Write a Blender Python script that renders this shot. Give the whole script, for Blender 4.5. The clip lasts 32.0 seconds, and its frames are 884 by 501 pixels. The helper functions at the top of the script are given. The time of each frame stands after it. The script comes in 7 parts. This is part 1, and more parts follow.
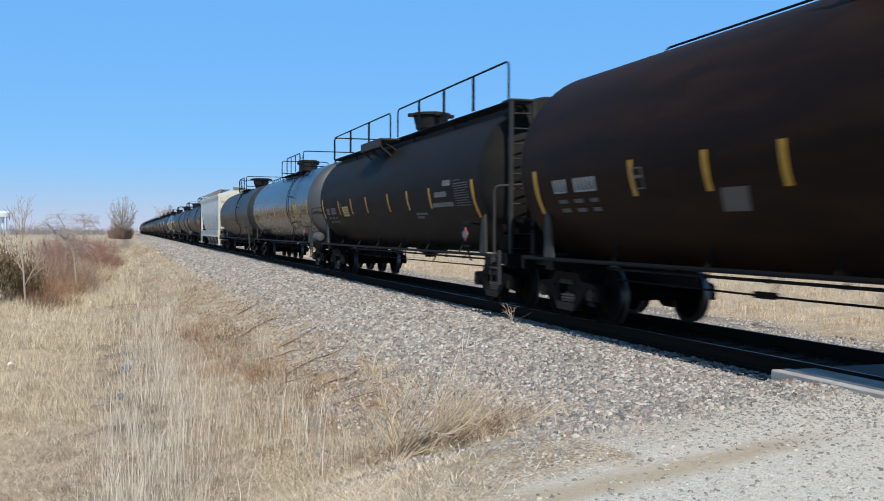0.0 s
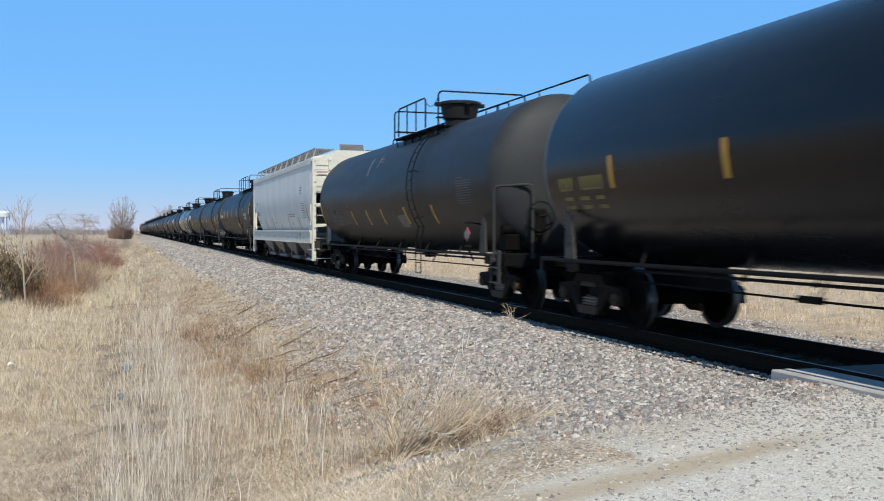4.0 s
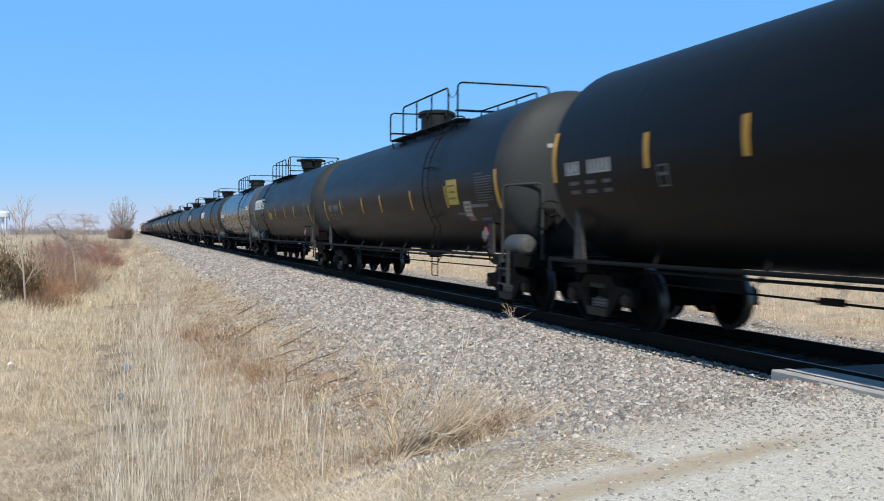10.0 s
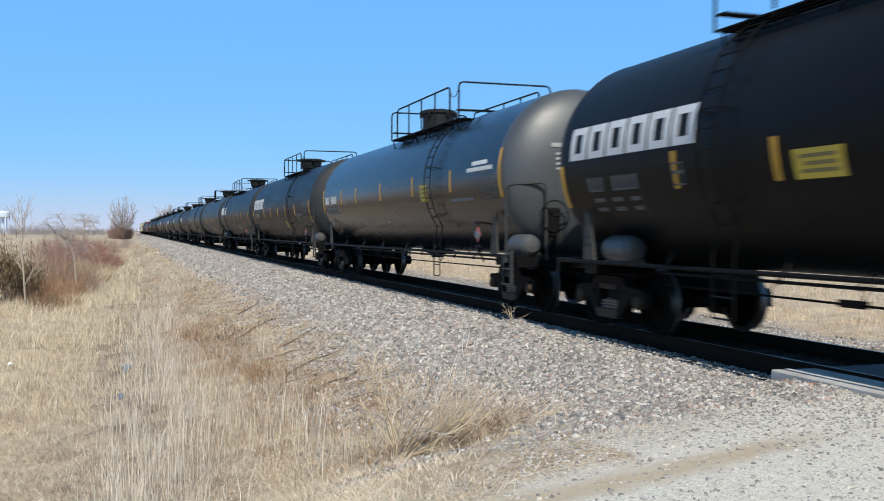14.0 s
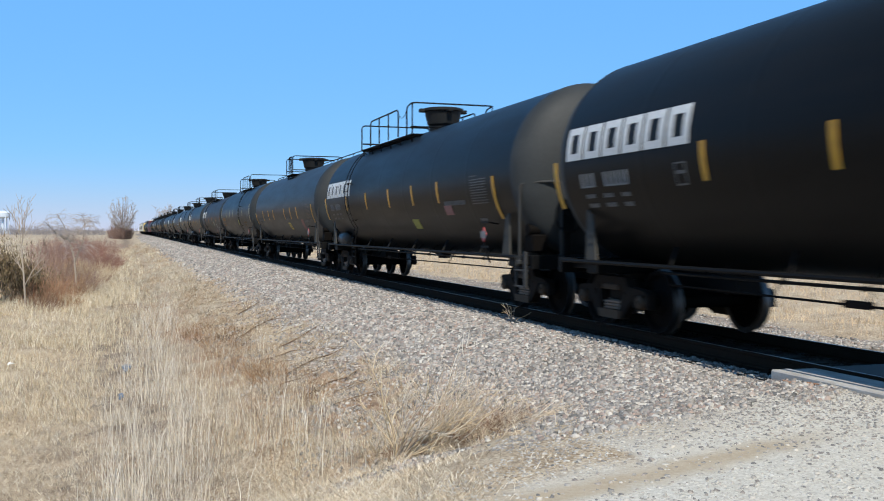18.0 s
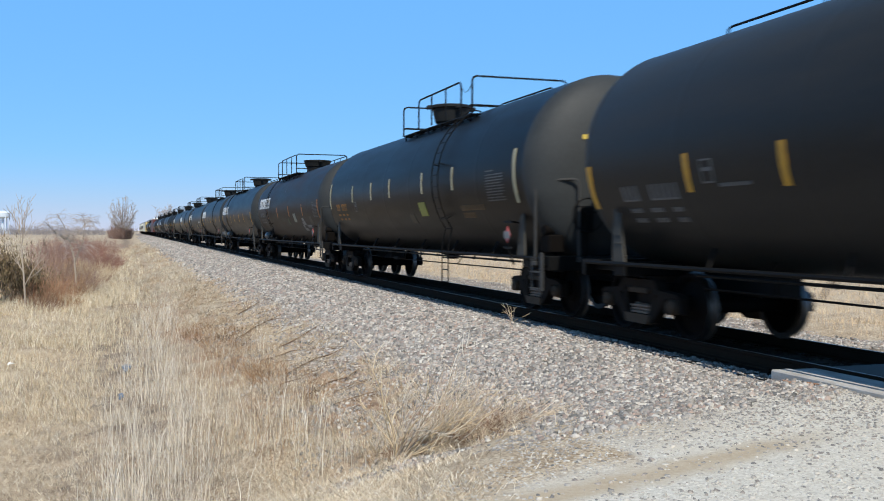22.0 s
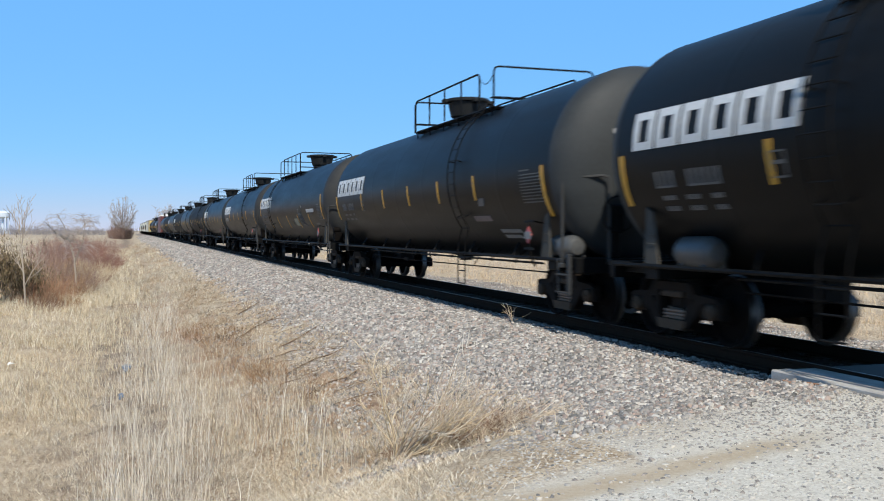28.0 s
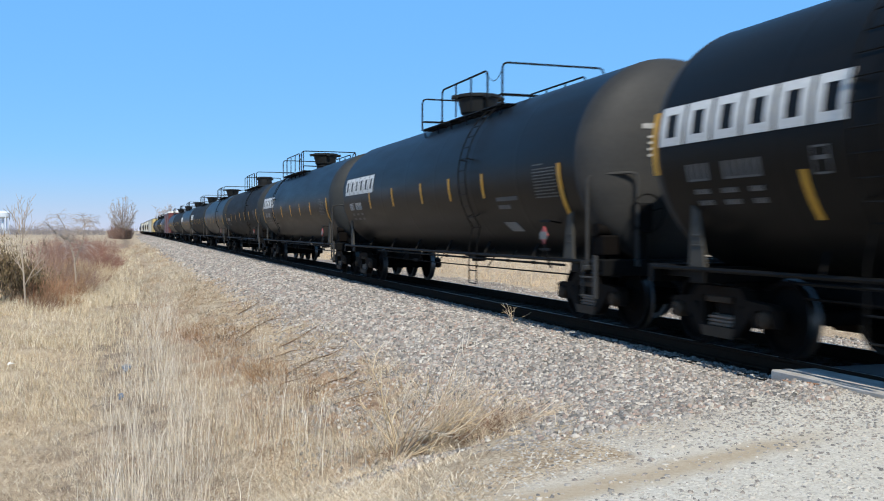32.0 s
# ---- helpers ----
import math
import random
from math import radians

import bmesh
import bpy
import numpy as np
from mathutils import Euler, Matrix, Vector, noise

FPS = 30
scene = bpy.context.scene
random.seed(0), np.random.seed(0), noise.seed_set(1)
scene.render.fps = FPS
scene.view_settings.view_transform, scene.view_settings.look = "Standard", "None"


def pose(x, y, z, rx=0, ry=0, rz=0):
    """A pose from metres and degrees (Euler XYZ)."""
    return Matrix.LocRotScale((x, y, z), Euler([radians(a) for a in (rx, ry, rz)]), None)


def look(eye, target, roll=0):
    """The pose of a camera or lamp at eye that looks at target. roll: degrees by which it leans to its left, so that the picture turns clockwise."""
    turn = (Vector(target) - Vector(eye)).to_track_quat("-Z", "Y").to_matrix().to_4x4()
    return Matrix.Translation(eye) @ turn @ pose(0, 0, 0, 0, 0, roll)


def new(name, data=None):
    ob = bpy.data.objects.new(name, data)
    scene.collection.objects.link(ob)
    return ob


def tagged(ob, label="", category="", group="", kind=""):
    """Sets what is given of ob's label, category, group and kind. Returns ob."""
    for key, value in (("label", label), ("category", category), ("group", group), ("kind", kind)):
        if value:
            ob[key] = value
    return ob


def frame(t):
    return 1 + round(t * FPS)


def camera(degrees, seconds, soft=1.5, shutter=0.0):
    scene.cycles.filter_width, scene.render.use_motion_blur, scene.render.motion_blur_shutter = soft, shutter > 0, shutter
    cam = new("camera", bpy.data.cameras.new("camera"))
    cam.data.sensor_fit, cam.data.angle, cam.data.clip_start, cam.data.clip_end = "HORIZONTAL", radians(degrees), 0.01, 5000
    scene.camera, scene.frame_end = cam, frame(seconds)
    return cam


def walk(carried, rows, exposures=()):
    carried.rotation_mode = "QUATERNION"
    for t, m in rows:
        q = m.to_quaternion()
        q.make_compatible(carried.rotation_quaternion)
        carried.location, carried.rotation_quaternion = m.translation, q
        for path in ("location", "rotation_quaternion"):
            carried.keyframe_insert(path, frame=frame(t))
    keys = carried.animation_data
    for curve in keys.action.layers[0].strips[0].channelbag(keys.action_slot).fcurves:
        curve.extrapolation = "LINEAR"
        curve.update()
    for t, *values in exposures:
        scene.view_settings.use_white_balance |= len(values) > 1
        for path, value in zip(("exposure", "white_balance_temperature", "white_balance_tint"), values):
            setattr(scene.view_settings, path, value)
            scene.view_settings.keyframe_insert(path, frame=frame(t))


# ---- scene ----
# camera on a tripod beside the crossing
EYE = Vector((-8.052, 0.0, 1.471))
YAW, PITCH = radians(18.436), radians(-1.167)
AIM = Vector((math.sin(YAW) * math.cos(PITCH), math.cos(YAW) * math.cos(PITCH), math.sin(PITCH)))
cam = camera(50.0, 32.0, soft=1.0, shutter=0.45)
STAND = look(EYE, EYE + AIM * 10, 0.184)
walk(cam, [(0.0, STAND), (32.0, STAND)], [(0.0, -0.06, 6500, 8), (6.0, 0.0, 6500, 8), (20.0, 0.05, 6500, 8), (32.0, 0.06, 6500, 8)])

# ---- world and light: clear late-winter noon, sun behind the camera ----
SUN = Vector((-0.18, -0.95, 1.12)).normalized()
world = bpy.data.worlds.new("clear_sky")
scene.world = world
world.use_nodes = True
wn, wl = world.node_tree.nodes, world.node_tree.links
wn.clear()
sky = wn.new("ShaderNodeTexSky")
sky.sky_type = "NISHITA"
sky.sun_disc = False
sky.sun_elevation = math.asin(SUN.z)
sky.sun_rotation = math.atan2(SUN.x, SUN.y)
sky.altitude = 1500
sky.air_density, sky.dust_density, sky.ozone_density = 1.0, 0.1, 5.0
back = wn.new("ShaderNodeBackground")
back.inputs["Strength"].default_value = 0.102
wout = wn.new("ShaderNodeOutputWorld")
tint, lift = wn.new("ShaderNodeMix"), wn.new("ShaderNodeMix")
tint.data_type = lift.data_type = "RGBA"
tint.blend_type, lift.blend_type = "MULTIPLY", "ADD"
tint.inputs[0].default_value = lift.inputs[0].default_value = 1.0
tint.inputs[7].default_value = (0.34, 0.30, 0.125, 1)
lift.inputs[7].default_value = (1.14, 3.76, 9.0, 1)
# the deep blue is strongest low in the north and fades towards the zenith
wdir, wsep, wfade = wn.new("ShaderNodeTexCoord"), wn.new("ShaderNodeSeparateXYZ"), wn.new("ShaderNodeMapRange")
wl.new(wdir.outputs["Generated"], wsep.inputs[0])
wl.new(wsep.outputs[2], wfade.inputs[0])
wfade.interpolation_type = "SMOOTHSTEP"
wfade.inputs[1].default_value, wfade.inputs[2].default_value = 0.22, 1.0
wfade.inputs[3].default_value, wfade.inputs[4].default_value = 1.0, 0.4
wl.new(wfade.outputs[0], lift.inputs[0])
wl.new(sky.outputs[0], tint.inputs[6])
wl.new(tint.outputs[2], lift.inputs[6])
# thin dust haze greys the lowest degrees of the sky
haze, hfade = wn.new("ShaderNodeMix"), wn.new("ShaderNodeMapRange")
haze.data_type, haze.blend_type = "RGBA", "MULTIPLY"
haze.inputs[7].default_value = (1.36, 0.95, 0.80, 1)
wl.new(wsep.outputs[2], hfade.inputs[0])
hfade.interpolation_type = "SMOOTHSTEP"
hfade.inputs[1].default_value, hfade.inputs[2].default_value = -0.01, 0.085
hfade.inputs[3].default_value, hfade.inputs[4].default_value = 1.0, 0.0
wl.new(hfade.outputs[0], haze.inputs[0])
wl.new(lift.outputs[2], haze.inputs[6])
milk, mfade = wn.new("ShaderNodeMix"), wn.new("ShaderNodeMapRange")
milk.data_type, milk.blend_type = "RGBA", "MULTIPLY"
milk.inputs[7].default_value = (1.15, 1.0, 0.92, 1)
wl.new(wsep.outputs[2], mfade.inputs[0])
mfade.interpolation_type = "SMOOTHSTEP"
mfade.inputs[1].default_value, mfade.inputs[2].default_value = 0.26, 0.8
wl.new(mfade.outputs[0], milk.inputs[0])
wl.new(haze.outputs[2], milk.inputs[6])
wl.new(milk.outputs[2], back.inputs[0])
wl.new(back.outputs[0], wout.inputs[0])
lamp = bpy.data.lights.new("sun", "SUN")
lamp.energy, lamp.angle, lamp.color = 5.15, radians(0.53), (1.0, 0.935, 0.835)
sun = new("sun", lamp)
sun.matrix_world = look(SUN * 50, (0, 0, 0))


# ---- mesh building ----
class Build:
    """Collects vertices and faces of one mesh."""

    def __init__(self):
        self.v, self.f = [], []

    def add(self, verts, faces):
        n = len(self.v)
        self.v.extend(tuple(p) for p in verts)
        self.f.extend(tuple(i + n for i in f) for f in faces)
        return self

    def box(self, x0, x1, y0, y1, z0, z1, c=0.008, m=None):
        """A box with chamfered edges."""
        c = min(c, (x1 - x0) * 0.3, (y1 - y0) * 0.3, (z1 - z0) * 0.3)
        o, s = Vector(((x0 + x1) / 2, (y0 + y1) / 2, (z0 + z1) / 2)), Vector(((x1 - x0) / 2, (y1 - y0) / 2, (z1 - z0) / 2))
        vs, key = [], {}
        for sx in (-1, 1):
            for sy in (-1, 1):
                for sz in (-1, 1):
                    for a in range(3):
                        p = Vector((sx * (s.x - (c if a != 0 else 0)), sy * (s.y - (c if a != 1 else 0)), sz * (s.z - (c if a != 2 else 0))))
                        key[(sx, sy, sz, a)] = len(vs)
                        vs.append(o + p)
        fs = []
        for a in range(3):
            b, d = (a + 1) % 3, (a + 2) % 3
            for s0 in (-1, 1):
                ring = []
                for sb, sd in ((-1, -1), (1, -1), (1, 1), (-1, 1)):
                    q = [0, 0, 0]
                    q[a], q[b], q[d] = s0, sb, sd
                    ring.append(key[(*q, a)])
                fs.append(ring if s0 > 0 else ring[::-1])
            for sb in (-1, 1):
                for sd in (-1, 1):
                    def k(sa, w):
                        q = [0, 0, 0]
                        q[a], q[b], q[d] = sa, sb, sd
                        return key[(*q, w)]
                    r = [k(-1, b), k(1, b), k(1, d), k(-1, d)]
                    fs.append(r if sb * sd < 0 else r[::-1])
        for sx in (-1, 1):
            for sy in (-1, 1):
                for sz in (-1, 1):
                    r = [key[(sx, sy, sz, a)] for a in range(3)]
                    fs.append(r if sx * sy * sz > 0 else r[::-1])
        if m is not None:
            vs = [m @ p for p in vs]
        return self.add(vs, fs)

    def tube(self, pts, r, seg=6, closed=False):
        """A pipe along points."""
        pts = [Vector(p) for p in pts]
        n, vs, fs = len(pts), [], []
        up = None
        for i, p in enumerate(pts):
            d = (pts[min(i + 1, n - 1)] - pts[max(i - 1, 0)]).normalized()
            if up is None:
                up = d.orthogonal().normalized()
            up = (up - d * up.dot(d))
            up = up.normalized() if up.length > 1e-6 else d.orthogonal().normalized()
            side = d.cross(up)
            rr = r[i] if isinstance(r, (list, tuple)) else r
            for k in range(seg):
                a = 2 * math.pi * k / seg
                vs.append(p + (up * math.cos(a) + side * math.sin(a)) * rr)
        for i in range(n - 1):
            for k in range(seg):
                a, b = i * seg + k, i * seg + (k + 1) % seg
                fs.append((a, b, b + seg, a + seg))
        fs.append(tuple(range(seg))[::-1])
        fs.append(tuple(range((n - 1) * seg, n * seg)))
        return self.add(vs, fs)

    def lathe(self, prof, o, axis="y", seg=24):
        """prof: (along, radius) pairs turned about an axis through o."""
        o, vs, fs = Vector(o), [], []
        e = {"x": ((1, 0, 0), (0, 1, 0), (0, 0, 1)), "y": ((0, 1, 0), (0, 0, 1), (1, 0, 0)), "z": ((0, 0, 1), (1, 0, 0), (0, 1, 0))}[axis]
        ax, u, w = (Vector(q) for q in e)
        for l, r in prof:
            for k in range(seg):
                a = 2 * math.pi * k / seg
                vs.append(o + ax * l + (u * math.cos(a) + w * math.sin(a)) * max(r, 0.0005))
        for i in range(len(prof) - 1):
            for k in range(seg):
                a, b = i * seg + k, i * seg + (k + 1) % seg
                fs.append((a, b, b + seg, a + seg))
        fs.append(tuple(range(seg))[::-1])
        fs.append(tuple(range((len(prof) - 1) * seg, len(prof) * seg)))
        return self.add(vs, fs)

    def slab(self, poly, axis, a0, a1):
        """A flat polygon (two coordinates) given thickness along an axis."""
        n = len(poly)
        def at(p, q):
            return {"x": (q, p[0], p[1]), "y": (p[0], q, p[1]), "z": (p[0], p[1], q)}[axis]
        vs = [at(p, a0) for p in poly] + [at(p, a1) for p in poly]
        fs = [tuple(range(n))[::-1], tuple(range(n, 2 * n))] + [(i, (i + 1) % n, (i + 1) % n + n, i + n) for i in range(n)]
        return self.add(vs, fs)

    def patch(self, y0, y1, z0, z1, R, zc, lift=0.007, skew=0.0, steps=5):
        """A thin curved plate on the tank's near side, between two heights."""
        a0, a1 = math.asin((z0 - zc) / R), math.asin((z1 - zc) / R)
        vs, fs = [], []
        for i in range(steps + 1):
            a = a0 + (a1 - a0) * i / steps
            for rr, yy in ((R + 0.001, y0), (R + lift, y0), (R + lift, y1), (R + 0.001, y1)):
                vs.append((-rr * math.cos(a), yy + skew * i / steps, zc + rr * math.sin(a)))
        for i in range(steps):
            b = i * 4
            for k in range(3):
                fs.append((b + k, b + k + 1, b + k + 5, b + k + 4))
        fs += [(0, 1, 2, 3), (4 * steps + 3, 4 * steps + 2, 4 * steps + 1, 4 * steps)]
        return self.add(vs, fs)

    def mesh(self, name, mat, smooth=32):
        me = bpy.data.meshes.new(name)
        me.from_pydata([tuple(p) for p in self.v], [], self.f)
        bm = bmesh.new()
        bm.from_mesh(me)
        bmesh.ops.recalc_face_normals(bm, faces=bm.faces)
        bm.to_mesh(me)
        bm.free()
        if smooth:
            me.shade_smooth()
            me.set_sharp_from_angle(angle=radians(smooth))
        me.materials.append(mat)
        return me


MESHES = {}


def part(name, key, make, mat, parent=None, label="", m=None, smooth=32):
    """One mesh object under a thing or a part; alike pieces share their mesh by key."""
    k = (key, mat.name)
    if k not in MESHES:
        b = make() if callable(make) else make
        MESHES[k] = b.mesh(name, mat, smooth)
    ob = new(name, MESHES[k])
    if parent is not None:
        ob.parent = parent
    if m is not None:
        ob.matrix_basis = m
    if label:
        tagged(ob, label)
    return ob


def empty(name, m=None):
    ob = new(name)
    ob.empty_display_size = 0.3
    if m is not None:
        ob.matrix_basis = m
    return ob


# ---- materials ----
def node_mat(name):
    mat = bpy.data.materials.new(name)
    mat.use_nodes = True
    nt = mat.node_tree
    return mat, nt, nt.nodes["Principled BSDF"], nt.links


def mixed(nt, fac, a, b, kind="MIX"):
    n = nt.nodes.new("ShaderNodeMix")
    n.data_type, n.blend_type = "RGBA", kind
    for sock, val in ((n.inputs[0], fac), (n.inputs[6], a), (n.inputs[7], b)):
        if hasattr(val, "is_output"):
            nt.links.new(val, sock)
        else:
            sock.default_value = val if isinstance(val, (int, float)) else (*val[:3], 1)
    return n.outputs[2]


def ramp(nt, val, lo, hi):
    n = nt.nodes.new("ShaderNodeMapRange")
    n.inputs[1].default_value, n.inputs[2].default_value = lo, hi
    nt.links.new(val, n.inputs[0])
    return n.outputs[0]


def noise_tex(nt, vec, scale, detail=4, rough=0.6):
    n = nt.nodes.new("ShaderNodeTexNoise")
    n.inputs["Scale"].default_value, n.inputs["Detail"].default_value, n.inputs["Roughness"].default_value = scale, detail, rough
    if vec is not None:
        nt.links.new(vec, n.inputs["Vector"])
    return n.outputs["Fac"]


def coords(nt, scale=(1, 1, 1), which="Object"):
    c = nt.nodes.new("ShaderNodeTexCoord")
    mp = nt.nodes.new("ShaderNodeMapping")
    mp.inputs["Scale"].default_value = scale
    nt.links.new(c.outputs[which], mp.inputs[0])
    return mp.outputs[0]


def bump(nt, bsdf, height, strength, dist=0.01):
    b = nt.nodes.new("ShaderNodeBump")
    b.inputs["Strength"].default_value, b.inputs["Distance"].default_value = strength, dist
    nt.links.new(height, b.inputs["Height"])
    nt.links.new(b.outputs[0], bsdf.inputs["Normal"])


def paint(name, col, rough=0.45, dust=(0.22, 0.17, 0.12), dusty=0.35, metal=0.0, coat=0.0, spec=0.5, grain=(0.5, 0.35, 2.2)):
    """Weathered paint: road dust in streaks and mottled sheen."""
    mat, nt, p, L = node_mat(name)
    info = nt.nodes.new("ShaderNodeObjectInfo")
    big = noise_tex(nt, coords(nt, grain), 1.3, 5)
    fine = noise_tex(nt, coords(nt), 14, 5, 0.7)
    c = mixed(nt, ramp(nt, fine, 0.35, 0.75), [k * 0.86 for k in col], [min(1, k * 1.12) for k in col])
    f = nt.nodes.new("ShaderNodeMath")
    f.operation = "MULTIPLY"
    L.new(ramp(nt, big, 0.42, 0.78), f.inputs[0])
    f.inputs[1].default_value = dusty
    L.new(mixed(nt, f.outputs[0], c, dust), p.inputs["Base Color"])
    r = nt.nodes.new("ShaderNodeMapRange")
    r.inputs[3].default_value, r.inputs[4].default_value = rough * 0.85, min(1, rough * 1.3)
    L.new(big, r.inputs[0])
    L.new(r.outputs[0], p.inputs["Roughness"])
    p.inputs["Metallic"].default_value = metal
    p.inputs["Specular IOR Level"].default_value = spec
    p.inputs["Coat Weight"].default_value = coat
    p.inputs["Coat Roughness"].default_value = 0.25
    bump(nt, p, fine, 0.08)
    return mat


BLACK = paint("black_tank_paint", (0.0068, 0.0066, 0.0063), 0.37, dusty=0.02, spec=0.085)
GLOSS = paint("glossy_black_tank_paint", (0.006, 0.007, 0.009), 0.24, dusty=0.03, coat=0.06, spec=0.22)
GREYBLACK = paint("faded_black_tank_paint", (0.0135, 0.0130, 0.0122), 0.55, dusty=0.03, spec=0.06)
DOMEGREY = paint("dusty_grey_manway_paint", (0.014, 0.015, 0.0155), 0.55, (0.030, 0.030, 0.030), 0.4, spec=0.16)
FADED = paint("grey_faded_tank_paint", (0.0185, 0.0185, 0.0180), 0.40, dusty=0.04, spec=0.14)
BROWN = paint("brown_black_tank_paint", (0.015, 0.0085, 0.0058), 0.5, (0.075, 0.038, 0.020), 0.3, spec=0.05)
RUSTED = paint("rust_streaked_black_tank_paint", (0.012, 0.0105, 0.0095), 0.42, (0.085, 0.042, 0.026), 0.42, spec=0.08)
# head paints, several times paler than the black shells
HEADGREY = paint("grey_tank_head_paint", (0.026, 0.029, 0.0305), 0.6, (0.055, 0.060, 0.062), 0.3, spec=0.28)
HEADTAN = paint("warm_grey_tank_head_paint", (0.029, 0.0295, 0.0295), 0.6, (0.064, 0.059, 0.053), 0.4, spec=0.25)
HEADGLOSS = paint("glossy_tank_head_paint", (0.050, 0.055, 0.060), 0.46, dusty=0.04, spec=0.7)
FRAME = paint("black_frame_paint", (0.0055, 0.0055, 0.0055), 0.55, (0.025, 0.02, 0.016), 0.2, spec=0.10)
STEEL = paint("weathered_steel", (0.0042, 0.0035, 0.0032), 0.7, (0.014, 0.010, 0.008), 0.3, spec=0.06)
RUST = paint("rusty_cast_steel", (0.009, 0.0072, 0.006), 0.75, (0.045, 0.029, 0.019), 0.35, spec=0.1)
GRIMETAN = paint("tan_road_grime", (0.07, 0.051, 0.036), 0.8, (0.03, 0.021, 0.015), 0.6, spec=0.12)
WHEELRIM = paint("worn_wheel_rim", (0.13, 0.13, 0.13), 0.4, dusty=0.1, metal=1.0)
RAILGREY = paint("scuffed_grey_handrail", (0.042, 0.042, 0.041), 0.55, (0.04, 0.034, 0.028), 0.4, spec=0.25)
SPRING = paint("dusty_coil_spring", (0.20, 0.15, 0.115), 0.7, (0.30, 0.21, 0.15), 0.5)
TREAD = paint("polished_wheel_steel", (0.40, 0.385, 0.365), 0.46, dusty=0.1, metal=1.0)
YELLOW = paint("yellow_reflective_tape", (0.56, 0.29, 0.02), 0.45, (0.2, 0.13, 0.05), 0.35)
PALEYEL = paint("faded_yellow_label", (0.56, 0.40, 0.035), 0.5, dusty=0.3)
WHITE = paint("white_lettering", (0.62, 0.62, 0.60), 0.5, (0.3, 0.28, 0.25), 0.3)
DULLWHITE = paint("dirty_white_lettering", (0.38, 0.38, 0.37), 0.6, (0.1, 0.09, 0.08), 0.6)
MIDWHITE = paint("faded_white_lettering", (0.22, 0.22, 0.215), 0.6, (0.06, 0.06, 0.055), 0.6)
DIMWHITE = paint("worn_white_lettering", (0.11, 0.11, 0.108), 0.6, (0.05, 0.05, 0.045), 0.6)
RED = paint("red_placard", (0.36, 0.055, 0.055), 0.4, dusty=0.15)
HOPGREY = paint("light_grey_hopper_paint", (0.71, 0.715, 0.665), 0.5, (0.52, 0.525, 0.485), 0.6, spec=0.3, grain=(0.5, 1.6, 0.16))
HOPWHITE = paint("cream_hopper_paint", (0.62, 0.605, 0.52), 0.5, (0.40, 0.35, 0.27), 0.4, spec=0.3)
GALV = paint("dull_walkway_grating", (0.24, 0.24, 0.24), 0.6, dusty=0.2)
WHITEROOF = paint("white_roof_paint", (0.75, 0.75, 0.73), 0.5, dusty=0.2)
REDCAR = paint("red_boxcar_paint", (0.12, 0.026, 0.026), 0.5, dusty=0.3)
YELCAR = paint("yellow_boxcar_paint", (0.58, 0.43, 0.16), 0.5, dusty=0.3)

# ---- the line ----
SPEED, GAIN = 9.368, 0.00332
CURVE_Y, CURVE_R = 500.0, 900.0


def run(t):
    """Metres that the train has gone since the start."""
    s = lambda q: SPEED * (q - 16) + GAIN * 0.5 * (q - 16) ** 2
    return s(t) - s(0)


def on_line(s, off=0.0):
    """Place and heading on the track's centre line: straight, then a wide bend to the east."""
    if s <= CURVE_Y:
        return Vector((off, s, 0)), 0.0
    a = (s - CURVE_Y) / CURVE_R
    return Vector((CURVE_R - (CURVE_R - off) * math.cos(a), CURVE_Y + (CURVE_R - off) * math.sin(a), 0)), -a


# ---- rolling stock ----
HALF, TANK_R, TANK_Z, TANK_HALF = 9.25, 1.58, 2.56, 8.75
BOGIE_Y = 7.58


def wheelset_mesh():
    b = Build()
    for s in (-1, 1):
        prof = [(-0.07, 0.10), (-0.07, 0.17), (-0.03, 0.20), (0.00, 0.36), (-0.055, 0.40), (-0.06, 0.452), (0.045, 0.462), (0.055, 0.485), (0.075, 0.485), (0.08, 0.40), (0.03, 0.36), (0.02, 0.20), (0.07, 0.17), (0.07, 0.10)]
        b.lathe([(s * 0.745 - s * a, r) for a, r in prof], (0, 0, 0), "x", 18)
    b.lathe([(-1.08, 0.07), (-0.80, 0.08), (-0.78, 0.095), (0.78, 0.095), (0.80, 0.08), (1.08, 0.07)], (0, 0, 0), "x", 10)
    for k in range(3):
        a = k * 2.094
        b.box(-0.69, -0.665, -0.05, 0.05, 0.22, 0.33, 0.01, Matrix.Rotation(a, 4, "X"))
        b.box(0.665, 0.69, -0.05, 0.05, 0.22, 0.33, 0.01, Matrix.Rotation(a, 4, "X"))
    return b


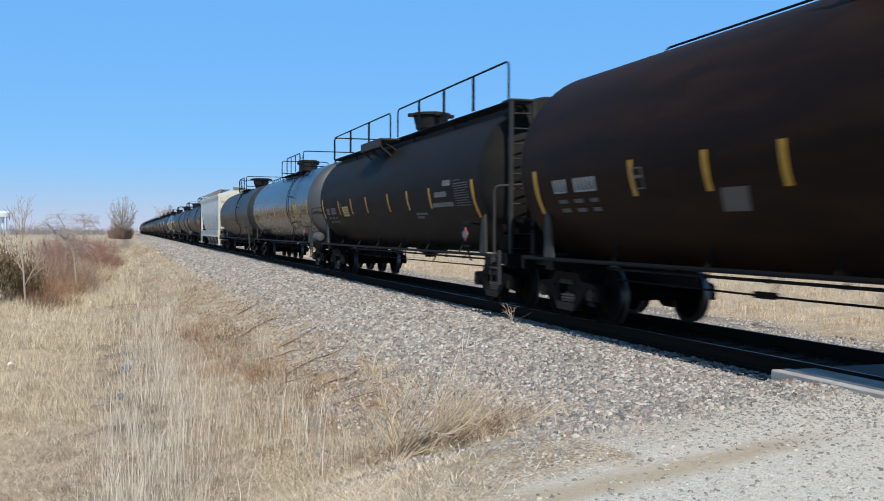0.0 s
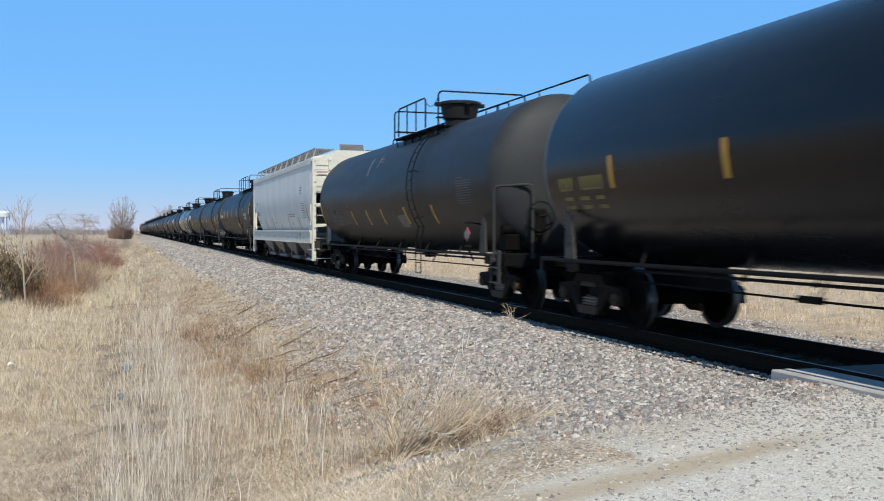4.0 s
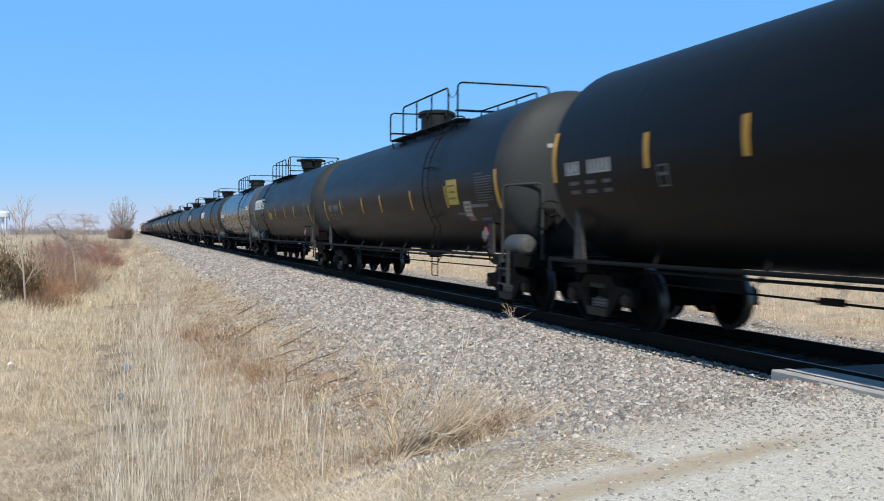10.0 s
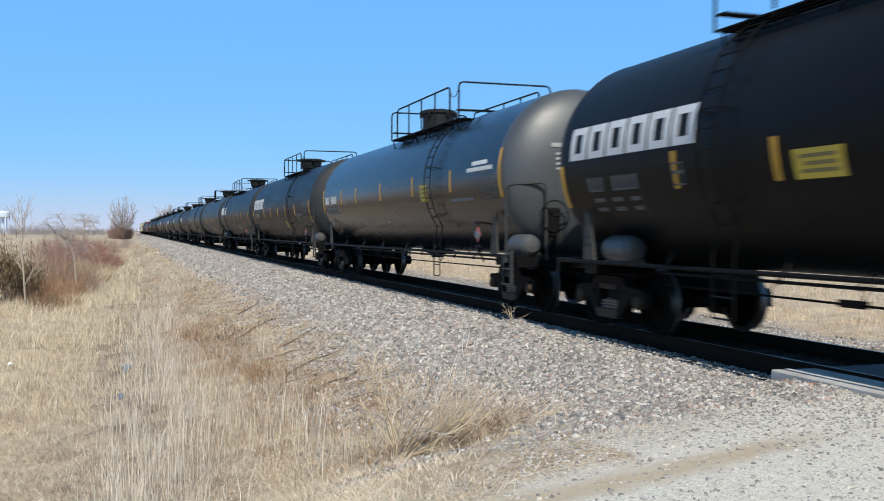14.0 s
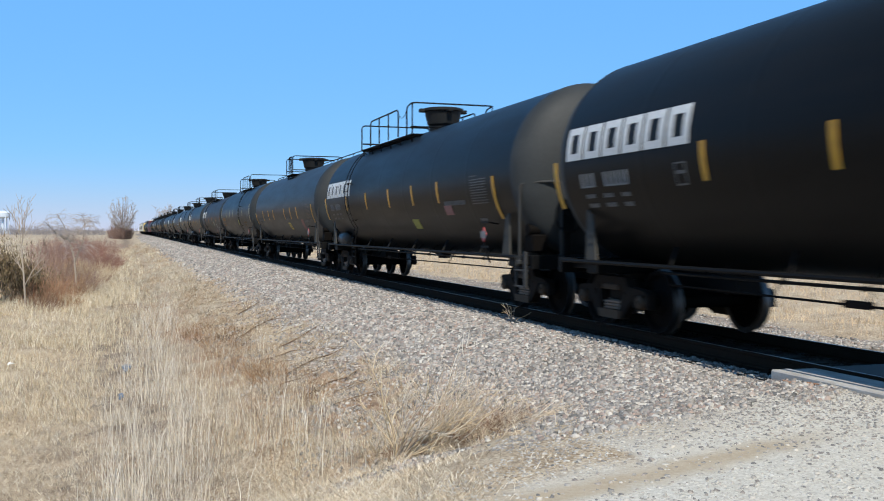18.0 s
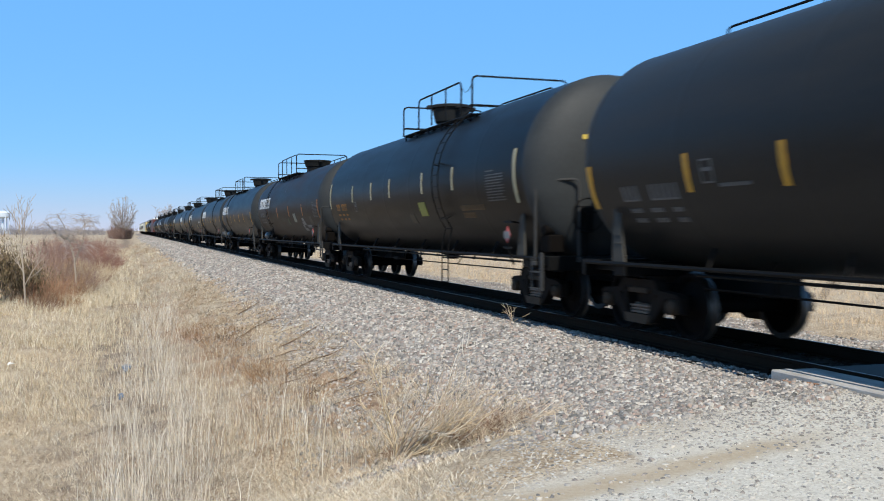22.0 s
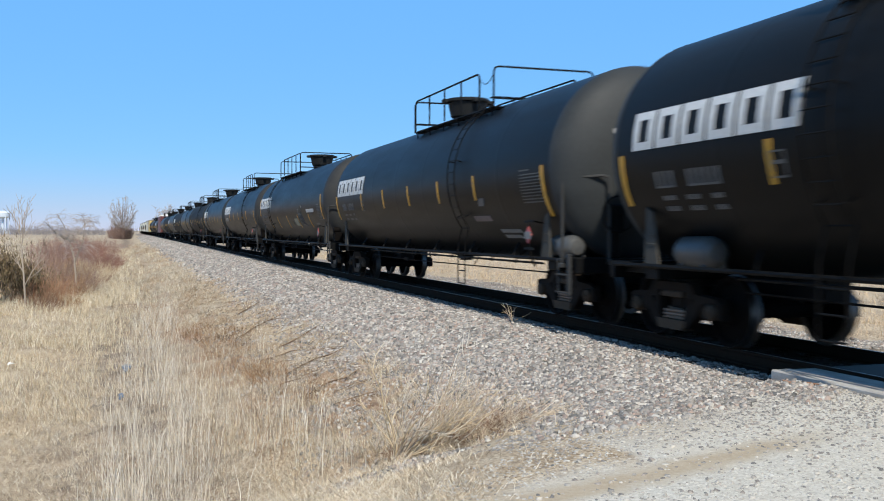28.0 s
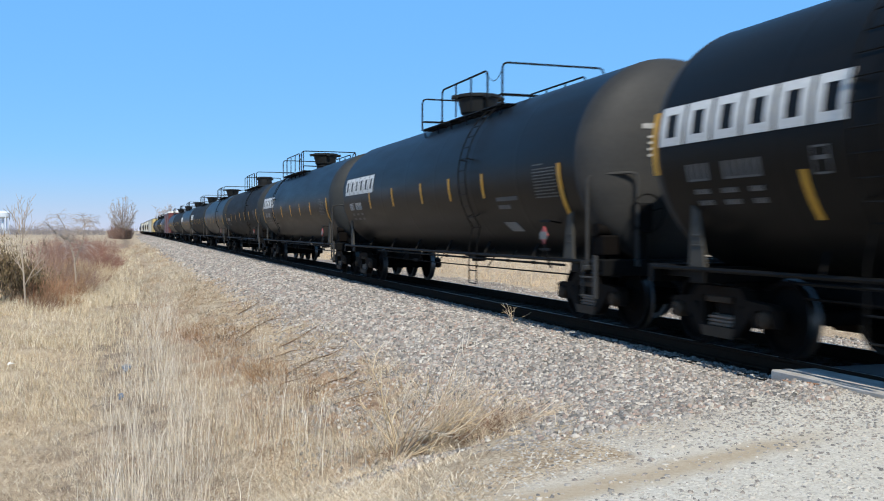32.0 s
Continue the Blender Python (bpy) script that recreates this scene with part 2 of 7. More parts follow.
def bogie_mesh():
    b = Build()
    b.box(-1.0, 1.0, -0.17, 0.17, 0.44, 0.74, 0.03)
    b.lathe([(0.74, 0.30), (0.80, 0.30), (0.82, 0.22)], (0, 0, 0), "z", 14)
    for s in (-1, 1):
        x0, x1 = sorted((s * 0.93, s * 1.09))
        top = [(-1.08, 0.57), (-0.98, 0.63), (-0.55, 0.66), (-0.42, 0.80), (0.42, 0.80), (0.55, 0.66), (0.98, 0.63), (1.08, 0.57), (0.72, 0.55), (0.44, 0.60), (0.34, 0.68), (-0.34, 0.68), (-0.44, 0.60), (-0.72, 0.55)]
        b.slab(top[:8] + top[8:], "x", x0, x1)
        for q in (-1, 1):
            leg = [(q * 0.74, 0.56), (q * 0.50, 0.59), (q * 0.26, 0.30), (q * 0.30, 0.18), (q * 0.40, 0.22)]
            b.slab(leg, "x", x0, x1)
            b.slab([(q * 0.44, 0.62), (q * 0.33, 0.68), (q * 0.29, 0.28), (q * 0.38, 0.28)], "x", x0 + 0.01, x1 - 0.01)
            b.slab([(q * 0.74, 0.57), (q * 0.72, 0.36), (q * 0.66, 0.36), (q * 0.62, 0.57)], "x", x0 + 0.02, x1 - 0.02)
            b.slab([(q * 1.08, 0.57), (q * 1.10, 0.37), (q * 1.04, 0.36), (q * 0.98, 0.58)], "x", x0 + 0.02, x1 - 0.02)
    for q in (-1, 1):
        b.tube([(-0.62, q * 0.36, 0.40), (0.62, q * 0.36, 0.40)], 0.05, 8)
        b.tube([(-0.2, q * 0.36, 0.42), (0, q * 0.05, 0.36), (0.2, q * 0.36, 0.42)], 0.03, 6)
        for s in (-1, 1):
            b.box(s * 0.745 - 0.05, s * 0.745 + 0.05, q * 0.36 - 0.04, q * 0.36 + 0.07, 0.30, 0.55, 0.01)
    return b


def spring_seat_mesh(s):
    x0, x1 = sorted((s * 0.92, s * 1.11))
    b = Build().slab([(-0.34, 0.30), (0.34, 0.30), (0.30, 0.17), (-0.30, 0.17)], "x", x0, x1)
    b.box(x0 + 0.01, x1 - 0.01, -0.25, 0.25, 0.60, 0.68, 0.012)
    return b


def spring_mesh():
    pts = [(0.055 * math.cos(a), 0.07 * math.sin(a), 0.30 + 0.145 * a / 20) for a in [k * 0.7 for k in range(29)]]
    return Build().tube(pts, 0.019, 5)


def bearing_mesh():
    return Build().lathe([(-0.07, 0.10), (0.02, 0.105), (0.06, 0.10), (0.075, 0.085), (0.08, 0.03), (0.10, 0.03)], (0, 0, 0), "x", 14)


def bright_tread(me):
    """Running surface and rim edge of the wheels, worn to bare metal."""
    if len(me.materials) > 1:
        return
    me.materials.append(WHEELRIM)
    for p in me.polygons:
        r = math.hypot(p.center.y, p.center.z)
        if 0.435 < r and abs(p.center.x) > 0.66:
            p.material_index = 1


WHEELSETS = {1: [], -1: []}


def add_bogie(car, y, frame_mat, full=True, cap_mat=None):
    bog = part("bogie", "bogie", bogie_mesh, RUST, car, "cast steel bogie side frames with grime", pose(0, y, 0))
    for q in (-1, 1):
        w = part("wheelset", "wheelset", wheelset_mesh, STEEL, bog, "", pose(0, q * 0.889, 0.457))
        bright_tread(w.data)
        WHEELSETS[q].append(w)
    if full:
        for s in (-1, 1):
            part("spring_seat", ("seat", s), lambda: spring_seat_mesh(s), GRIMETAN, bog, "tan grimy spring seat")
            for dy in (-0.17, 0.0, 0.17):
                part("spring", "spring", spring_mesh, SPRING, bog, "", pose(s * 1.01, dy, 0))
            for q in (-1, 1):
                part("bearing_cap", "bearing", bearing_mesh, cap_mat or GRIMETAN, bog, "", pose(s * 1.05, q * 0.889, 0.457, 0, 0, 0 if s > 0 else 180))
    return bog


def shell_mesh(cut=0.0, half=TANK_HALF, R=TANK_R, zc=TANK_Z, seg=56):
    d, prof = 0.62, []
    for y in np.linspace(-(half - d) + cut, half - d, 8):
        prof += [(y - 0.09, R), (y - 0.045, R), (y - 0.02, R + 0.0018), (y + 0.02, R + 0.0018), (y + 0.045, R), (y + 0.09, R)]
    prof = [(-(half - d) + cut, R)] + prof[4:-4] + [(half - d, R)]
    return Build().lathe(prof, (0, 0, zc), "y", seg)


def head_mesh(half=TANK_HALF, R=TANK_R, zc=TANK_Z, seg=56):
    d = 0.62
    prof = [(-(half - d) + 0.02, R + 0.004), (-(half - d) - 0.03, R + 0.004)]
    for k in range(1, 11):
        a = k / 10 * math.pi / 2
        prof.append((-(half - d) - 0.03 - (d - 0.03) * math.sin(a), R * math.cos(a) ** 0.85 if k < 10 else 0.02))
    return Build().lathe(prof, (0, 0, zc), "y", seg)


def sill_mesh():
    """Stub sill, end platform and draft gear at the front end."""
    b = Build()
    b.box(-0.20, 0.20, -HALF + 0.62, -HALF + 3.6, 0.62, 0.98, 0.015)
    b.box(-1.45, 1.45, -HALF + 0.62, -HALF + 0.74, 0.82, 1.06, 0.012)
    b.box(-1.45, 1.45, -HALF + 0.74, -HALF + 1.15, 1.02, 1.06, 0.006)
    b.box(-1.40, 1.40, -BOGIE_Y - 0.16, -BOGIE_Y + 0.16, 0.84, 1.04, 0.015)
    for s in (-1, 1):
        b.box(s * 1.22 - 0.05, s * 1.22 + 0.05, -HALF + 0.7, -BOGIE_Y + 0.1, 0.90, 1.02, 0.01)
    return b


def coupler_mesh():
    b = Build()
    b.box(-0.11, 0.11, -HALF + 0.22, -HALF + 0.75, 0.72, 0.92, 0.02)
    b.slab([(-0.17, -HALF - 0.04), (-0.10, -HALF - 0.12), (0.02, -HALF + 0.0), (0.17, -HALF - 0.02), (0.17, -HALF + 0.12), (0.10, -HALF + 0.26), (-0.12, -HALF + 0.26), (-0.2, -HALF + 0.1)], "z", 0.68, 0.96)
    return b


def hose_mesh():
    pts = [(-0.32, -HALF + 0.7, 0.78), (-0.34, -HALF + 0.45, 0.72), (-0.33, -HALF + 0.22, 0.50), (-0.24, -HALF + 0.02, 0.40), (-0.18, -HALF - 0.03, 0.42)]
    return Build().tube(pts, 0.028, 7)


def saddle_mesh(s):
    """Sloped grey plate between tank and bolster."""
    b = Build()
    y0 = -BOGIE_Y
    b.slab([(y0 - 0.08, 1.02), (y0 + 0.28, 1.02), (y0 + 0.13, 1.72), (y0 - 0.03, 1.80)], "x", s * 1.45 - 0.015, s * 1.45 + 0.015)
    for z in (1.30, 1.42):
        b.box(s * 1.468 - 0.006, s * 1.468 + 0.006, y0 + 0.0, y0 + 0.20, z, z + 0.02, 0.003)
    return b


def corner_rail_mesh(s):
    """Bent pipe handrail across an end platform's corner, like an upturned U."""
    b = Build()
    x0, y0, x1, y1 = s * 1.50, -HALF + 1.05, s * 0.90, -HALF + 0.63
    b.tube(bend([(x0, y0, 0.92), (x0, y0, 2.32), (x1, y1, 2.35), (x1, y1, 1.00)], 0.09), 0.024, 7)
    b.box(x0 - 0.04, x0 + 0.04, y0 - 0.05, y0 + 0.05, 0.90, 0.97, 0.01)
    b.box(x1 - 0.04, x1 + 0.04, y1 - 0.04, y1 + 0.06, 0.96, 1.05, 0.01)
    return b


def sill_step_mesh(s):
    """Hanging sill step below the platform's corner."""
    b = Build()
    x, y = s * 1.49, -HALF + 0.78
    for z in (0.50, 0.78):
        b.box(x - 0.05, x + 0.05, y + 0.04, y + 0.44, z, z + 0.025, 0.006)
    b.box(x - 0.02, x + 0.02, y + 0.40, y + 0.44, 0.50, 1.04, 0.006)
    return b


def post_plate_mesh(s):
    """Flat upright stile that carries the corner's steps."""
    b = Build()
    y = -HALF + 0.80
    b.box(s * 1.50 - 0.02, s * 1.50 + 0.02, y - 0.05, y + 0.05, 0.48, 1.12, 0.008)
    return b


def side_pipe_mesh(s):
    b = Build()
    b.tube([(s * 1.47, -HALF + 0.8, 1.02), (s * 1.47, HALF - 0.8, 1.02)], 0.030, 8)
    return b


def bracket_mesh(s):
    return Build().tube([(s * 1.47, 0, 1.02), (s * 1.30, 0.10, 1.27)], 0.018, 6)


def brake_pipe_mesh():
    b = Build()
    b.tube([(-0.95, -6.3, 0.90), (-0.95, 6.3, 0.90)], 0.022, 6)
    for y in np.linspace(-5, 5, 9):
        b.box(-0.98, -0.92, y - 0.02, y + 0.02, 0.87, 0.93, 0.006)
        b.tube([(-0.95, y, 0.92), (-0.55, y, 1.28)], 0.012, 5)
    return b


def brake_rod_mesh():
    b = Build()
    b.tube([(-0.85, -6.3, 0.74), (-0.85, -1.0, 0.72), (-0.85, 2.0, 0.71), (-0.85, 6.3, 0.73)], 0.015, 5)
    for y in (-2.4, 0.9, 2.6, 4.1):
        b.tube([(-0.85, y, 0.72), (-0.62, y, 1.05)], 0.012, 5)
    b.box(-0.89, -0.81, 2.5, 2.9, 0.68, 0.76, 0.01)
    return b


def outlet_mesh():
    """Bottom outlet under the tank."""
    b = Build()
    b.lathe([(1.05, 0.42), (0.92, 0.40), (0.86, 0.20), (0.80, 0.16), (0.76, 0.16)], (0, 0.4, 0), "z", 14)
    b.box(-0.30, 0.30, -0.2, 0.1, 0.86, 0.98, 0.02)
    return b


def reservoir_mesh():
    b = Build()
    b.lathe([(-0.42, 0.02), (-0.40, 0.12), (-0.34, 0.18), (-0.27, 0.20), (0.27, 0.20), (0.34, 0.18), (0.40, 0.12), (0.42, 0.02)], (-1.20, 0, 1.22), "y", 18)
    b.box(-1.34, -1.0, -0.28, -0.22, 1.0, 1.1, 0.01)
    b.box(-1.34, -1.0, 0.22, 0.28, 1.0, 1.1, 0.01)
    return b


def valve_mesh():
    b = Build()
    y = -BOGIE_Y - 0.5
    b.box(-1.28, -1.0, y - 0.2, y + 0.18, 1.10, 1.42, 0.03)
    b.lathe([(-0.10, 0.10), (0.10, 0.12), (0.14, 0.05)], (-1.2, y, 1.5), "x", 12)
    b.tube([(-1.1, y, 1.3), (-0.9, y + 0.4, 1.1), (-0.6, y + 0.9, 1.0)], 0.02, 6)
    return b


def brake_wheel_mesh():
    b = Build()
    y = -HALF + 0.60
    pts = [(-0.75 + 0.28 * math.cos(a), y, 1.75 + 0.28 * math.sin(a)) for a in np.linspace(0, 2 * math.pi, 21)]
    b.tube(pts, 0.014, 5)
    for a in (0.3, 2.4, 4.5):
        b.tube([(-0.75, y + 0.04, 1.75), (-0.75 + 0.28 * math.cos(a), y, 1.75 + 0.28 * math.sin(a))], 0.010, 5)
    b.box(-0.9, -0.6, y + 0.05, y + 0.2, 1.45, 1.9, 0.03)
    b.box(-0.82, -0.68, y + 0.08, y + 0.16, 1.06, 1.5, 0.01)
    return b


def dome_mesh(kind):
    b = Build()
    if kind == "bowl":
        b.lathe([(4.06, 0.36), (4.26, 0.37), (4.31, 0.42), (4.36, 0.43), (4.58, 0.48), (4.64, 0.49), (4.66, 0.55), (4.72, 0.55), (4.74, 0.50), (4.75, 0.2)], (0, 0, 0), "z", 28)
        for sx in (-1, 1):
            b.box(min(sx * 0.46, sx * 0.66), max(sx * 0.46, sx * 0.66), -0.08, 0.08, 4.62, 4.72, 0.02)
            b.box(-0.07, 0.07, min(sx * 0.46, sx * 0.64), max(sx * 0.46, sx * 0.64), 4.60, 4.70, 0.02)
    elif kind == "wide":
        b.lathe([(4.06, 0.46), (4.26, 0.48), (4.30, 0.53), (4.46, 0.57), (4.52, 0.61), (4.57, 0.61), (4.58, 0.50), (4.585, 0.2)], (0, 0, 0), "z", 28)
        b.box(-0.08, 0.08, -0.72, -0.54, 4.46, 4.56, 0.02)
    else:
        b.lathe([(4.06, 0.42), (4.14, 0.43), (4.16, 0.47), (4.22, 0.47), (4.24, 0.43), (4.62, 0.43), (4.64, 0.47), (4.71, 0.47), (4.74, 0.40), (4.75, 0.2)], (0, 0, 0), "z", 24)
        for k in range(6):
            a = k * math.pi / 3 + 0.2
            b.box(-0.025, 0.025, 0.42, 0.51, 4.54, 4.70, 0.008, Matrix.Rotation(a, 4, "Z"))
    return b


def platform_mesh(n0, n1):
    """Grated walkway round the manway, on brackets."""
    b = Build()
    for s in (-1, 1):
        for k in range(4):
            x = s * (0.72 + 0.115 * k)
            b.box(x - 0.042, x + 0.042, n0, n1, 3.95, 3.975, 0.005)
        for y in np.linspace(n0 + 0.15, n1 - 0.15, 6):
            b.box(min(s * 0.66, s * 1.12), max(s * 0.66, s * 1.12), y - 0.02, y + 0.02, 3.915, 3.95, 0.005)
            b.tube([(s * 1.09, y, 3.93), (s * 1.04, y, 3.70)], 0.018, 5)
    for y in (n0 + 0.12, n1 - 0.12) if n1 - n0 < 10 else ():
        b.box(-1.10, 1.10, y - 0.09, y + 0.09, 4.14, 4.17, 0.005)
    return b


def bend(pts, r=0.10):
    """Rounds the corners of a pipe's path."""
    pts = [Vector(p) for p in pts]
    out = [pts[0]]
    for a, b, c in zip(pts, pts[1:], pts[2:]):
        u, w = (a - b).normalized(), (c - b).normalized()
        q = min(r, (a - b).length * 0.45, (c - b).length * 0.45)
        out += [b + u * q, b + (u + w) * q * 0.29, b + w * q]
    return out + [pts[-1]]


RAIL_Z = 4.73


def rail_side_mesh(s, n0, n1, gap=1.05):
    b = Build()
    x = s * 1.10
    b.tube(bend([(x, n0, 4.0), (x, n0, RAIL_Z), (x, n1, RAIL_Z), (x, n1, 4.0)], 0.12), 0.021, 7)
    for y in np.linspace(n0, n1, max(4, min(9, int((n1 - n0) / gap) + 2 if gap > 2 else int((n1 - n0) / gap) + 1)))[1:-1]:
        b.tube([(x, y, 4.0), (x, y, RAIL_Z)], 0.030 if gap > 2 else 0.018, 6)
    return b


def rail_end_mesh(y, top, back=0.0):
    """Handrail across the platform's end, with short returns where the cars have them."""
    b = Build()
    path = [(-1.10, y, 3.95), (-1.10, y, top), (1.10, y, top), (1.10, y, 3.95)]
    if back:
        path = [(-1.10, y + back, 3.95), (-1.10, y + back, top - 0.06), (-1.10, y, top), (1.10, y, top), (1.10, y + back, top - 0.06), (1.10, y + back, 3.95)]
        for x in (-1.10, 1.10):
            b.tube([(x, y, 3.95), (x, y, top)], 0.018, 6)
    b.tube(bend(path, 0.10), 0.021, 7)
    return b


def chain_mesh(y0, y1):
    """Slack safety chain across the platform's gap."""
    pts = [(-1.10, y0 + (y1 - y0) * k / 8, 4.62 - 0.16 * math.sin(math.pi * k / 8)) for k in range(9)]
    return Build().tube(pts, 0.008, 4)


def rail_long_mesh(y0, y1):
    """Long handrail along the far edge of the tank top."""
    b = Build()
    b.tube(bend([(1.10, y0, 3.75), (1.10, y0, 4.74), (1.10, y1, 4.74), (1.10, y1, 3.75)], 0.10), 0.021, 6)
    for y in np.linspace(y0, y1, max(3, int(abs(y1 - y0) / 2.2) + 1))[1:-1]:
        b.tube([(1.10, y, 3.75), (1.10, y, 4.74)], 0.016, 5)
    return b


def ladder_mesh():
    """Side ladder that follows the tank's curve and hangs below it."""
    b = Build()
    R = TANK_R + 0.12
    arc = [(-R * math.cos(a), TANK_Z + R * math.sin(a)) for a in np.linspace(1.02, -0.62, 13)]
    low = [(-1.46, 1.20), (-1.46, 0.48)]
    for q in (-0.21, 0.21):
        b.tube([(x, q, z) for x, z in arc + low], 0.013, 5)
    for i in range(0, 13):
        x, z = arc[i]
        b.tube([(x, -0.21, z), (x, 0.21, z)], 0.011, 5)
    for z in (0.98, 0.73, 0.48):
        b.tube([(-1.46, -0.21, z), (-1.46, 0.21, z)], 0.013, 5)
    for i in (1, 6, 11):
        a = np.linspace(1.02, -0.62, 13)[i]
        for q in (-0.21, 0.21):
            b.tube([(-R * math.cos(a), q, TANK_Z + R * math.sin(a)), (-(TANK_R - 0.02) * math.cos(a), q, TANK_Z + (TANK_R - 0.02) * math.sin(a))], 0.012, 5)
    return b


def bar_mesh(z, h, w=0.10):
    return Build().patch(-w / 2, w / 2, z - h / 2, z + h / 2, TANK_R, TANK_Z, steps=4)


def curved_bar_mesh(z0, z1):
    return Build().patch(-0.06, 0.06, z0, z1, TANK_R + 0.003, TANK_Z, steps=10)


def logo_mesh():
    """A plain white block, an open rectangle."""
    b = Build()
    w, t = 0.50, 0.14
    for a, c in ((-w, t - w), (-t, 0)):
        b.patch(a, c, 2.54, 3.02, TANK_R, TANK_Z)
    for a, c in ((2.54, 2.64), (2.92, 3.02)):
        b.patch(t - w, -t, a, c, TANK_R, TANK_Z, steps=2)
    return b


def word_mesh(n, z0, z1, fill=0.5, wide=1.0):
    """A word that cannot be read: a toothed bar with a tooth for each character."""
    w, h = (z1 - z0) * 0.62 * wide, z1 - z0
    ys = []
    for k in range(n):
        for y, tall in ((-w * k, 1), (-w * (k + fill), 1), (-w * (k + fill) - 0.001, 0), (-w * (k + 1) + 0.001, 0)):
            ys.append((y, z1 if tall else z0 + 0.12 * h))
    ys, vs, fs = ys[:-2], [], []
    for y, zt in ys:
        for z, r in ((z0, TANK_R + 0.001), (z0, TANK_R + 0.006), (zt, TANK_R + 0.006), (zt, TANK_R + 0.001)):
            a = math.asin((z - TANK_Z) / TANK_R)
            vs.append((-r * math.cos(a), y, TANK_Z + r * math.sin(a)))
    for i in range(len(ys) - 1):
        for k in range(4):
            fs.append((4 * i + k, 4 * i + (k + 1) % 4, 4 * i + 4 + (k + 1) % 4, 4 * i + 4 + k))
    e = 4 * (len(ys) - 1)
    fs += [(0, 1, 2, 3), (e + 3, e + 2, e + 1, e)]
    return Build().add(vs, fs)


def writing(car, rows, mat, name="writing_bar", wide=1.0, fill=0.5):
    """Rows of words as bars: (y, characters, z0, z1) each."""
    for y, n, z0, z1 in rows:
        part(name, ("wr", n, wide, fill, round(z0, 3), round(z1, 3)), lambda: word_mesh(n, z0, z1, fill, wide), mat, car, "", pose(0, y, 0))


def number_rows(y, z, h):
    return [(y, 4, z - h / 2, z + h / 2), (y - 3.6 * h, 6, z - h / 2, z + h / 2)]


def small_rows(y, z):
    return [(y - 0.08 - 0.53 * k, 5 - (k == 2), z - 0.25 - 0.13 * j, z - 0.195 - 0.13 * j) for k in (0, 1, 2) for j in (0, 1)]


def data_rows(y, z):
    rows = [(y, 4, z, z + 0.022)]
    for k in range(10):
        rows += [(y, 9 - (k % 4 == 3), z - 0.050 * (k + 1) - 0.020, z - 0.050 * (k + 1))]
    return rows


def box_mark_mesh():
    """Small open data panel: a thin frame with two lines."""
    b = Build()
    for z0, z1 in ((2.32, 2.34), (2.20, 2.24), (2.06, 2.08)):
        b.patch(-0.12, 0.12, z0, z1, TANK_R, TANK_Z, steps=1)
    for a, c in ((-0.12, -0.10), (0.10, 0.12)):
        b.patch(a, c, 2.08, 2.32, TANK_R, TANK_Z, steps=3)
    return b


SCRAWL = [
    [(-3.14, 2.36), (-3.20, 2.44), (-3.32, 2.44), (-3.36, 2.36), (-3.30, 2.28), (-3.20, 2.28), (-3.14, 2.36)],
    [(-2.56, 2.34), (-2.58, 2.22), (-2.54, 2.10), (-2.62, 1.98), (-2.56, 1.92)],
    [(-2.56, 2.12), (-2.76, 2.16), (-2.96, 2.12), (-3.12, 2.18), (-3.22, 2.10)],
    [(-3.10, 2.20), (-3.26, 2.06), (-3.36, 1.94), (-3.42, 1.80), (-3.52, 1.70)],
    [(-2.62, 1.94), (-2.80, 1.98), (-2.98, 1.92), (-3.14, 1.96), (-3.30, 1.86)],
    [(-2.70, 1.86), (-2.90, 1.80), (-3.08, 1.84), (-3.24, 1.76)],
    [(-2.92, 1.76), (-3.14, 1.72), (-3.34, 1.74), (-3.54, 1.68), (-3.74, 1.70)],
    [(-2.86, 2.14), (-2.90, 2.04), (-2.82, 1.96), (-2.90, 1.88)],
    [(-3.02, 2.10), (-3.00, 2.00), (-3.10, 1.92), (-3.04, 1.82)],
]


def stroke_mesh(path):
    """A hand-drawn stroke that lies on the tank's side."""
    pts = []
    for (y0, z0), (y1, z1) in zip(path, path[1:]):
        for k in range(3):
            y, z = y0 + (y1 - y0) * k / 3, z0 + (z1 - z0) * k / 3
            a = math.asin((z - TANK_Z) / TANK_R)
            pts.append((-(TANK_R + 0.001) * math.cos(a), y, TANK_Z + (TANK_R + 0.001) * math.sin(a)))
    return Build().tube(pts, [0.012 + 0.014 * abs(math.sin(1.3 * k)) for k in range(len(pts))], 5)


def placard_mesh():
    b = Build()
    m = Matrix.Translation((-1.60, 0, 1.55)) @ Matrix.Rotation(math.pi / 4, 4, "X")
    b.box(-0.010, 0.010, -0.105, 0.105, -0.105, 0.105, 0.003, m)
    return b


def placard_stripe_mesh():
    return Build().box(-1.615, -1.611, -0.135, 0.135, 1.485, 1.61, 0.001)


def placard_holder_mesh():
    b = Build()
    b.box(-1.588, -1.583, -0.02, 0.02, 1.32, 1.78, 0.001)
    b.box(-1.592, -1.580, -0.2, 0.2, 1.30, 1.34, 0.004)
    b.box(-1.592, -1.580, -0.2, 0.2, 1.76, 1.80, 0.004)
    b.tube([(-1.585, 0.0, 1.30), (-1.47, 0.0, 1.02)], 0.02, 5)
    b.tube([(-1.585, 0.0, 1.80), (-1.30, 0.0, 1.75)], 0.015, 5)
    return b


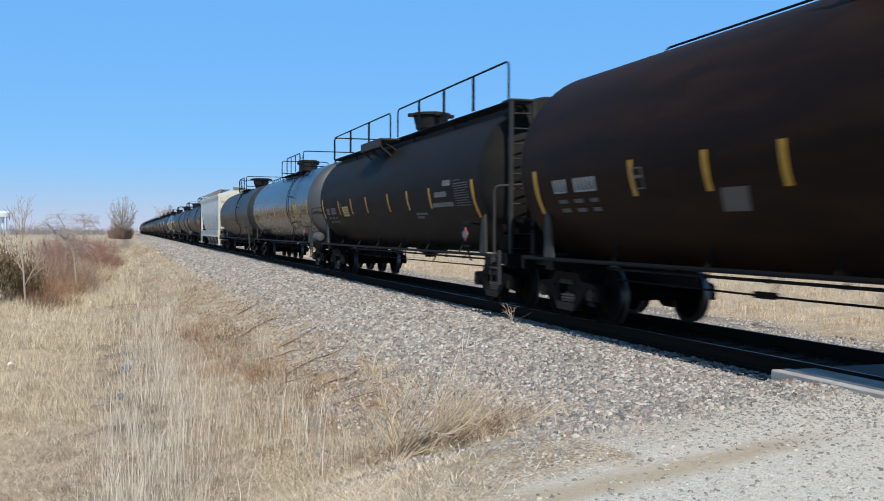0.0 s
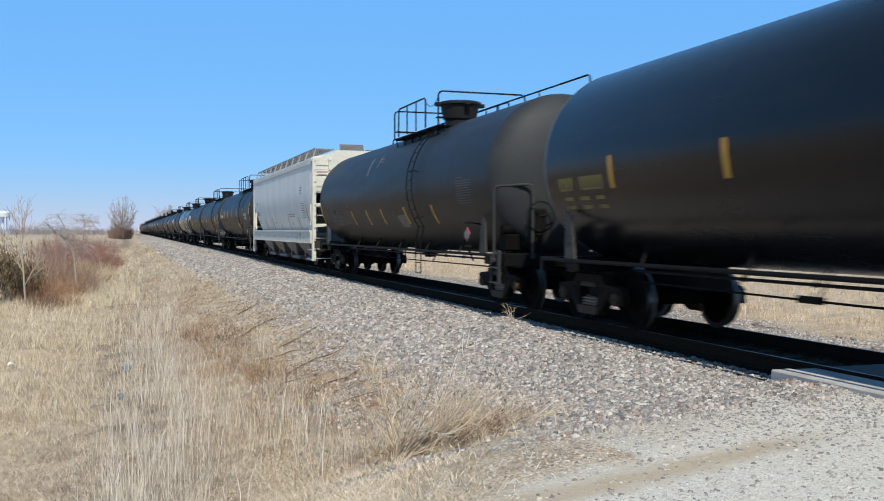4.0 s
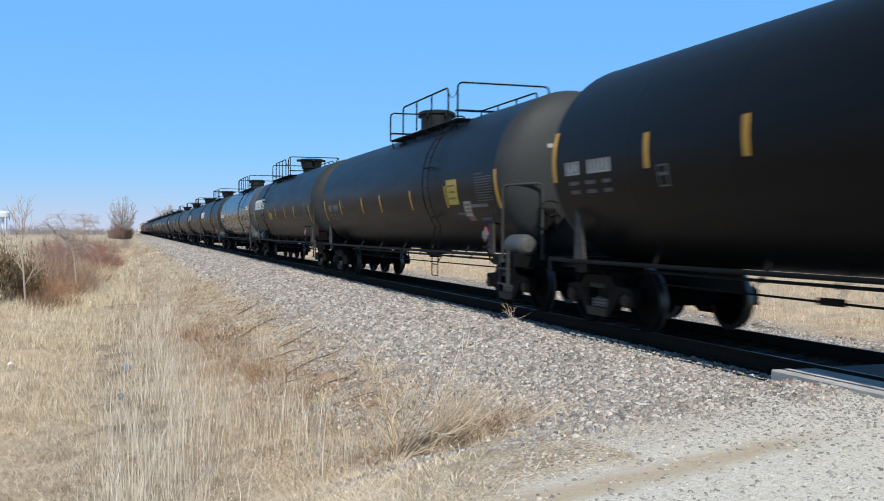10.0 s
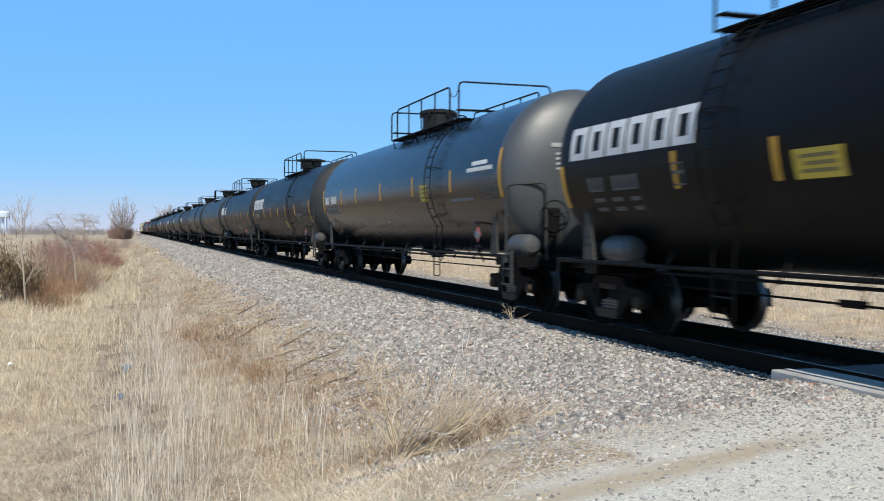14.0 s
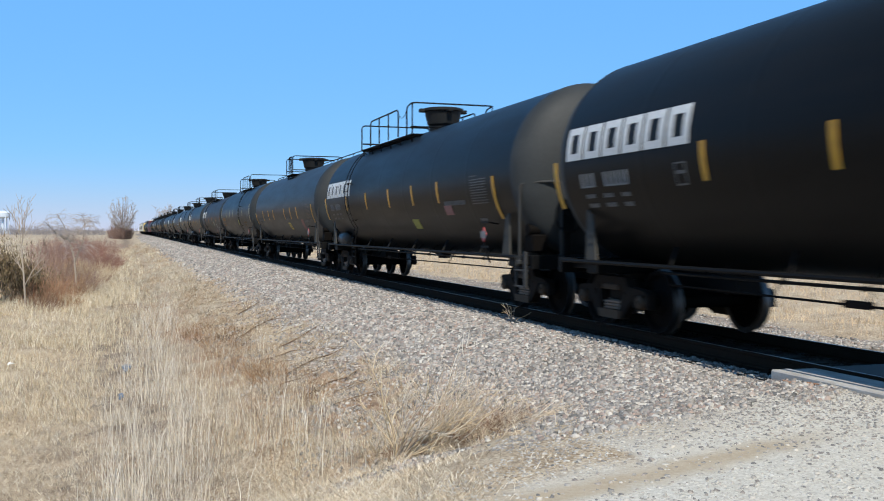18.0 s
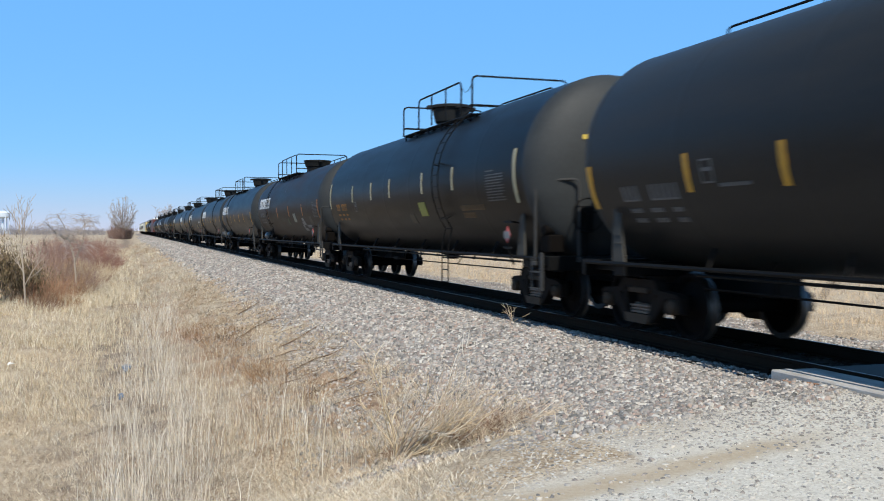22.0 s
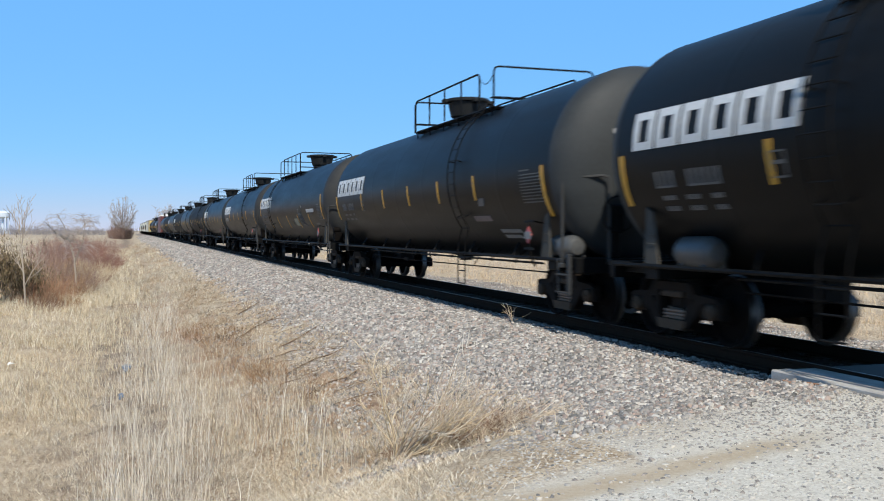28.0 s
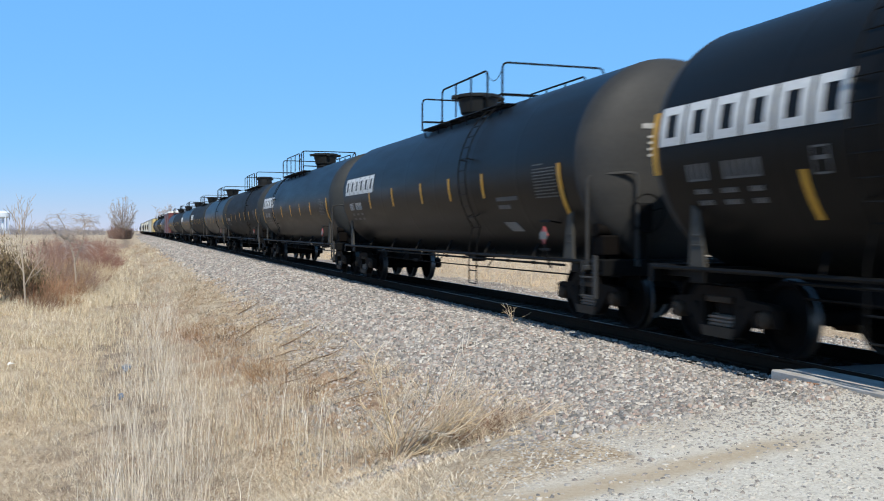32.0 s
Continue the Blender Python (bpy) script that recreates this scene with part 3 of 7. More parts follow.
def head_y(x, z):
    """How far out the front head reaches at a place on it."""
    d, r = 0.62, min(0.999, math.hypot(x, z - TANK_Z) / TANK_R)
    c = r ** (1 / 0.85)
    return -(TANK_HALF - d) - 0.03 - (d - 0.03) * math.sqrt(1 - c * c)


def head_bar_mesh(x0, x1, z0, z1):
    vs, fs, n = [], [], 6
    for lift in (0.002, 0.012):
        for z in (z0, z1):
            for k in range(n + 1):
                x = x0 + (x1 - x0) * k / n
                vs.append((x, head_y(x, z) - lift, z))
    m = n + 1
    for k in range(n):
        fs += [(2 * m + k, 2 * m + k + 1, 3 * m + k + 1, 3 * m + k), (k, k + 1, 2 * m + k + 1, 2 * m + k), (m + k, m + k + 1, 3 * m + k + 1, 3 * m + k)]
    return Build().add(vs, fs)


def end_ladder_mesh():
    b = Build()
    y = -8.40
    for x in (-1.25, -0.80):
        b.box(x - 0.03, x + 0.03, y - 0.05, y + 0.05, 0.95, 3.90, 0.008)
    for k in range(10):
        b.tube([(-1.25, y, 1.15 + 0.28 * k), (-0.80, y, 1.15 + 0.28 * k)], 0.014, 5)
    b.box(-1.28, -0.74, y - 0.05, y + 0.42, 3.90, 3.94, 0.008)
    return b


def side_perch_mesh():
    """Small boxed step on the tank's shoulder beside the manway."""
    b = Build()
    b.box(-1.62, -1.06, -0.25, 1.95, 3.90, 3.95, 0.01)
    b.box(-1.63, -1.60, -0.25, 1.95, 3.72, 3.95, 0.01)
    for y in (-0.15, 0.85, 1.85):
        b.tube([(-1.60, y, 3.74), (-1.30, y, 3.50)], 0.022, 6)
        b.tube([(-1.60, y, 3.90), (-1.12, y, 3.62)], 0.018, 5)
    return b


SKIN = ("tank_shell", "tank_head", "reflector_bar", "reflector_strip", "logo_block", "writing_bar", "data_line", "label_plate", "data_box", "end_lettering", "scrawl_stroke", "side_ladder")


def tank_car(label, spec, m):
    """A tank car; spec holds the paint, the top platform and the markings."""
    g = spec.get
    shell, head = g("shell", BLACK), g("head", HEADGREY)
    far = g("far", False)
    car = empty("tank_car", m)
    tagged(car, label, "tank car", "freight train")
    cut = g("cut", 0.15)
    part("tank_shell", ("shell", cut), lambda: shell_mesh(cut), shell, car)
    for end, rz in ((0, 0), (1, 180)):
        turn = pose(0, 0, 0, 0, 0, rz)
        part("tank_head", "head", head_mesh, head, car, "domed tank end", turn if end else pose(0, cut, 0))
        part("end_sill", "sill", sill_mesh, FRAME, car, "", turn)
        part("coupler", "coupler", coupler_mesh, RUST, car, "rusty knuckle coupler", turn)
        if not far:
            part("brake_hose", "hose", hose_mesh, FRAME, car, "", turn)
        for s in (-1, 1):
            if far and (s > 0) == (rz == 0):
                continue
            part("saddle_plate", ("saddle", s), lambda: saddle_mesh(s), SADDLE, car, "", turn)
            if rz == 0 or s < 0:
                part("corner_handrail", ("corner", s), lambda: corner_rail_mesh(s), RAILGREY, car, "", turn)
            if not far and (rz == 0 or s < 0):
                part("sill_step", ("step", s), lambda: sill_step_mesh(s), RAILGREY, car, "", turn)
                part("step_stile", ("post", s), lambda: post_plate_mesh(s), RAILGREY, car, "", turn)
        add_bogie(car, BOGIE_Y if end else -BOGIE_Y + g("inset", 0.2), STEEL, not far, GRIMETAN)
    for s in ((-1,) if far else (-1, 1)):
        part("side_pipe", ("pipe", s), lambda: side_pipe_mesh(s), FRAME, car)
        if not far:
            for y in (-6.1, -3.8, -1.5, 0.8, 3.0, 5.3):
                part("pipe_bracket", ("brk", s), lambda: bracket_mesh(s), FRAME, car, "", pose(0, y, 0))
    n0, n1 = g("span", (-4.2, 1.2))
    r0, r1 = g("side", (n0 + 0.9, n1 - 1.1))
    part("manway_housing", ("dome", g("dome", "bowl")), lambda: dome_mesh(g("dome", "bowl")), DOMEGREY, car, "", pose(0, g("dome_y", 0.4), 0))
    part("top_platform", ("plat", n0, n1), lambda: platform_mesh(n0, n1), FRAME, car, "grated walkway on the tank top")
    part("platform_rail", ("rs", -1, r0, r1), lambda: rail_side_mesh(-1, r0, r1, g("gap", 1.05)), FRAME, car)
    part("platform_rail", ("rf", n1), lambda: rail_end_mesh(n1, RAIL_Z), FRAME, car)
    if not g("endlad"):
        part("platform_rail", ("rt", n0, g("back", 0)), lambda: rail_end_mesh(n0, RAIL_Z + 0.03, g("back", 0)), FRAME, car)
    if g("fullrail"):
        for a, c in g("fullrail"):
            part("platform_rail", ("rs", -1, a, c), lambda: rail_side_mesh(-1, a, c, g("gap", 1.05)), FRAME, car, "tall handrail along the tank top")
    if not far:
        part("platform_rail", ("rs", 1, r0, r1), lambda: rail_side_mesh(1, r0, r1, g("gap", 1.05)), FRAME, car)
        if r0 - n0 > 0.4 and not g("endlad"):
            part("safety_chain", ("chain", r0, n0), lambda: chain_mesh(n0 + g("back", 0), r0), FRAME, car)
        if g("lad", n0 + 0.4) > -9:
            part("side_ladder", "ladder", ladder_mesh, FRAME, car, "", pose(0, g("lad", n0 + 0.4), 0))
        part("brake_pipe", "bpipe", brake_pipe_mesh, FRAME, car)
        part("brake_rod", "brod", brake_rod_mesh, RUST, car)
        part("bottom_outlet", "outlet", outlet_mesh, FRAME, car)
        if g("res"):
            part("air_reservoir", "res", reservoir_mesh, RESGREY, car, "domed steel air reservoir", pose(0, g("res"), 0))
        if g("res", 1) > 0:
            part("brake_valve", "valve", valve_mesh, STEEL, car)
        part("hand_brake", "bwheel", brake_wheel_mesh, FRAME, car)
        part("placard_holder", "holder", placard_holder_mesh, FRAME, car, "", pose(0, g("plac", -7.0), -0.14))
        pl = part("placard", "placard", placard_mesh, RED, car, "red diamond placard with a white band", pose(0, g("plac", -7.0), -0.14))
        part("placard_band", "pband", placard_stripe_mesh, MIDWHITE, pl)
    if g("endlad"):
        part("end_ladder", "endlad", end_ladder_mesh, FRAMEGREY, car, "tall steel ladder up the tank's end")
        part("side_step", "perch", side_perch_mesh, FRAMEGREY, car, "boxed steel step on the tank's shoulder")
    if g("longrail"):
        part("platform_rail", ("long", g("longrail")), lambda: rail_long_mesh(*g("longrail")), FRAME, car)
    barm, z, h = g("barmat", YELLOW), g("barz", 2.3), g("barh", 0.46)
    for y in g("bars", (4.8, 2.4, 0.0, -2.2, -4.4)):
        part("reflector_bar", ("bar", z, h), lambda: bar_mesh(z, h), barm, car, "", pose(0, y, 0))
    for y, z0, z1 in g("strips", ((-7.5, 1.75, 2.60), (8.1, 1.85, 2.60))):
        part("reflector_strip", ("cbar", z0, z1), lambda: curved_bar_mesh(z0, z1), barm, car, "long yellow reflective strip", pose(0, y, 0))
    if g("logo"):
        for k in range(6):
            part("logo_block", "logo", logo_mesh, WHITE, car, "", pose(0, g("logo") - 0.565 * k, 0))
    y, z = g("num", (7.3, 2.2))
    ink = g("nummat", MIDWHITE)
    writing(car, number_rows(y, z, g("numh", 0.20)), ink)
    if not far:
        writing(car, small_rows(y, z), ink if ink in (ORANGETXT, DIMYEL) else DIMWHITE, "writing_bar", 1.8, 0.75)
        writing(car, data_rows(*g("data", (-6.2, 2.56))), g("datmat", DIMWHITE), "data_line", 8.0, 0.72)
        for y0, y1, z, h, mat in g("words", ()):
            writing(car, [(y0, max(3, int((y0 - y1) / (0.62 * h))), z - h / 2, z + h / 2)], mat, fill=0.72)
        for (w, h, mat, y, z, sk) in g("labels", ()):
            b = Build().patch(-w / 2, w / 2, z - h / 2, z + h / 2, TANK_R, TANK_Z, skew=sk, steps=4)
            lab = part("label_plate", ("lab", w, h, z, sk), b, mat, car, "", pose(0, y, 0))
            if mat in (PALEYEL, DULLWHITE) and h > 0.24:
                for k in range(3):
                    q = z + h * (0.25 - 0.25 * k)
                    b = Build().patch(-w * 0.38, w * (0.38 - 0.1 * (k % 2)), q - 0.02, q + 0.02, TANK_R + 0.007, TANK_Z, 0.004, sk * 0.1, 1)
                    part("label_line", ("lln", w, q), b, LABELINK, lab, "", pose(sk * 0.0, sk * (0.75 - 0.25 * k), 0))
        if g("scrawl"):
            for k, path in enumerate(SCRAWL):
                part("scrawl_stroke", ("scrawl", k), lambda: stroke_mesh(path), DIMWHITE, car, "smudged chalky stroke")
        for y in g("boxes", ()):
            part("data_box", "dbox", box_mark_mesh, DIMWHITE, car, "", pose(0, y, 0))
        if g("headbars"):
            rows = ((-0.76, 0.34, 3.00, 0.075), (-0.68, 0.19, 2.86, 0.038), (-0.68, 0.17, 2.77, 0.038), (-0.68, 0.21, 2.68, 0.038), (-0.68, 0.15, 2.59, 0.038))
            for k, (x, w, z, h) in enumerate(rows):
                part("end_lettering", ("hbar", k), lambda: head_bar_mesh(x, x + w, z, z + h), g("headbars"), car, "", pose(0, cut, 0))
    f = g("fat", 1.0)
    if f != 1.0:
        swell = Matrix.Translation((0, 0, TANK_Z)) @ Matrix.Diagonal((f, 1, f, 1)) @ Matrix.Translation((0, 0, -TANK_Z))
        for ob in car.children:
            if ob.name.split(".")[0] in SKIN:
                ob.matrix_basis = swell @ ob.matrix_basis
    return car


SADDLE = paint("dusty_saddle_plate", (0.052, 0.051, 0.046), 0.7, (0.11, 0.092, 0.07), 0.5, spec=0.2)
RESGREY = paint("grey_reservoir_paint", (0.065, 0.067, 0.067), 0.42, (0.12, 0.105, 0.09), 0.4, spec=0.5)
FRAMEGREY = paint("grey_frame_paint", (0.03, 0.03, 0.028), 0.6, (0.06, 0.05, 0.04), 0.35, spec=0.25)


# ---- covered hopper ----
def hop_x(z):
    """Half width of the bulging side at a height."""
    q = (z - 1.44) / 2.64
    return 1.56 - 0.36 * max(0.0, (0.62 - q) / 0.62) ** 2


def hop_patch(y0, y1, z0, z1, skew=0.0, steps=3):
    """A thin painted plate that follows the near side's bulge."""
    vs, fs = [], []
    for i in range(steps + 1):
        z = z0 + (z1 - z0) * i / steps
        for lift, y in ((-0.01, y0), (0.010, y0), (0.010, y1), (-0.01, y1)):
            vs.append((-hop_x(z) - lift, y + skew * i / steps, z))
    for i in range(steps):
        for k in range(3):
            fs.append((i * 4 + k, i * 4 + k + 1, i * 4 + k + 5, i * 4 + k + 4))
    fs += [(0, 1, 2, 3), (4 * steps + 3, 4 * steps + 2, 4 * steps + 1, 4 * steps)]
    return Build().add(vs, fs)


def hop_side_mesh(s):
    """Bulging side sheet with curved cut-away ends."""
    b = Build()
    n = 90
    zs = np.linspace(1.44, 4.08, 15)
    vs, fs = [], []
    for th in (0.0, 0.03):
        for i, z in enumerate(zs):
            q = (z - 1.44) / 2.64
            far = 8.35 - float(np.interp(z, [1.44, 1.58, 2.8, 4.1], [1.25, 1.16, 0.16, 0.14]))
            near = 8.35 - float(np.interp(z, [1.44, 1.92, 2.46, 2.86, 3.2, 3.6, 4.1], [1.25, 1.03, 0.78, 0.54, 0.34, 0.19, 0.14]))
            x = hop_x(z)
            for k in range(n + 1):
                y = -near + (near + far) * k / n
                turn = 0.10 * max(0.0, 1 - (y + near) / 0.35) ** 2
                vs.append((s * (x - th - turn + (0.007 * math.sin(2.1 * y) + 0.005 * math.sin(3.7 * y + 1.2) + 0.004 * math.sin(7.9 * y + 0.4)) * math.sin(math.pi * q) ** 0.7), y, z))
    rows, cols = len(zs), n + 1
    for layer in (0, 1):
        for i in range(rows - 1):
            for k in range(n):
                a = layer * rows * cols + i * cols + k
                fs.append((a, a + 1, a + 1 + cols, a + cols))
    rim = [k for k in range(cols)] + [i * cols + n for i in range(1, rows)] + [(rows - 1) * cols + k for k in range(n - 1, -1, -1)] + [i * cols for i in range(rows - 2, 0, -1)]
    off = rows * cols
    for a, c in zip(rim, rim[1:] + rim[:1]):
        fs.append((a, c, c + off, a + off))
    return b.add(vs, fs)


def hop_roof_mesh():
    b = Build()
    prof = [(-1.59, 4.04), (-1.59, 4.16), (-1.50, 4.20), (-0.8, 4.34), (0, 4.38), (0.8, 4.34), (1.50, 4.20), (1.60, 4.16), (1.60, 4.04), (1.5, 4.04), (1.48, 4.12), (0, 4.30), (-1.48, 4.12), (-1.5, 4.04)]
    return b.slab(prof, "y", -8.35, 8.35)


def hop_sill_mesh(s, x0, x1, z0, z1):
    """One long plate of the side sill: web or flange."""
    a, c = sorted((s * x0, s * x1))
    return Build().box(a, c, -8.1, 8.1, z0, z1, 0.008)


def hop_bay_mesh():
    """Funnel under the floor, narrowing on all four sides to a discharge gate."""
    top = [(-1.40, -1.66, 1.16), (1.40, -1.66, 1.16), (1.40, 1.66, 1.16), (-1.40, 1.66, 1.16)]
    mid = [(-1.05, -0.50, 0.46), (1.05, -0.50, 0.46), (1.05, 0.50, 0.46), (-1.05, 0.50, 0.46)]
    low = [(x * 0.98, y, 0.32) for x, y, _ in mid]
    vs = top + mid + low
    fs = [(k, (k + 1) % 4, (k + 1) % 4 + 4, k + 4) for k in range(4)] + [(k + 4, (k + 1) % 4 + 4, (k + 1) % 4 + 8, k + 8) for k in range(4)] + [(8, 9, 10, 11), (3, 2, 1, 0)]
    return Build().add(vs, fs)


def hop_pipe_mesh():
    return Build().lathe([(-1.42, 0.06), (-1.40, 0.085), (0.34, 0.085), (0.36, 0.06)], (-1.08, 0, 0.36), "y", 14)


def hop_cap_mesh():
    b = Build().box(-1.18, -0.98, 0.20, 0.46, 0.42, 0.58, 0.012)
    b.lathe([(0.36, 0.05), (0.37, 0.11), (0.44, 0.11), (0.46, 0.05)], (-1.08, 0, 0.36), "y", 12)
    return b


def hop_end_mesh():
    """Upright end sheet and the slope behind it, at the front end."""
    b = Build()
    b.slab([(-1.46, 2.92), (1.46, 2.92), (1.46, 4.14), (0.62, 4.46), (-0.62, 4.46), (-1.46, 4.14)], "y", -8.37, -8.31)
    return b


def hop_slope_mesh():
    b = Build()
    b.slab([(-8.29, 2.94), (-8.29, 3.00), (-7.9, 2.92), (-6.45, 1.46), (-6.55, 1.40), (-8.0, 2.86)], "x", -1.12, 1.12)
    return b


def hop_posts_mesh(s):
    return Build().box(s * 1.50 - 0.07, s * 1.50 + 0.07, -8.50, -8.32, 0.36, 4.16, 0.012)


def hop_stile_mesh(s):
    b = Build()
    b.box(s * 0.92 - 0.04, s * 0.92 + 0.04, -8.52, -8.38, 1.1, 4.14, 0.008)
    return b


def hop_brace_mesh(s):
    b = Build()
    b.box(s * 1.50 - 0.03, s * 1.50 + 0.03, -7.80, -7.72, 1.48, 2.46, 0.01)
    b.box(s * 1.50 - 0.035, s * 1.50 + 0.035, -8.32, -7.62, 1.54, 1.68, 0.008)
    return b


def hop_rung_mesh():
    return Build().tube([(-1.52, -8.55, 0), (-0.90, -8.55, 0)], 0.012, 5)


def hop_side_rung_mesh():
    return Build().tube([(-1.60, -8.44, 0), (-1.60, -7.76, 0)], 0.012, 5)


def hop_platform_mesh():
    b = Build()
    b.box(-1.5, 1.5, -8.46, -7.6, 1.02, 1.10, 0.01)
    b.box(-1.5, 1.5, -8.54, -8.42, 0.80, 1.10, 0.01)
    b.box(-0.2, 0.2, -8.7, -5.5, 0.62, 0.98, 0.015)
    return b


def hop_beam_mesh(z0, z1):
    return Build().box(-1.43, 1.43, -8.46, -8.38, z0, z1, 0.01)


def hop_brake_mesh():
    """Blue-grey brake box between the end posts."""
    b = Build().box(-0.95, -0.35, -8.44, -8.02, 1.06, 1.50, 0.03)
    b.lathe([(-0.4, 0.16), (0.4, 0.16)], (0.3, -8.0, 1.28), "x", 14)
    return b


def hop_walk_mesh(s):
    """Roof walkway of fine grating on the roof's shoulder."""
    b = Build()
    for k in range(7):
        x = s * (0.66 + 0.11 * k)
        b.box(x - 0.012, x + 0.012, -7.95, 8.1, 4.53, 4.55, 0.004)
    for y in np.linspace(-7.9, 8.05, 165):
        b.box(min(s * 0.64, s * 1.34), max(s * 0.64, s * 1.34), y - 0.018, y + 0.018, 4.515, 4.532, 0.003)
    b.box(s * 1.34 - 0.015, s * 1.34 + 0.015, -7.95, 8.1, 4.51, 4.57, 0.004)
    return b


def hop_end_walk_mesh():
    """Sloped grating panel across the roof's end."""
    b = Build()
    b.slab([(-8.32, 4.38), (-8.24, 4.38), (-8.04, 4.70), (-8.10, 4.70)], "x", -0.44, 0.41)
    for k in range(9):
        y, z = -8.32 + 0.025 * k, 4.40 + 0.036 * k
        b.box(-0.45, 0.42, y - 0.010, y + 0.010, z, z + 0.018, 0.003)
    for x in (-0.45, 0.0, 0.42):
        b.slab([(-8.30, 4.30), (-8.05, 4.72), (-8.0, 4.72), (-8.2, 4.30)], "x", x - 0.02, x + 0.02)
    return b


def hop_bracket_mesh():
    return Build().slab([(-1.50, 4.18), (-1.45, 4.18), (-1.32, 4.54), (-1.37, 4.54)], "y", -0.03, 0.03)


def hop_hatch_mesh():
    return Build().box(-0.42, 0.42, -7.6, 7.6, 4.34, 4.46, 0.02)


def hop_writing(car, mat, mat2):
    """Faded lettering of the side as plain bars."""
    def bar(y0, y1, z0, z1, m=mat):
        part("writing_bar", ("hwr", y0, round(z0, 3)), hop_patch(y0, y1, z0, z1, steps=1), m, car)
    for k in range(4):
        bar(6.68 + 0.13 * k, 6.77 + 0.13 * k, 2.70, 2.90)
    for k in range(6):
        bar(6.42 + 0.13 * k, 6.52 + 0.13 * k, 2.24, 2.42)
    for k in range(2):
        bar(6.45, 7.15 - 0.1 * k, 1.94 - 0.11 * k, 1.97 - 0.11 * k)
    for k in range(3):
        bar(5.7, 5.95, 2.78 - 0.11 * k, 2.81 - 0.11 * k)
    for k in range(7):
        bar(-6.35, -6.0, 2.52 - 0.09 * k, 2.55 - 0.09 * k)
        bar(-5.95, -5.65 - 0.1 * (k % 3), 2.52 - 0.09 * k, 2.55 - 0.09 * k)
    for k in range(3):
        bar(-6.1, -5.7, 3.15 - 0.11 * k, 3.18 - 0.11 * k)
    for y0, y1 in ((5.7, 6.1), (3.4, 3.8), (0.6, 1.0), (-3.3, -2.7), (-5.4, -4.8), (-7.0, -6.5)):
        part("writing_bar", ("hsw", y0), Build().box(-1.583, -1.575, y0, y1, 1.20, 1.225, 0.001), mat, car)
        part("writing_bar", ("hsw2", y0), Build().box(-1.583, -1.575, y0 + 0.08, y1 - 0.05, 1.155, 1.175, 0.001), mat, car)
    for k in range(2):
        bar(-3.9 + 0.1 * k, -2.2 - 0.05 * k, 2.14 - 0.09 * k, 2.175 - 0.09 * k, mat2)
    for k in range(3):
        bar(1.62, 1.95 - 0.08 * k, 1.84 - 0.06 * k, 1.86 - 0.06 * k)
    part("test_mark", "htest", Build().box(-1.586, -1.575, -6.02, -5.90, 1.12, 1.38, 0.001), YELGREEN, car)
    part("test_mark", "htest2", hop_patch(-2.98, -2.80, 1.72, 1.84, steps=1), YELLOWDIM, car)
    part("end_stencil", "hstencil", Build().box(-1.38, -0.98, -8.378, -8.371, 3.62, 3.68, 0.001), mat2, car)
    part("end_stencil", "hstencil2", Build().box(-1.34, -1.02, -8.378, -8.371, 3.52, 3.57, 0.001), mat2, car)


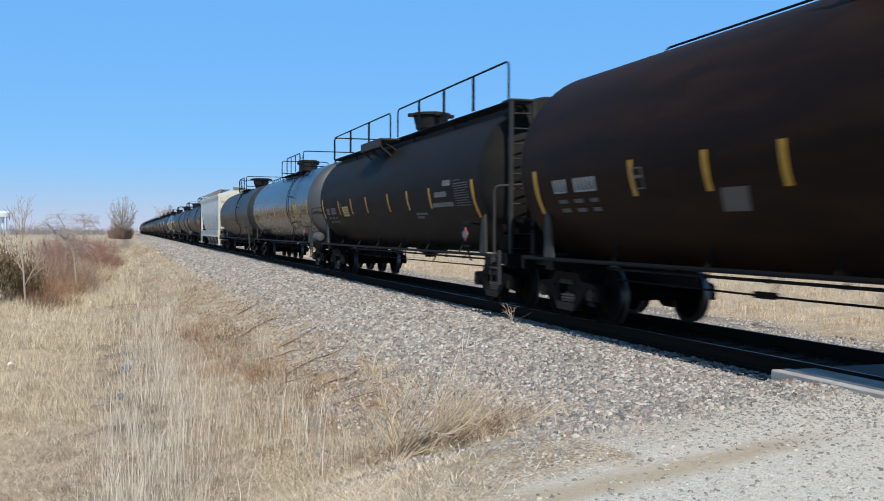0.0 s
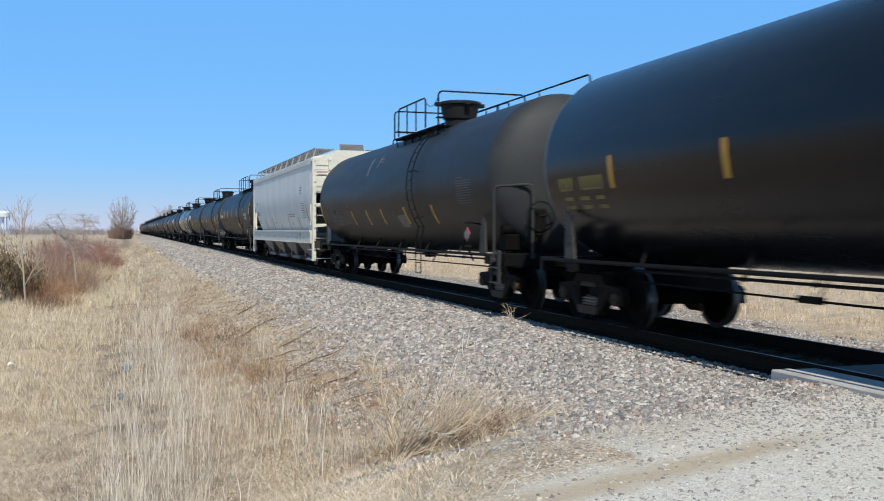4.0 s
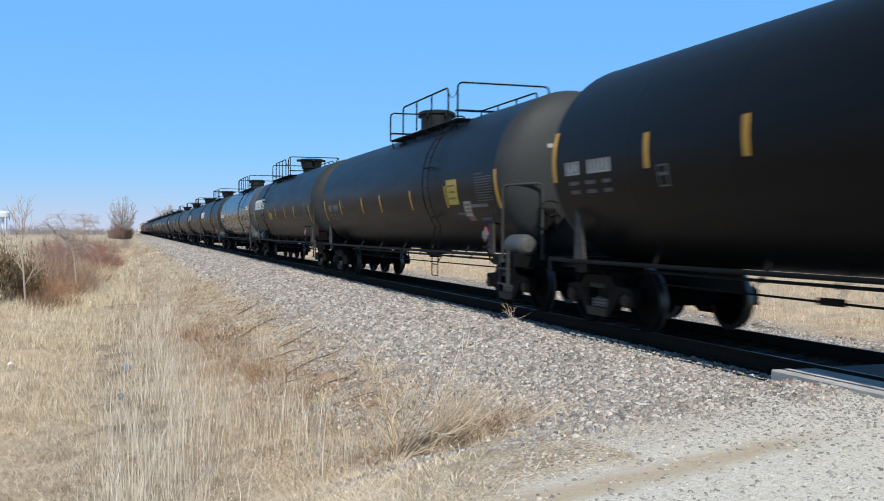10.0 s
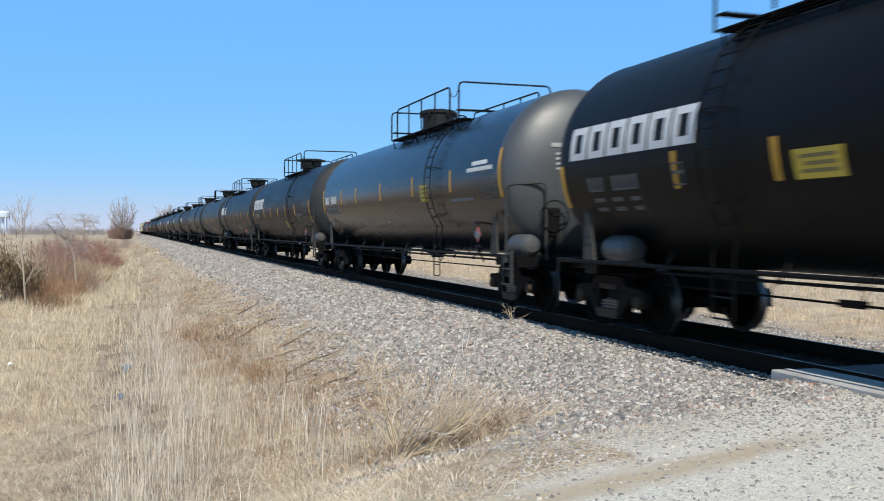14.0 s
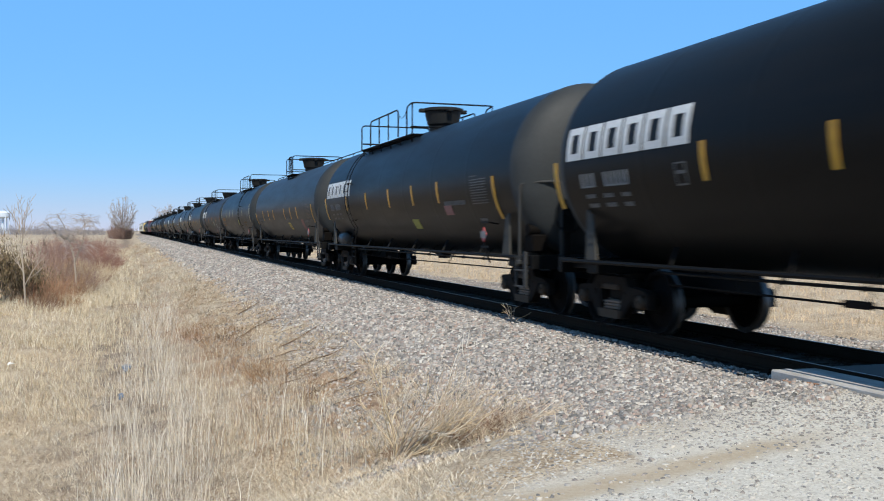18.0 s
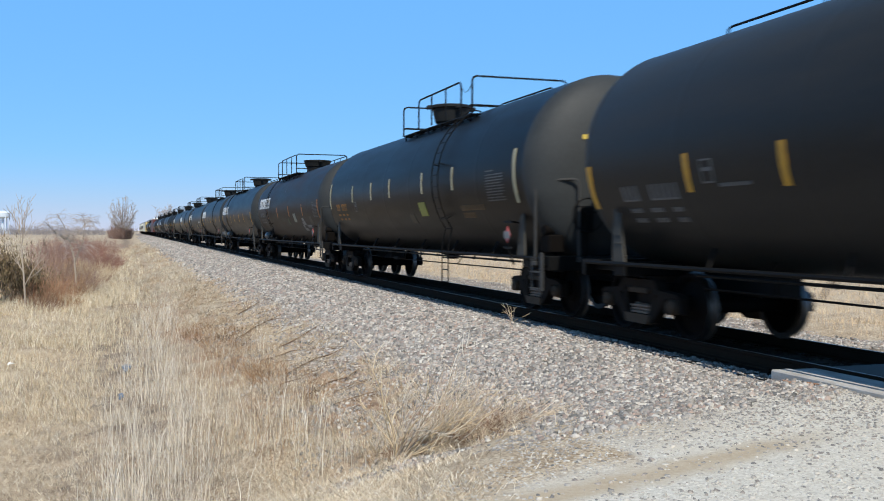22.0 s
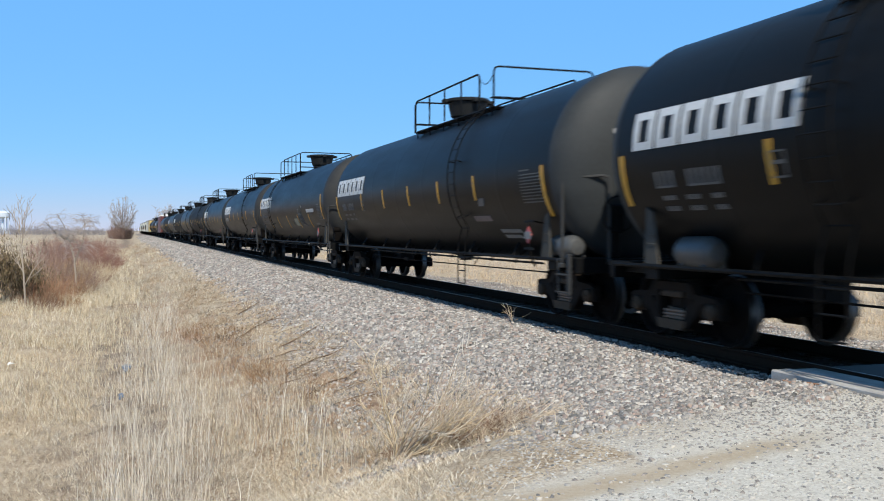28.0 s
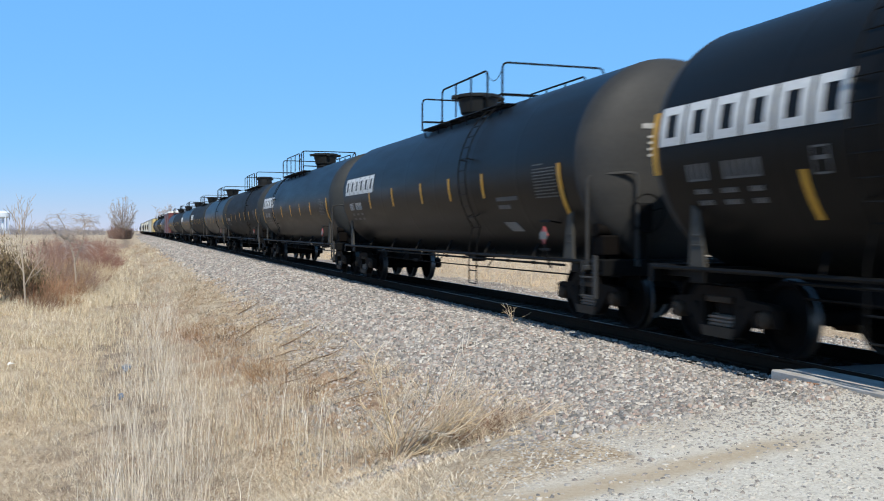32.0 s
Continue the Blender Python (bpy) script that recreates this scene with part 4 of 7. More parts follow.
def hopper_car(m):
    car = empty("covered_hopper_car", m)
    tagged(car, "light grey covered hopper car with cream end posts", "hopper car", "freight train")
    DARKTXT = paint("faded_blue_lettering", (0.31, 0.325, 0.345), 0.6, dusty=0.3)
    REDTXT = paint("faded_red_lettering", (0.42, 0.30, 0.28), 0.6, dusty=0.3)
    for s in (-1, 1):
        part("side_sheet", ("hside", s), lambda: hop_side_mesh(s), HOPGREY, car, "grey curved side sheet with faint streaks", smooth=45)
        web = part("side_sill", ("hsill", s), lambda: hop_sill_mesh(s, 1.46, 1.58, 1.03, 1.42), HOPWHITE, car)
        part("top_flange", ("hsillt", s), lambda: hop_sill_mesh(s, 1.46, 1.62, 1.42, 1.48), HOPWHITE, web)
        part("bottom_flange", ("hsillb", s), lambda: hop_sill_mesh(s, 1.40, 1.62, 1.00, 1.03), HOPWHITE, web)
        part("roof_walkway", ("hwalk", s), lambda: hop_walk_mesh(s), GALV, car, "dull roof walkway of fine grating")
    for rz in (0, 180):
        part("top_chord", "hchord", hop_patch(-8.25, 8.25, 3.93, 4.07), HOPWHITE, car, "pale rim along the top of the side", pose(-0.02 if rz == 0 else 0.02, 0, 0, 0, 0, rz))
    part("roof", "hroof", hop_roof_mesh, HOPGREY, car)
    for y in (-5.2, -1.88, 1.46, 4.8):
        bay = part("hopper_bay", "hbay", hop_bay_mesh, HOPDIRTSHADE, car, "dirt-stained sloped hopper outlet", pose(0, y, 0), smooth=10)
        part("outlet_pipe", "hpipe", hop_pipe_mesh, PIPEGREY, bay)
        part("outlet_cap", "hcap", hop_cap_mesh, CAPRED, bay)
    for rz in (0, 180):
        turn = pose(0, 0, 0, 0, 0, rz)
        part("end_sheet", "hend", hop_end_mesh, HOPWHITE, car, "", turn)
        # shade behind the end openings is put into this sheet's darker paint
        part("slope_sheet", "hslope", hop_slope_mesh, HOPDIRTSHADE, car, "", turn)
        part("end_platform", "hplat", hop_platform_mesh, FRAMEGREY, car, "", turn)
        for z0, z1 in ((2.34, 2.48), (1.63, 1.73)):
            part("end_beam", ("hbeam", z0), lambda: hop_beam_mesh(z0, z1), HOPWHITE, car, "", turn)
        part("brake_box", "hbrake", hop_brake_mesh, paint("blue_grey_box_paint", (0.09, 0.11, 0.14), 0.5), car, "", turn)
        part("coupler", "coupler", coupler_mesh, RUST, car, "", turn)
        part("end_walkway", "hewalk", hop_end_walk_mesh, GALV, car, "", turn)
        for z in (0.46, 0.80, 1.20, 1.62, 2.04, 2.46, 2.88, 3.30, 3.72, 4.08):
            part("rung", "hrung", hop_rung_mesh, HOPWHITE, car, "", turn @ pose(0, 0, z))
        for z in (0.42, 0.78, 1.14, 2.06, 2.46):
            part("rung", "hsrung", hop_side_rung_mesh, HOPWHITE, car, "", turn @ pose(0, 0, z))
        for s in (-1, 1):
            part("corner_post", ("hpost", s), lambda: hop_posts_mesh(s), HOPWHITE, car, "", turn)
            part("ladder_stile", ("hstile", s), lambda: hop_stile_mesh(s), HOPWHITE, car, "", turn)
            part("end_brace", ("hbrc", s), lambda: hop_brace_mesh(s), HOPWHITE, car, "", turn)
    for y in np.linspace(-8.0, 8.0, 11):
        part("walkway_bracket", "hbrk", hop_bracket_mesh, GALV, car, "", pose(0, float(y), 0))
    part("hatch_trough", "hhatch", hop_hatch_mesh, GALV, car)
    part("number_panel", "hpanel", hop_patch(6.30, 7.32, 2.28, 3.04, steps=6), paint("pale_blue_panel", (0.70, 0.75, 0.83), 0.5, (0.55, 0.58, 0.62), 0.2), car, "", pose(0.006, 0, 0))
    hop_writing(car, DARKTXT, REDTXT)
    for y in (7.25, 4.9, 2.55, 0.2, -2.18, -4.6, -6.85):
        h = 0.95 if abs(y) > 6.4 else 0.50
        part("reflector_bar", ("hbar", h), lambda: hop_patch(-0.055, 0.055, 1.54, 1.54 + h, 0.16 * h), YELLOWDIM, car, "", pose(0, y, 0))
    for y in (-6.7, 6.7):
        add_bogie(car, y, STEEL, True, RUST)
    return car


# stained paint, darkened as well for shade under and inside the car
HOPDIRTSHADE = paint("stained_shade_darkened_hopper_paint", (0.19, 0.18, 0.16), 0.6, (0.08, 0.065, 0.05), 0.7)
PIPEGREY = paint("grey_outlet_pipe", (0.15, 0.145, 0.135), 0.55, (0.07, 0.06, 0.05), 0.5)
CAPRED = paint("faded_red_cap", (0.16, 0.05, 0.04), 0.6, dusty=0.3)
YELLOWDIM = paint("faded_orange_tape", (0.50, 0.34, 0.13), 0.5, dusty=0.25)


def boxcar(m, mat, label, roof=None):
    car = empty("boxcar", m)
    tagged(car, label, "boxcar", "freight train")
    b = Build().box(-1.5, 1.5, -8.6, 8.6, 1.0, 4.3, 0.03)
    part("body", ("box",), b, mat, car)
    part("roof", "boxroof", Build().slab([(-1.55, 4.3), (-1.5, 4.5), (0, 4.7), (1.5, 4.5), (1.55, 4.3)], "y", -8.6, 8.6), roof or GALV, car)
    part("door", "boxdoor", Build().box(-1.56, -1.5, -1.5, 1.5, 1.1, 4.1, 0.01), mat, car)
    for rz in (0, 180):
        part("coupler", "coupler", coupler_mesh, RUST, car, "", pose(0, 0, 0, 0, 0, rz))
        add_bogie(car, 6.6 if rz else -6.6, STEEL, False)
    return car


PALETAPE = paint("faded_pale_tape", (0.42, 0.37, 0.22), 0.5, (0.2, 0.16, 0.1), 0.4)
ORANGETXT = paint("worn_orange_lettering", (0.30, 0.14, 0.03), 0.6, (0.08, 0.045, 0.02), 0.6)
REDDIM = paint("faded_red_label", (0.24, 0.10, 0.09), 0.6, (0.10, 0.06, 0.05), 0.6)
REDGREY = paint("pinkish_grey_tape", (0.16, 0.12, 0.11), 0.6, (0.08, 0.06, 0.05), 0.5)
YELGREEN = paint("dull_yellow_green_label", (0.30, 0.29, 0.05), 0.6, (0.10, 0.09, 0.04), 0.5)
OLIVE = paint("dark_olive_patch", (0.055, 0.045, 0.022), 0.6, (0.03, 0.025, 0.015), 0.5)
PALEGREEN = paint("pale_grey_green_label", (0.25, 0.26, 0.20), 0.6, (0.10, 0.10, 0.08), 0.5)
DARKGREEN = paint("dark_green_spot", (0.03, 0.06, 0.025), 0.6)
DARKPANEL = paint("dark_brown_panel", (0.035, 0.030, 0.025), 0.6)
ORANGEBAR = paint("worn_orange_tape", (0.36, 0.13, 0.02), 0.5, (0.10, 0.05, 0.02), 0.4)
ORANGEDIM = paint("nearly_gone_orange_lettering", (0.10, 0.055, 0.015), 0.6, (0.03, 0.02, 0.01), 0.6)
BROWNTXT = paint("brownish_data_lettering", (0.14, 0.11, 0.08), 0.6, (0.06, 0.05, 0.04), 0.5)
LABELINK = paint("dark_label_print", (0.20, 0.15, 0.04), 0.6)
DIMYEL = paint("worn_yellow_lettering", (0.26, 0.21, 0.05), 0.6, (0.06, 0.05, 0.03), 0.6)


# ---- the train ----
LENGTH, FIRST = 18.5, 15.5
MOVERS = []
SLACK = {0: 0.5, 3: 0.3, 5: 0.2, 6: 0.4, 7: 0.3, 8: 0.65, 9: 0.7, 10: 0.5, 11: 0.4, 12: 0.35, 13: 0.4, 14: 0.4, 15: 0.2}
W, DW, MW, PY = WHITE, DULLWHITE, MIDWHITE, PALEYEL
SPECS = [
    dict(label="brown weathered tank car with yellow reflector bars", shell=BROWN, head=BROWN, fat=1.045, dome="box", num=(7.0, 2.19), nummat=DW, bars=(4.53, 2.82, 1.42, -0.6, -2.9, -5.2), barz=2.21, strips=((7.64, 1.80, 2.46),), longrail=(-7.2, 8.1), boxes=(4.38,), labels=[(0.5, 0.26, RESGREY, 2.45, 1.88, -0.1)]),
    dict(label="faded black tank car with full-length top handrails", shell=GREYBLACK, head=GREYBLACK, cut=0.6, inset=0.5, dome_y=0.40, span=(-8.0, 8.1), side=(0.65, 8.0), fullrail=((-7.9, -0.1),), gap=2.5, lad=-12.0, nummat=MW, num=(7.3, 2.12), bars=(5.3, 3.55, 1.63, -0.75, -2.55, -4.33), barz=2.21, strips=((-7.15, 1.75, 2.50), (7.8, 1.90, 2.55)), data=(-6.03, 2.52), plac=-6.88, boxes=(5.05,),
         labels=[(0.75, 0.30, PY, 4.44, 2.08, 0)], words=[(-5.33, -5.86, 2.50, 0.12, MW), (-4.70, -5.53, 2.27, 0.11, MW), (-4.46, -5.86, 2.05, 0.09, MW), (-2.96, -3.83, 1.88, 0.05, DIMWHITE), (-2.96, -3.5, 1.80, 0.05, DIMWHITE)], endlad=True),
    dict(label="glossy black tank car with yellow labels", shell=GLOSS, cut=0.30, head=HEADGLOSS, dome="box", dome_y=0.6, span=(-4.25, 1.35), side=(-3.45, -0.1), nummat=DIMYEL, num=(7.7, 2.2), datmat=DIMYEL, data=(-6.39, 2.58), bars=(6.01, 3.3, 0.73, -2.19, -4.48), barz=2.32, strips=((-7.62, 1.70, 2.60),), plac=-7.22, lad=-3.85, res=-8.0, headbars=PALEYEL,
         labels=[(0.65, 0.50, PY, -4.92, 2.27, 0), (0.42, 0.32, DW, -5.74, 2.15, 0), (0.30, 0.14, RED, -5.74, 2.06, 0)], words=[(-4.6, -5.5, 1.82, 0.06, DIMYEL), (-4.6, -5.4, 1.72, 0.06, DIMYEL), (-6.0, -6.6, 1.78, 0.04, DIMWHITE), (-6.3, -6.9, 1.62, 0.05, MW)]),
    dict(label="dark grey tank car with scuffed lower shell", shell=FADED, dome_y=-2.0, span=(-3.6, 0.2), side=(-2.6, -0.2), num=(6.4, 2.04), nummat=DIMWHITE, longrail=(-7.0, 8.3), bars=(3.68, 1.84, 0.21, -2.04, -4.3), barz=1.86, barh=0.42, strips=((8.1, 1.70, 2.35),), boxes=(4.05,),
         labels=[(0.75, 0.30, RESGREY, -1.6, 1.72, 0), (0.16, 0.50, DIMWHITE, 1.66, 3.28, 0.06), (0.10, 0.34, DIMWHITE, 0.80, 3.40, 0.04), (0.42, 0.04, DIMWHITE, 0.52, 3.44, 0.1), (0.40, 0.04, DIMWHITE, 0.50, 3.36, 0.1)], words=[(7.0, 6.2, 1.80, 0.05, DIMWHITE), (6.3, 4.2, 1.72, 0.05, DIMWHITE)]),
    "hopper",
    dict(label="black tank car with white and yellow labels", shell=BLACK, dome="box", dome_y=0.05, span=(-4.8, 0.70), side=(-4.0, -0.5), nummat=DW, num=(7.7, 2.43), fat=1.012, bars=(5.31, 3.2, 0.6, -2.47, -5.18), barz=2.54, strips=((-8.38, 2.05, 3.0), (8.1, 2.25, 3.02)), data=(-7.31, 2.55), plac=-7.87, lad=-4.32, boxes=(4.95,),
         labels=[(1.12, 0.17, DW, -6.44, 2.38, 0), (1.12, 0.17, DW, -6.44, 2.19, 0), (0.5, 0.24, PY, -2.17, 1.80, -0.2), (0.45, 0.22, REDDIM, -5.19, 1.87, -0.12)], words=[(-3.3, -4.2, 1.90, 0.05, DIMWHITE), (-5.2, -5.9, 1.52, 0.07, DIMWHITE), (-6.1, -7.0, 1.90, 0.05, DIMWHITE), (-6.5, -7.1, 1.70, 0.05, DIMWHITE)]),
    dict(label="black tank car with a yellow square label", shell=BLACK, dome="box", dome_y=0.3, span=(-4.55, 1.05), side=(-3.9, -0.2), num=(7.3, 2.22), bars=(5.47, 2.58, 0.48, -2.40, -5.05), barz=2.21, strips=((-8.0, 1.90, 2.62), (7.9, 1.80, 2.50)), data=(-6.9, 2.58), plac=-7.58, lad=-4.05, res=-8.3, headbars=DW, boxes=(5.15,),
         labels=[(0.62, 0.52, PY, -5.48, 2.29, 0), (0.40, 0.30, DW, -6.15, 1.93, -0.12), (0.38, 0.10, REDDIM, -6.22, 1.74, -0.04)], words=[(-6.45, -7.4, 1.98, 0.06, MW), (-5.5, -6.0, 1.84, 0.05, DIMWHITE), (-6.7, -7.2, 1.72, 0.05, DIMWHITE)]),
    dict(label="matt black tank car with a row of white blocks", shell=BLACK, logo=7.85, back=0.5, dome_y=0.37, span=(-0.48, 4.84), side=(0.75, 3.7), lad=4.09, res=6.9, fat=1.01, num=(7.35, 2.16), nummat=DIMWHITE, bars=(5.0, 3.06, 0.85, -1.77, -4.07), barz=2.25, strips=((-7.48, 1.72, 2.45), (8.15, 1.85, 2.48)), data=(-6.2, 2.56), plac=-6.95, boxes=(4.93,), headbars=DW,
         labels=[(0.72, 0.30, PY, 2.42, 2.17, 0)], words=[(-4.46, -5.8, 2.06, 0.08, DIMWHITE), (-4.42, -5.2, 1.90, 0.08, DIMWHITE)]),
    dict(label="glossy blue-black tank car with a yellow square", shell=GLOSS, head=HEADGLOSS, dome="box", dome_y=0.32, span=(-4.45, 1.09), side=(-3.84, 0.52), nummat=W, numh=0.24, num=(7.85, 2.47), lad=-4.03, res=-8.3, bars=(5.4, 3.4, 0.56, -2.46, -5.24), barz=2.52, strips=((-8.04, 2.10, 3.0), (8.2, 2.05, 2.85)), data=(-7.05, 2.60), headbars=DW,
         labels=[(0.50, 0.38, PY, -3.32, 2.34, 0)], words=[(-6.55, -7.4, 2.80, 0.08, W), (-6.3, -7.7, 2.68, 0.08, W), (-5.2, -6.6, 2.12, 0.06, MW), (7.7, 5.8, 2.20, 0.08, MW), (7.7, 5.8, 2.06, 0.08, MW)]),
    dict(label="black tank car with white blocks and air reservoir", shell=BLACK, logo=8.0, dome_y=0.42, span=(-3.95, 1.2), side=(-3.2, 1.15), lad=-3.47, res=-7.7, fat=1.025, num=(7.6, 2.23), bars=(4.40, 2.22, 0.0, -2.15, -4.42), barz=2.32, strips=((-7.66, 1.72, 2.60), (8.4, 1.85, 2.55)), data=(-6.3, 2.56), plac=-7.06, boxes=(4.9,), headbars=DW,
         labels=[(0.50, 0.26, YELGREEN, -1.66, 1.76, 0), (0.38, 0.40, OLIVE, -0.92, 1.95, -0.1), (0.36, 0.16, DIMWHITE, -5.2, 1.95, 0)], words=[(-4.5, -6.02, 2.11, 0.11, MW), (-4.47, -5.28, 1.75, 0.08, DIMWHITE), (-5.8, -6.2, 1.80, 0.05, DIMWHITE)]),
    dict(label="black tank car with white blocks, grey ends", shell=BLACK, logo=8.05, back=0.5, dome_y=0.56, span=(-0.25, 5.2), side=(1.07, 4.1), lad=4.65, res=7.05, fat=1.015, num=(7.6, 2.24), nummat=DIMWHITE, bars=(5.25, 2.73, 0.3, -1.83, -3.78), barz=2.32, strips=((-7.12, 1.72, 2.50), (8.35, 1.85, 2.55)), data=(-5.88, 2.54), plac=-6.7, headbars=DW,
         labels=[(0.50, 0.20, REDDIM, -4.29, 1.93, 0), (0.50, 0.22, YELGREEN, -1.42, 1.66, -0.1)], words=[(-4.13, -5.48, 2.07, 0.09, DIMWHITE), (-5.9, -6.3, 1.72, 0.04, DIMWHITE)]),
    dict(label="faded grey-black tank car with a short platform", shell=FADED, head=HEADGREY, inset=0.45, fat=1.02, dome_y=0.58, span=(-0.35, 1.3), side=(-0.3, 0.65), longrail=(-7.1, 8.6), lad=-12.0, num=(7.3, 2.0), nummat=DIMWHITE, bars=(5.62, 3.82, 2.28, -0.9, -2.48, -4.0), barz=2.2, strips=((-7.3, 1.75, 2.45), (8.12, 1.82, 2.42)), data=(-6.13, 2.45), datmat=BROWNTXT, plac=-6.83, boxes=(5.2,), headbars=DW,
         labels=[(0.52, 0.28, PY, -1.40, 1.69, -0.06), (0.46, 0.38, REDDIM, -4.5, 1.74, -0.30)], words=[(-1.07, -2.07, 2.04, 0.07, DIMWHITE), (-1.07, -2.07, 1.95, 0.05, DIMWHITE), (-5.3, -6.26, 1.86, 0.08, DIMWHITE), (5.0, 4.4, 2.03, 0.04, DIMWHITE)]),
    dict(label="black tank car with faded yellow bars, grey end", shell=BLACK, inset=0.35, dome_y=0.57, span=(-4.0, 1.2), side=(-3.3, -0.15), lad=-3.51, fat=1.045, nummat=ORANGETXT, barmat=PALETAPE, num=(7.15, 2.22), bars=(4.83, 2.59, 0.67, -2.14, -4.27), barz=2.56, strips=((-7.6, 2.0, 2.9), (7.98, 2.20, 2.98)), data=(-6.2, 2.58), plac=-7.2, boxes=(4.55,), headbars=PALEYEL,
         labels=[(0.52, 0.30, YELGREEN, -1.97, 2.0, 0), (0.40, 0.20, OLIVE, -0.92, 1.80, 0)], words=[(-4.56, -5.96, 1.97, 0.10, ORANGEDIM), (-4.57, -5.31, 1.83, 0.10, ORANGEDIM)]),
    dict(label="rust-streaked black tank car with white blocks", shell=RUSTED, head=HEADGREY, logo=7.35, dome="wide", dome_y=0.17, span=(-0.82, 4.25), side=(-0.78, 3.1), lad=4.1, res=6.6, num=(7.3, 2.23), nummat=DIMWHITE, barmat=ORANGEBAR, bars=(4.8, 1.76, -1.35, -4.58), barz=2.27, strips=((-7.84, 1.9, 2.6),), data=(-6.79, 2.50), plac=-7.18, headbars=DW,
         labels=[(0.55, 0.34, PALEGREEN, -2.58, 2.0, 0), (0.40, 0.12, MW, -4.25, 1.92, 0), (0.65, 0.14, MW, -4.2, 1.77, 0), (0.28, 0.10, MW, -3.85, 1.65, 0), (0.60, 0.10, MW, -3.95, 1.53, 0), (0.90, 0.10, MW, -5.05, 1.65, 0), (0.50, 0.36, DARKPANEL, -5.95, 1.84, 0), (0.26, 0.24, DARKGREEN, -0.87, 1.86, 0), (0.10, 0.14, DIMWHITE, -0.11, 3.20, 0.05)], words=[(-5.7, -6.2, 2.0, 0.04, MW), (-5.7, -6.2, 1.66, 0.04, MW)]),
    dict(label="black tank car with white blocks, lightly dusted", shell=BLACK, logo=7.68, dome_y=0.3, back=0.5, span=(-0.6, 4.6), side=(0.6, 4.55), lad=4.02, res=6.75, fat=1.037, num=(7.2, 2.15), nummat=DIMWHITE, bars=(4.88, 2.86, 0.74, -1.8, -4.1), barz=2.23, strips=((-7.5, 1.72, 2.5), (7.98, 1.85, 2.50)), boxes=(4.75,), headbars=DW),
    dict(label="black tank car with white blocks and reservoir", shell=BLACK, logo=7.95, dome_y=0.34, span=(-4.2, 1.2), side=(-3.4, 1.15), lad=-3.48, res=-7.73, fat=1.035, num=(7.35, 2.21), nummat=DIMWHITE, bars=(4.85, 2.45, 0.1, -2.2, -4.45), barz=2.32, strips=((-7.68, 1.75, 2.55), (8.12, 1.85, 2.55)), data=(-6.75, 2.50), plac=-7.09, boxes=(4.72,), headbars=DW,
         labels=[(0.90, 0.10, REDGREY, -4.45, 1.75, 0), (0.30, 0.14, DIMWHITE, -4.65, 2.05, -0.1)], words=[(-5.0, -6.0, 1.52, 0.06, MW), (-5.0, -5.8, 1.42, 0.06, MW)]),
    dict(label="black tank car with chalky scrawl and grey ends", shell=BLACK, head=HEADTAN, cut=0.3, inset=0.4, logo=8.1, scrawl=True, dome_y=0.47, span=(-0.46, 4.8), side=(-0.42, 3.8), lad=4.45, fat=1.02, num=(7.55, 2.19), nummat=DIMWHITE, bars=(5.49, 3.05, 0.42, -2.21, -4.6), barz=1.87, barh=0.50, strips=((-7.33, 1.9, 2.75), (8.22, 2.20, 2.98)), data=(-6.5, 2.40), plac=-6.89, boxes=(5.2,), headbars=DW,
         labels=[(0.78, 0.28, PALEGREEN, -1.66, 1.84, 0), (0.75, 0.20, OLIVE, -0.5, 1.80, 0)], words=[(-4.38, -5.9, 2.23, 0.12, W), (-5.0, -5.5, 2.10, 0.08, DIMWHITE), (-5.6, -6.3, 1.75, 0.06, DIMWHITE)]),
    dict(label="black tank car with white blocks and red placard", shell=BLACK, head=HEADTAN, logo=7.75, nummat=DW, dome_y=0.47, span=(-3.8, 1.45), side=(-3.0, -0.1), lad=-3.23, fat=1.02, bars=(4.81, 2.45, -0.04, -2.05, -4.01), barz=2.34, strips=((-7.41, 1.75, 2.55),), data=(-6.4, 2.56), plac=-6.87, headbars=DW,
         words=[(-4.6, -5.6, 2.07, 0.07, DIMWHITE), (-4.6, -5.2, 1.93, 0.07, DIMWHITE)], labels=[(0.55, 0.16, MW, -4.9, 1.58, 0.12)]),
]
LATER = [
    dict(label="black tank car with a round manway", shell=BLACK, head=HEADGREY),
    dict(label="faded black tank car with white blocks", shell=GREYBLACK, logo=7.9),
    dict(label="black tank car with yellow bars", shell=BLACK, logo=7.9, back=0.5, span=(-0.5, 4.8), lad=4.1),
    dict(label="faded black tank car with a box manway", shell=GREYBLACK, dome="box"),
]


def make_train():
    for k in range(44):
        s0 = FIRST + LENGTH * (k - 0.5) + SLACK.get(k, 0.0)
        m = pose(0, s0, 0)
        if k < len(SPECS):
            sp = SPECS[k]
            if sp == "hopper":
                car = hopper_car(m)
            else:
                car = tank_car(sp["label"], sp, m)
        elif k == 25:
            car = boxcar(m, REDCAR, "dark red boxcar with a white roof", WHITEROOF)
        elif k == 30:
            car = boxcar(m, YELCAR, "yellow boxcar far down the line")
        elif k in (31, 32, 34, 36, 39, 40):
            car = boxcar(m, HOPWHITE, "cream boxcar far down the line")
        else:
            sp = dict(LATER[k % 4])
            sp["far"] = k > 20
            car = tank_car(sp["label"], sp, m)
        MOVERS.append((car, s0))


# ---- ground ----
PROFILE_X = [-4000, -60, -18, -12.5, -9.5, -7.2, -4.7, -2.5, -1.75, 1.75, 2.7, 4.4, 9.0, 4000]
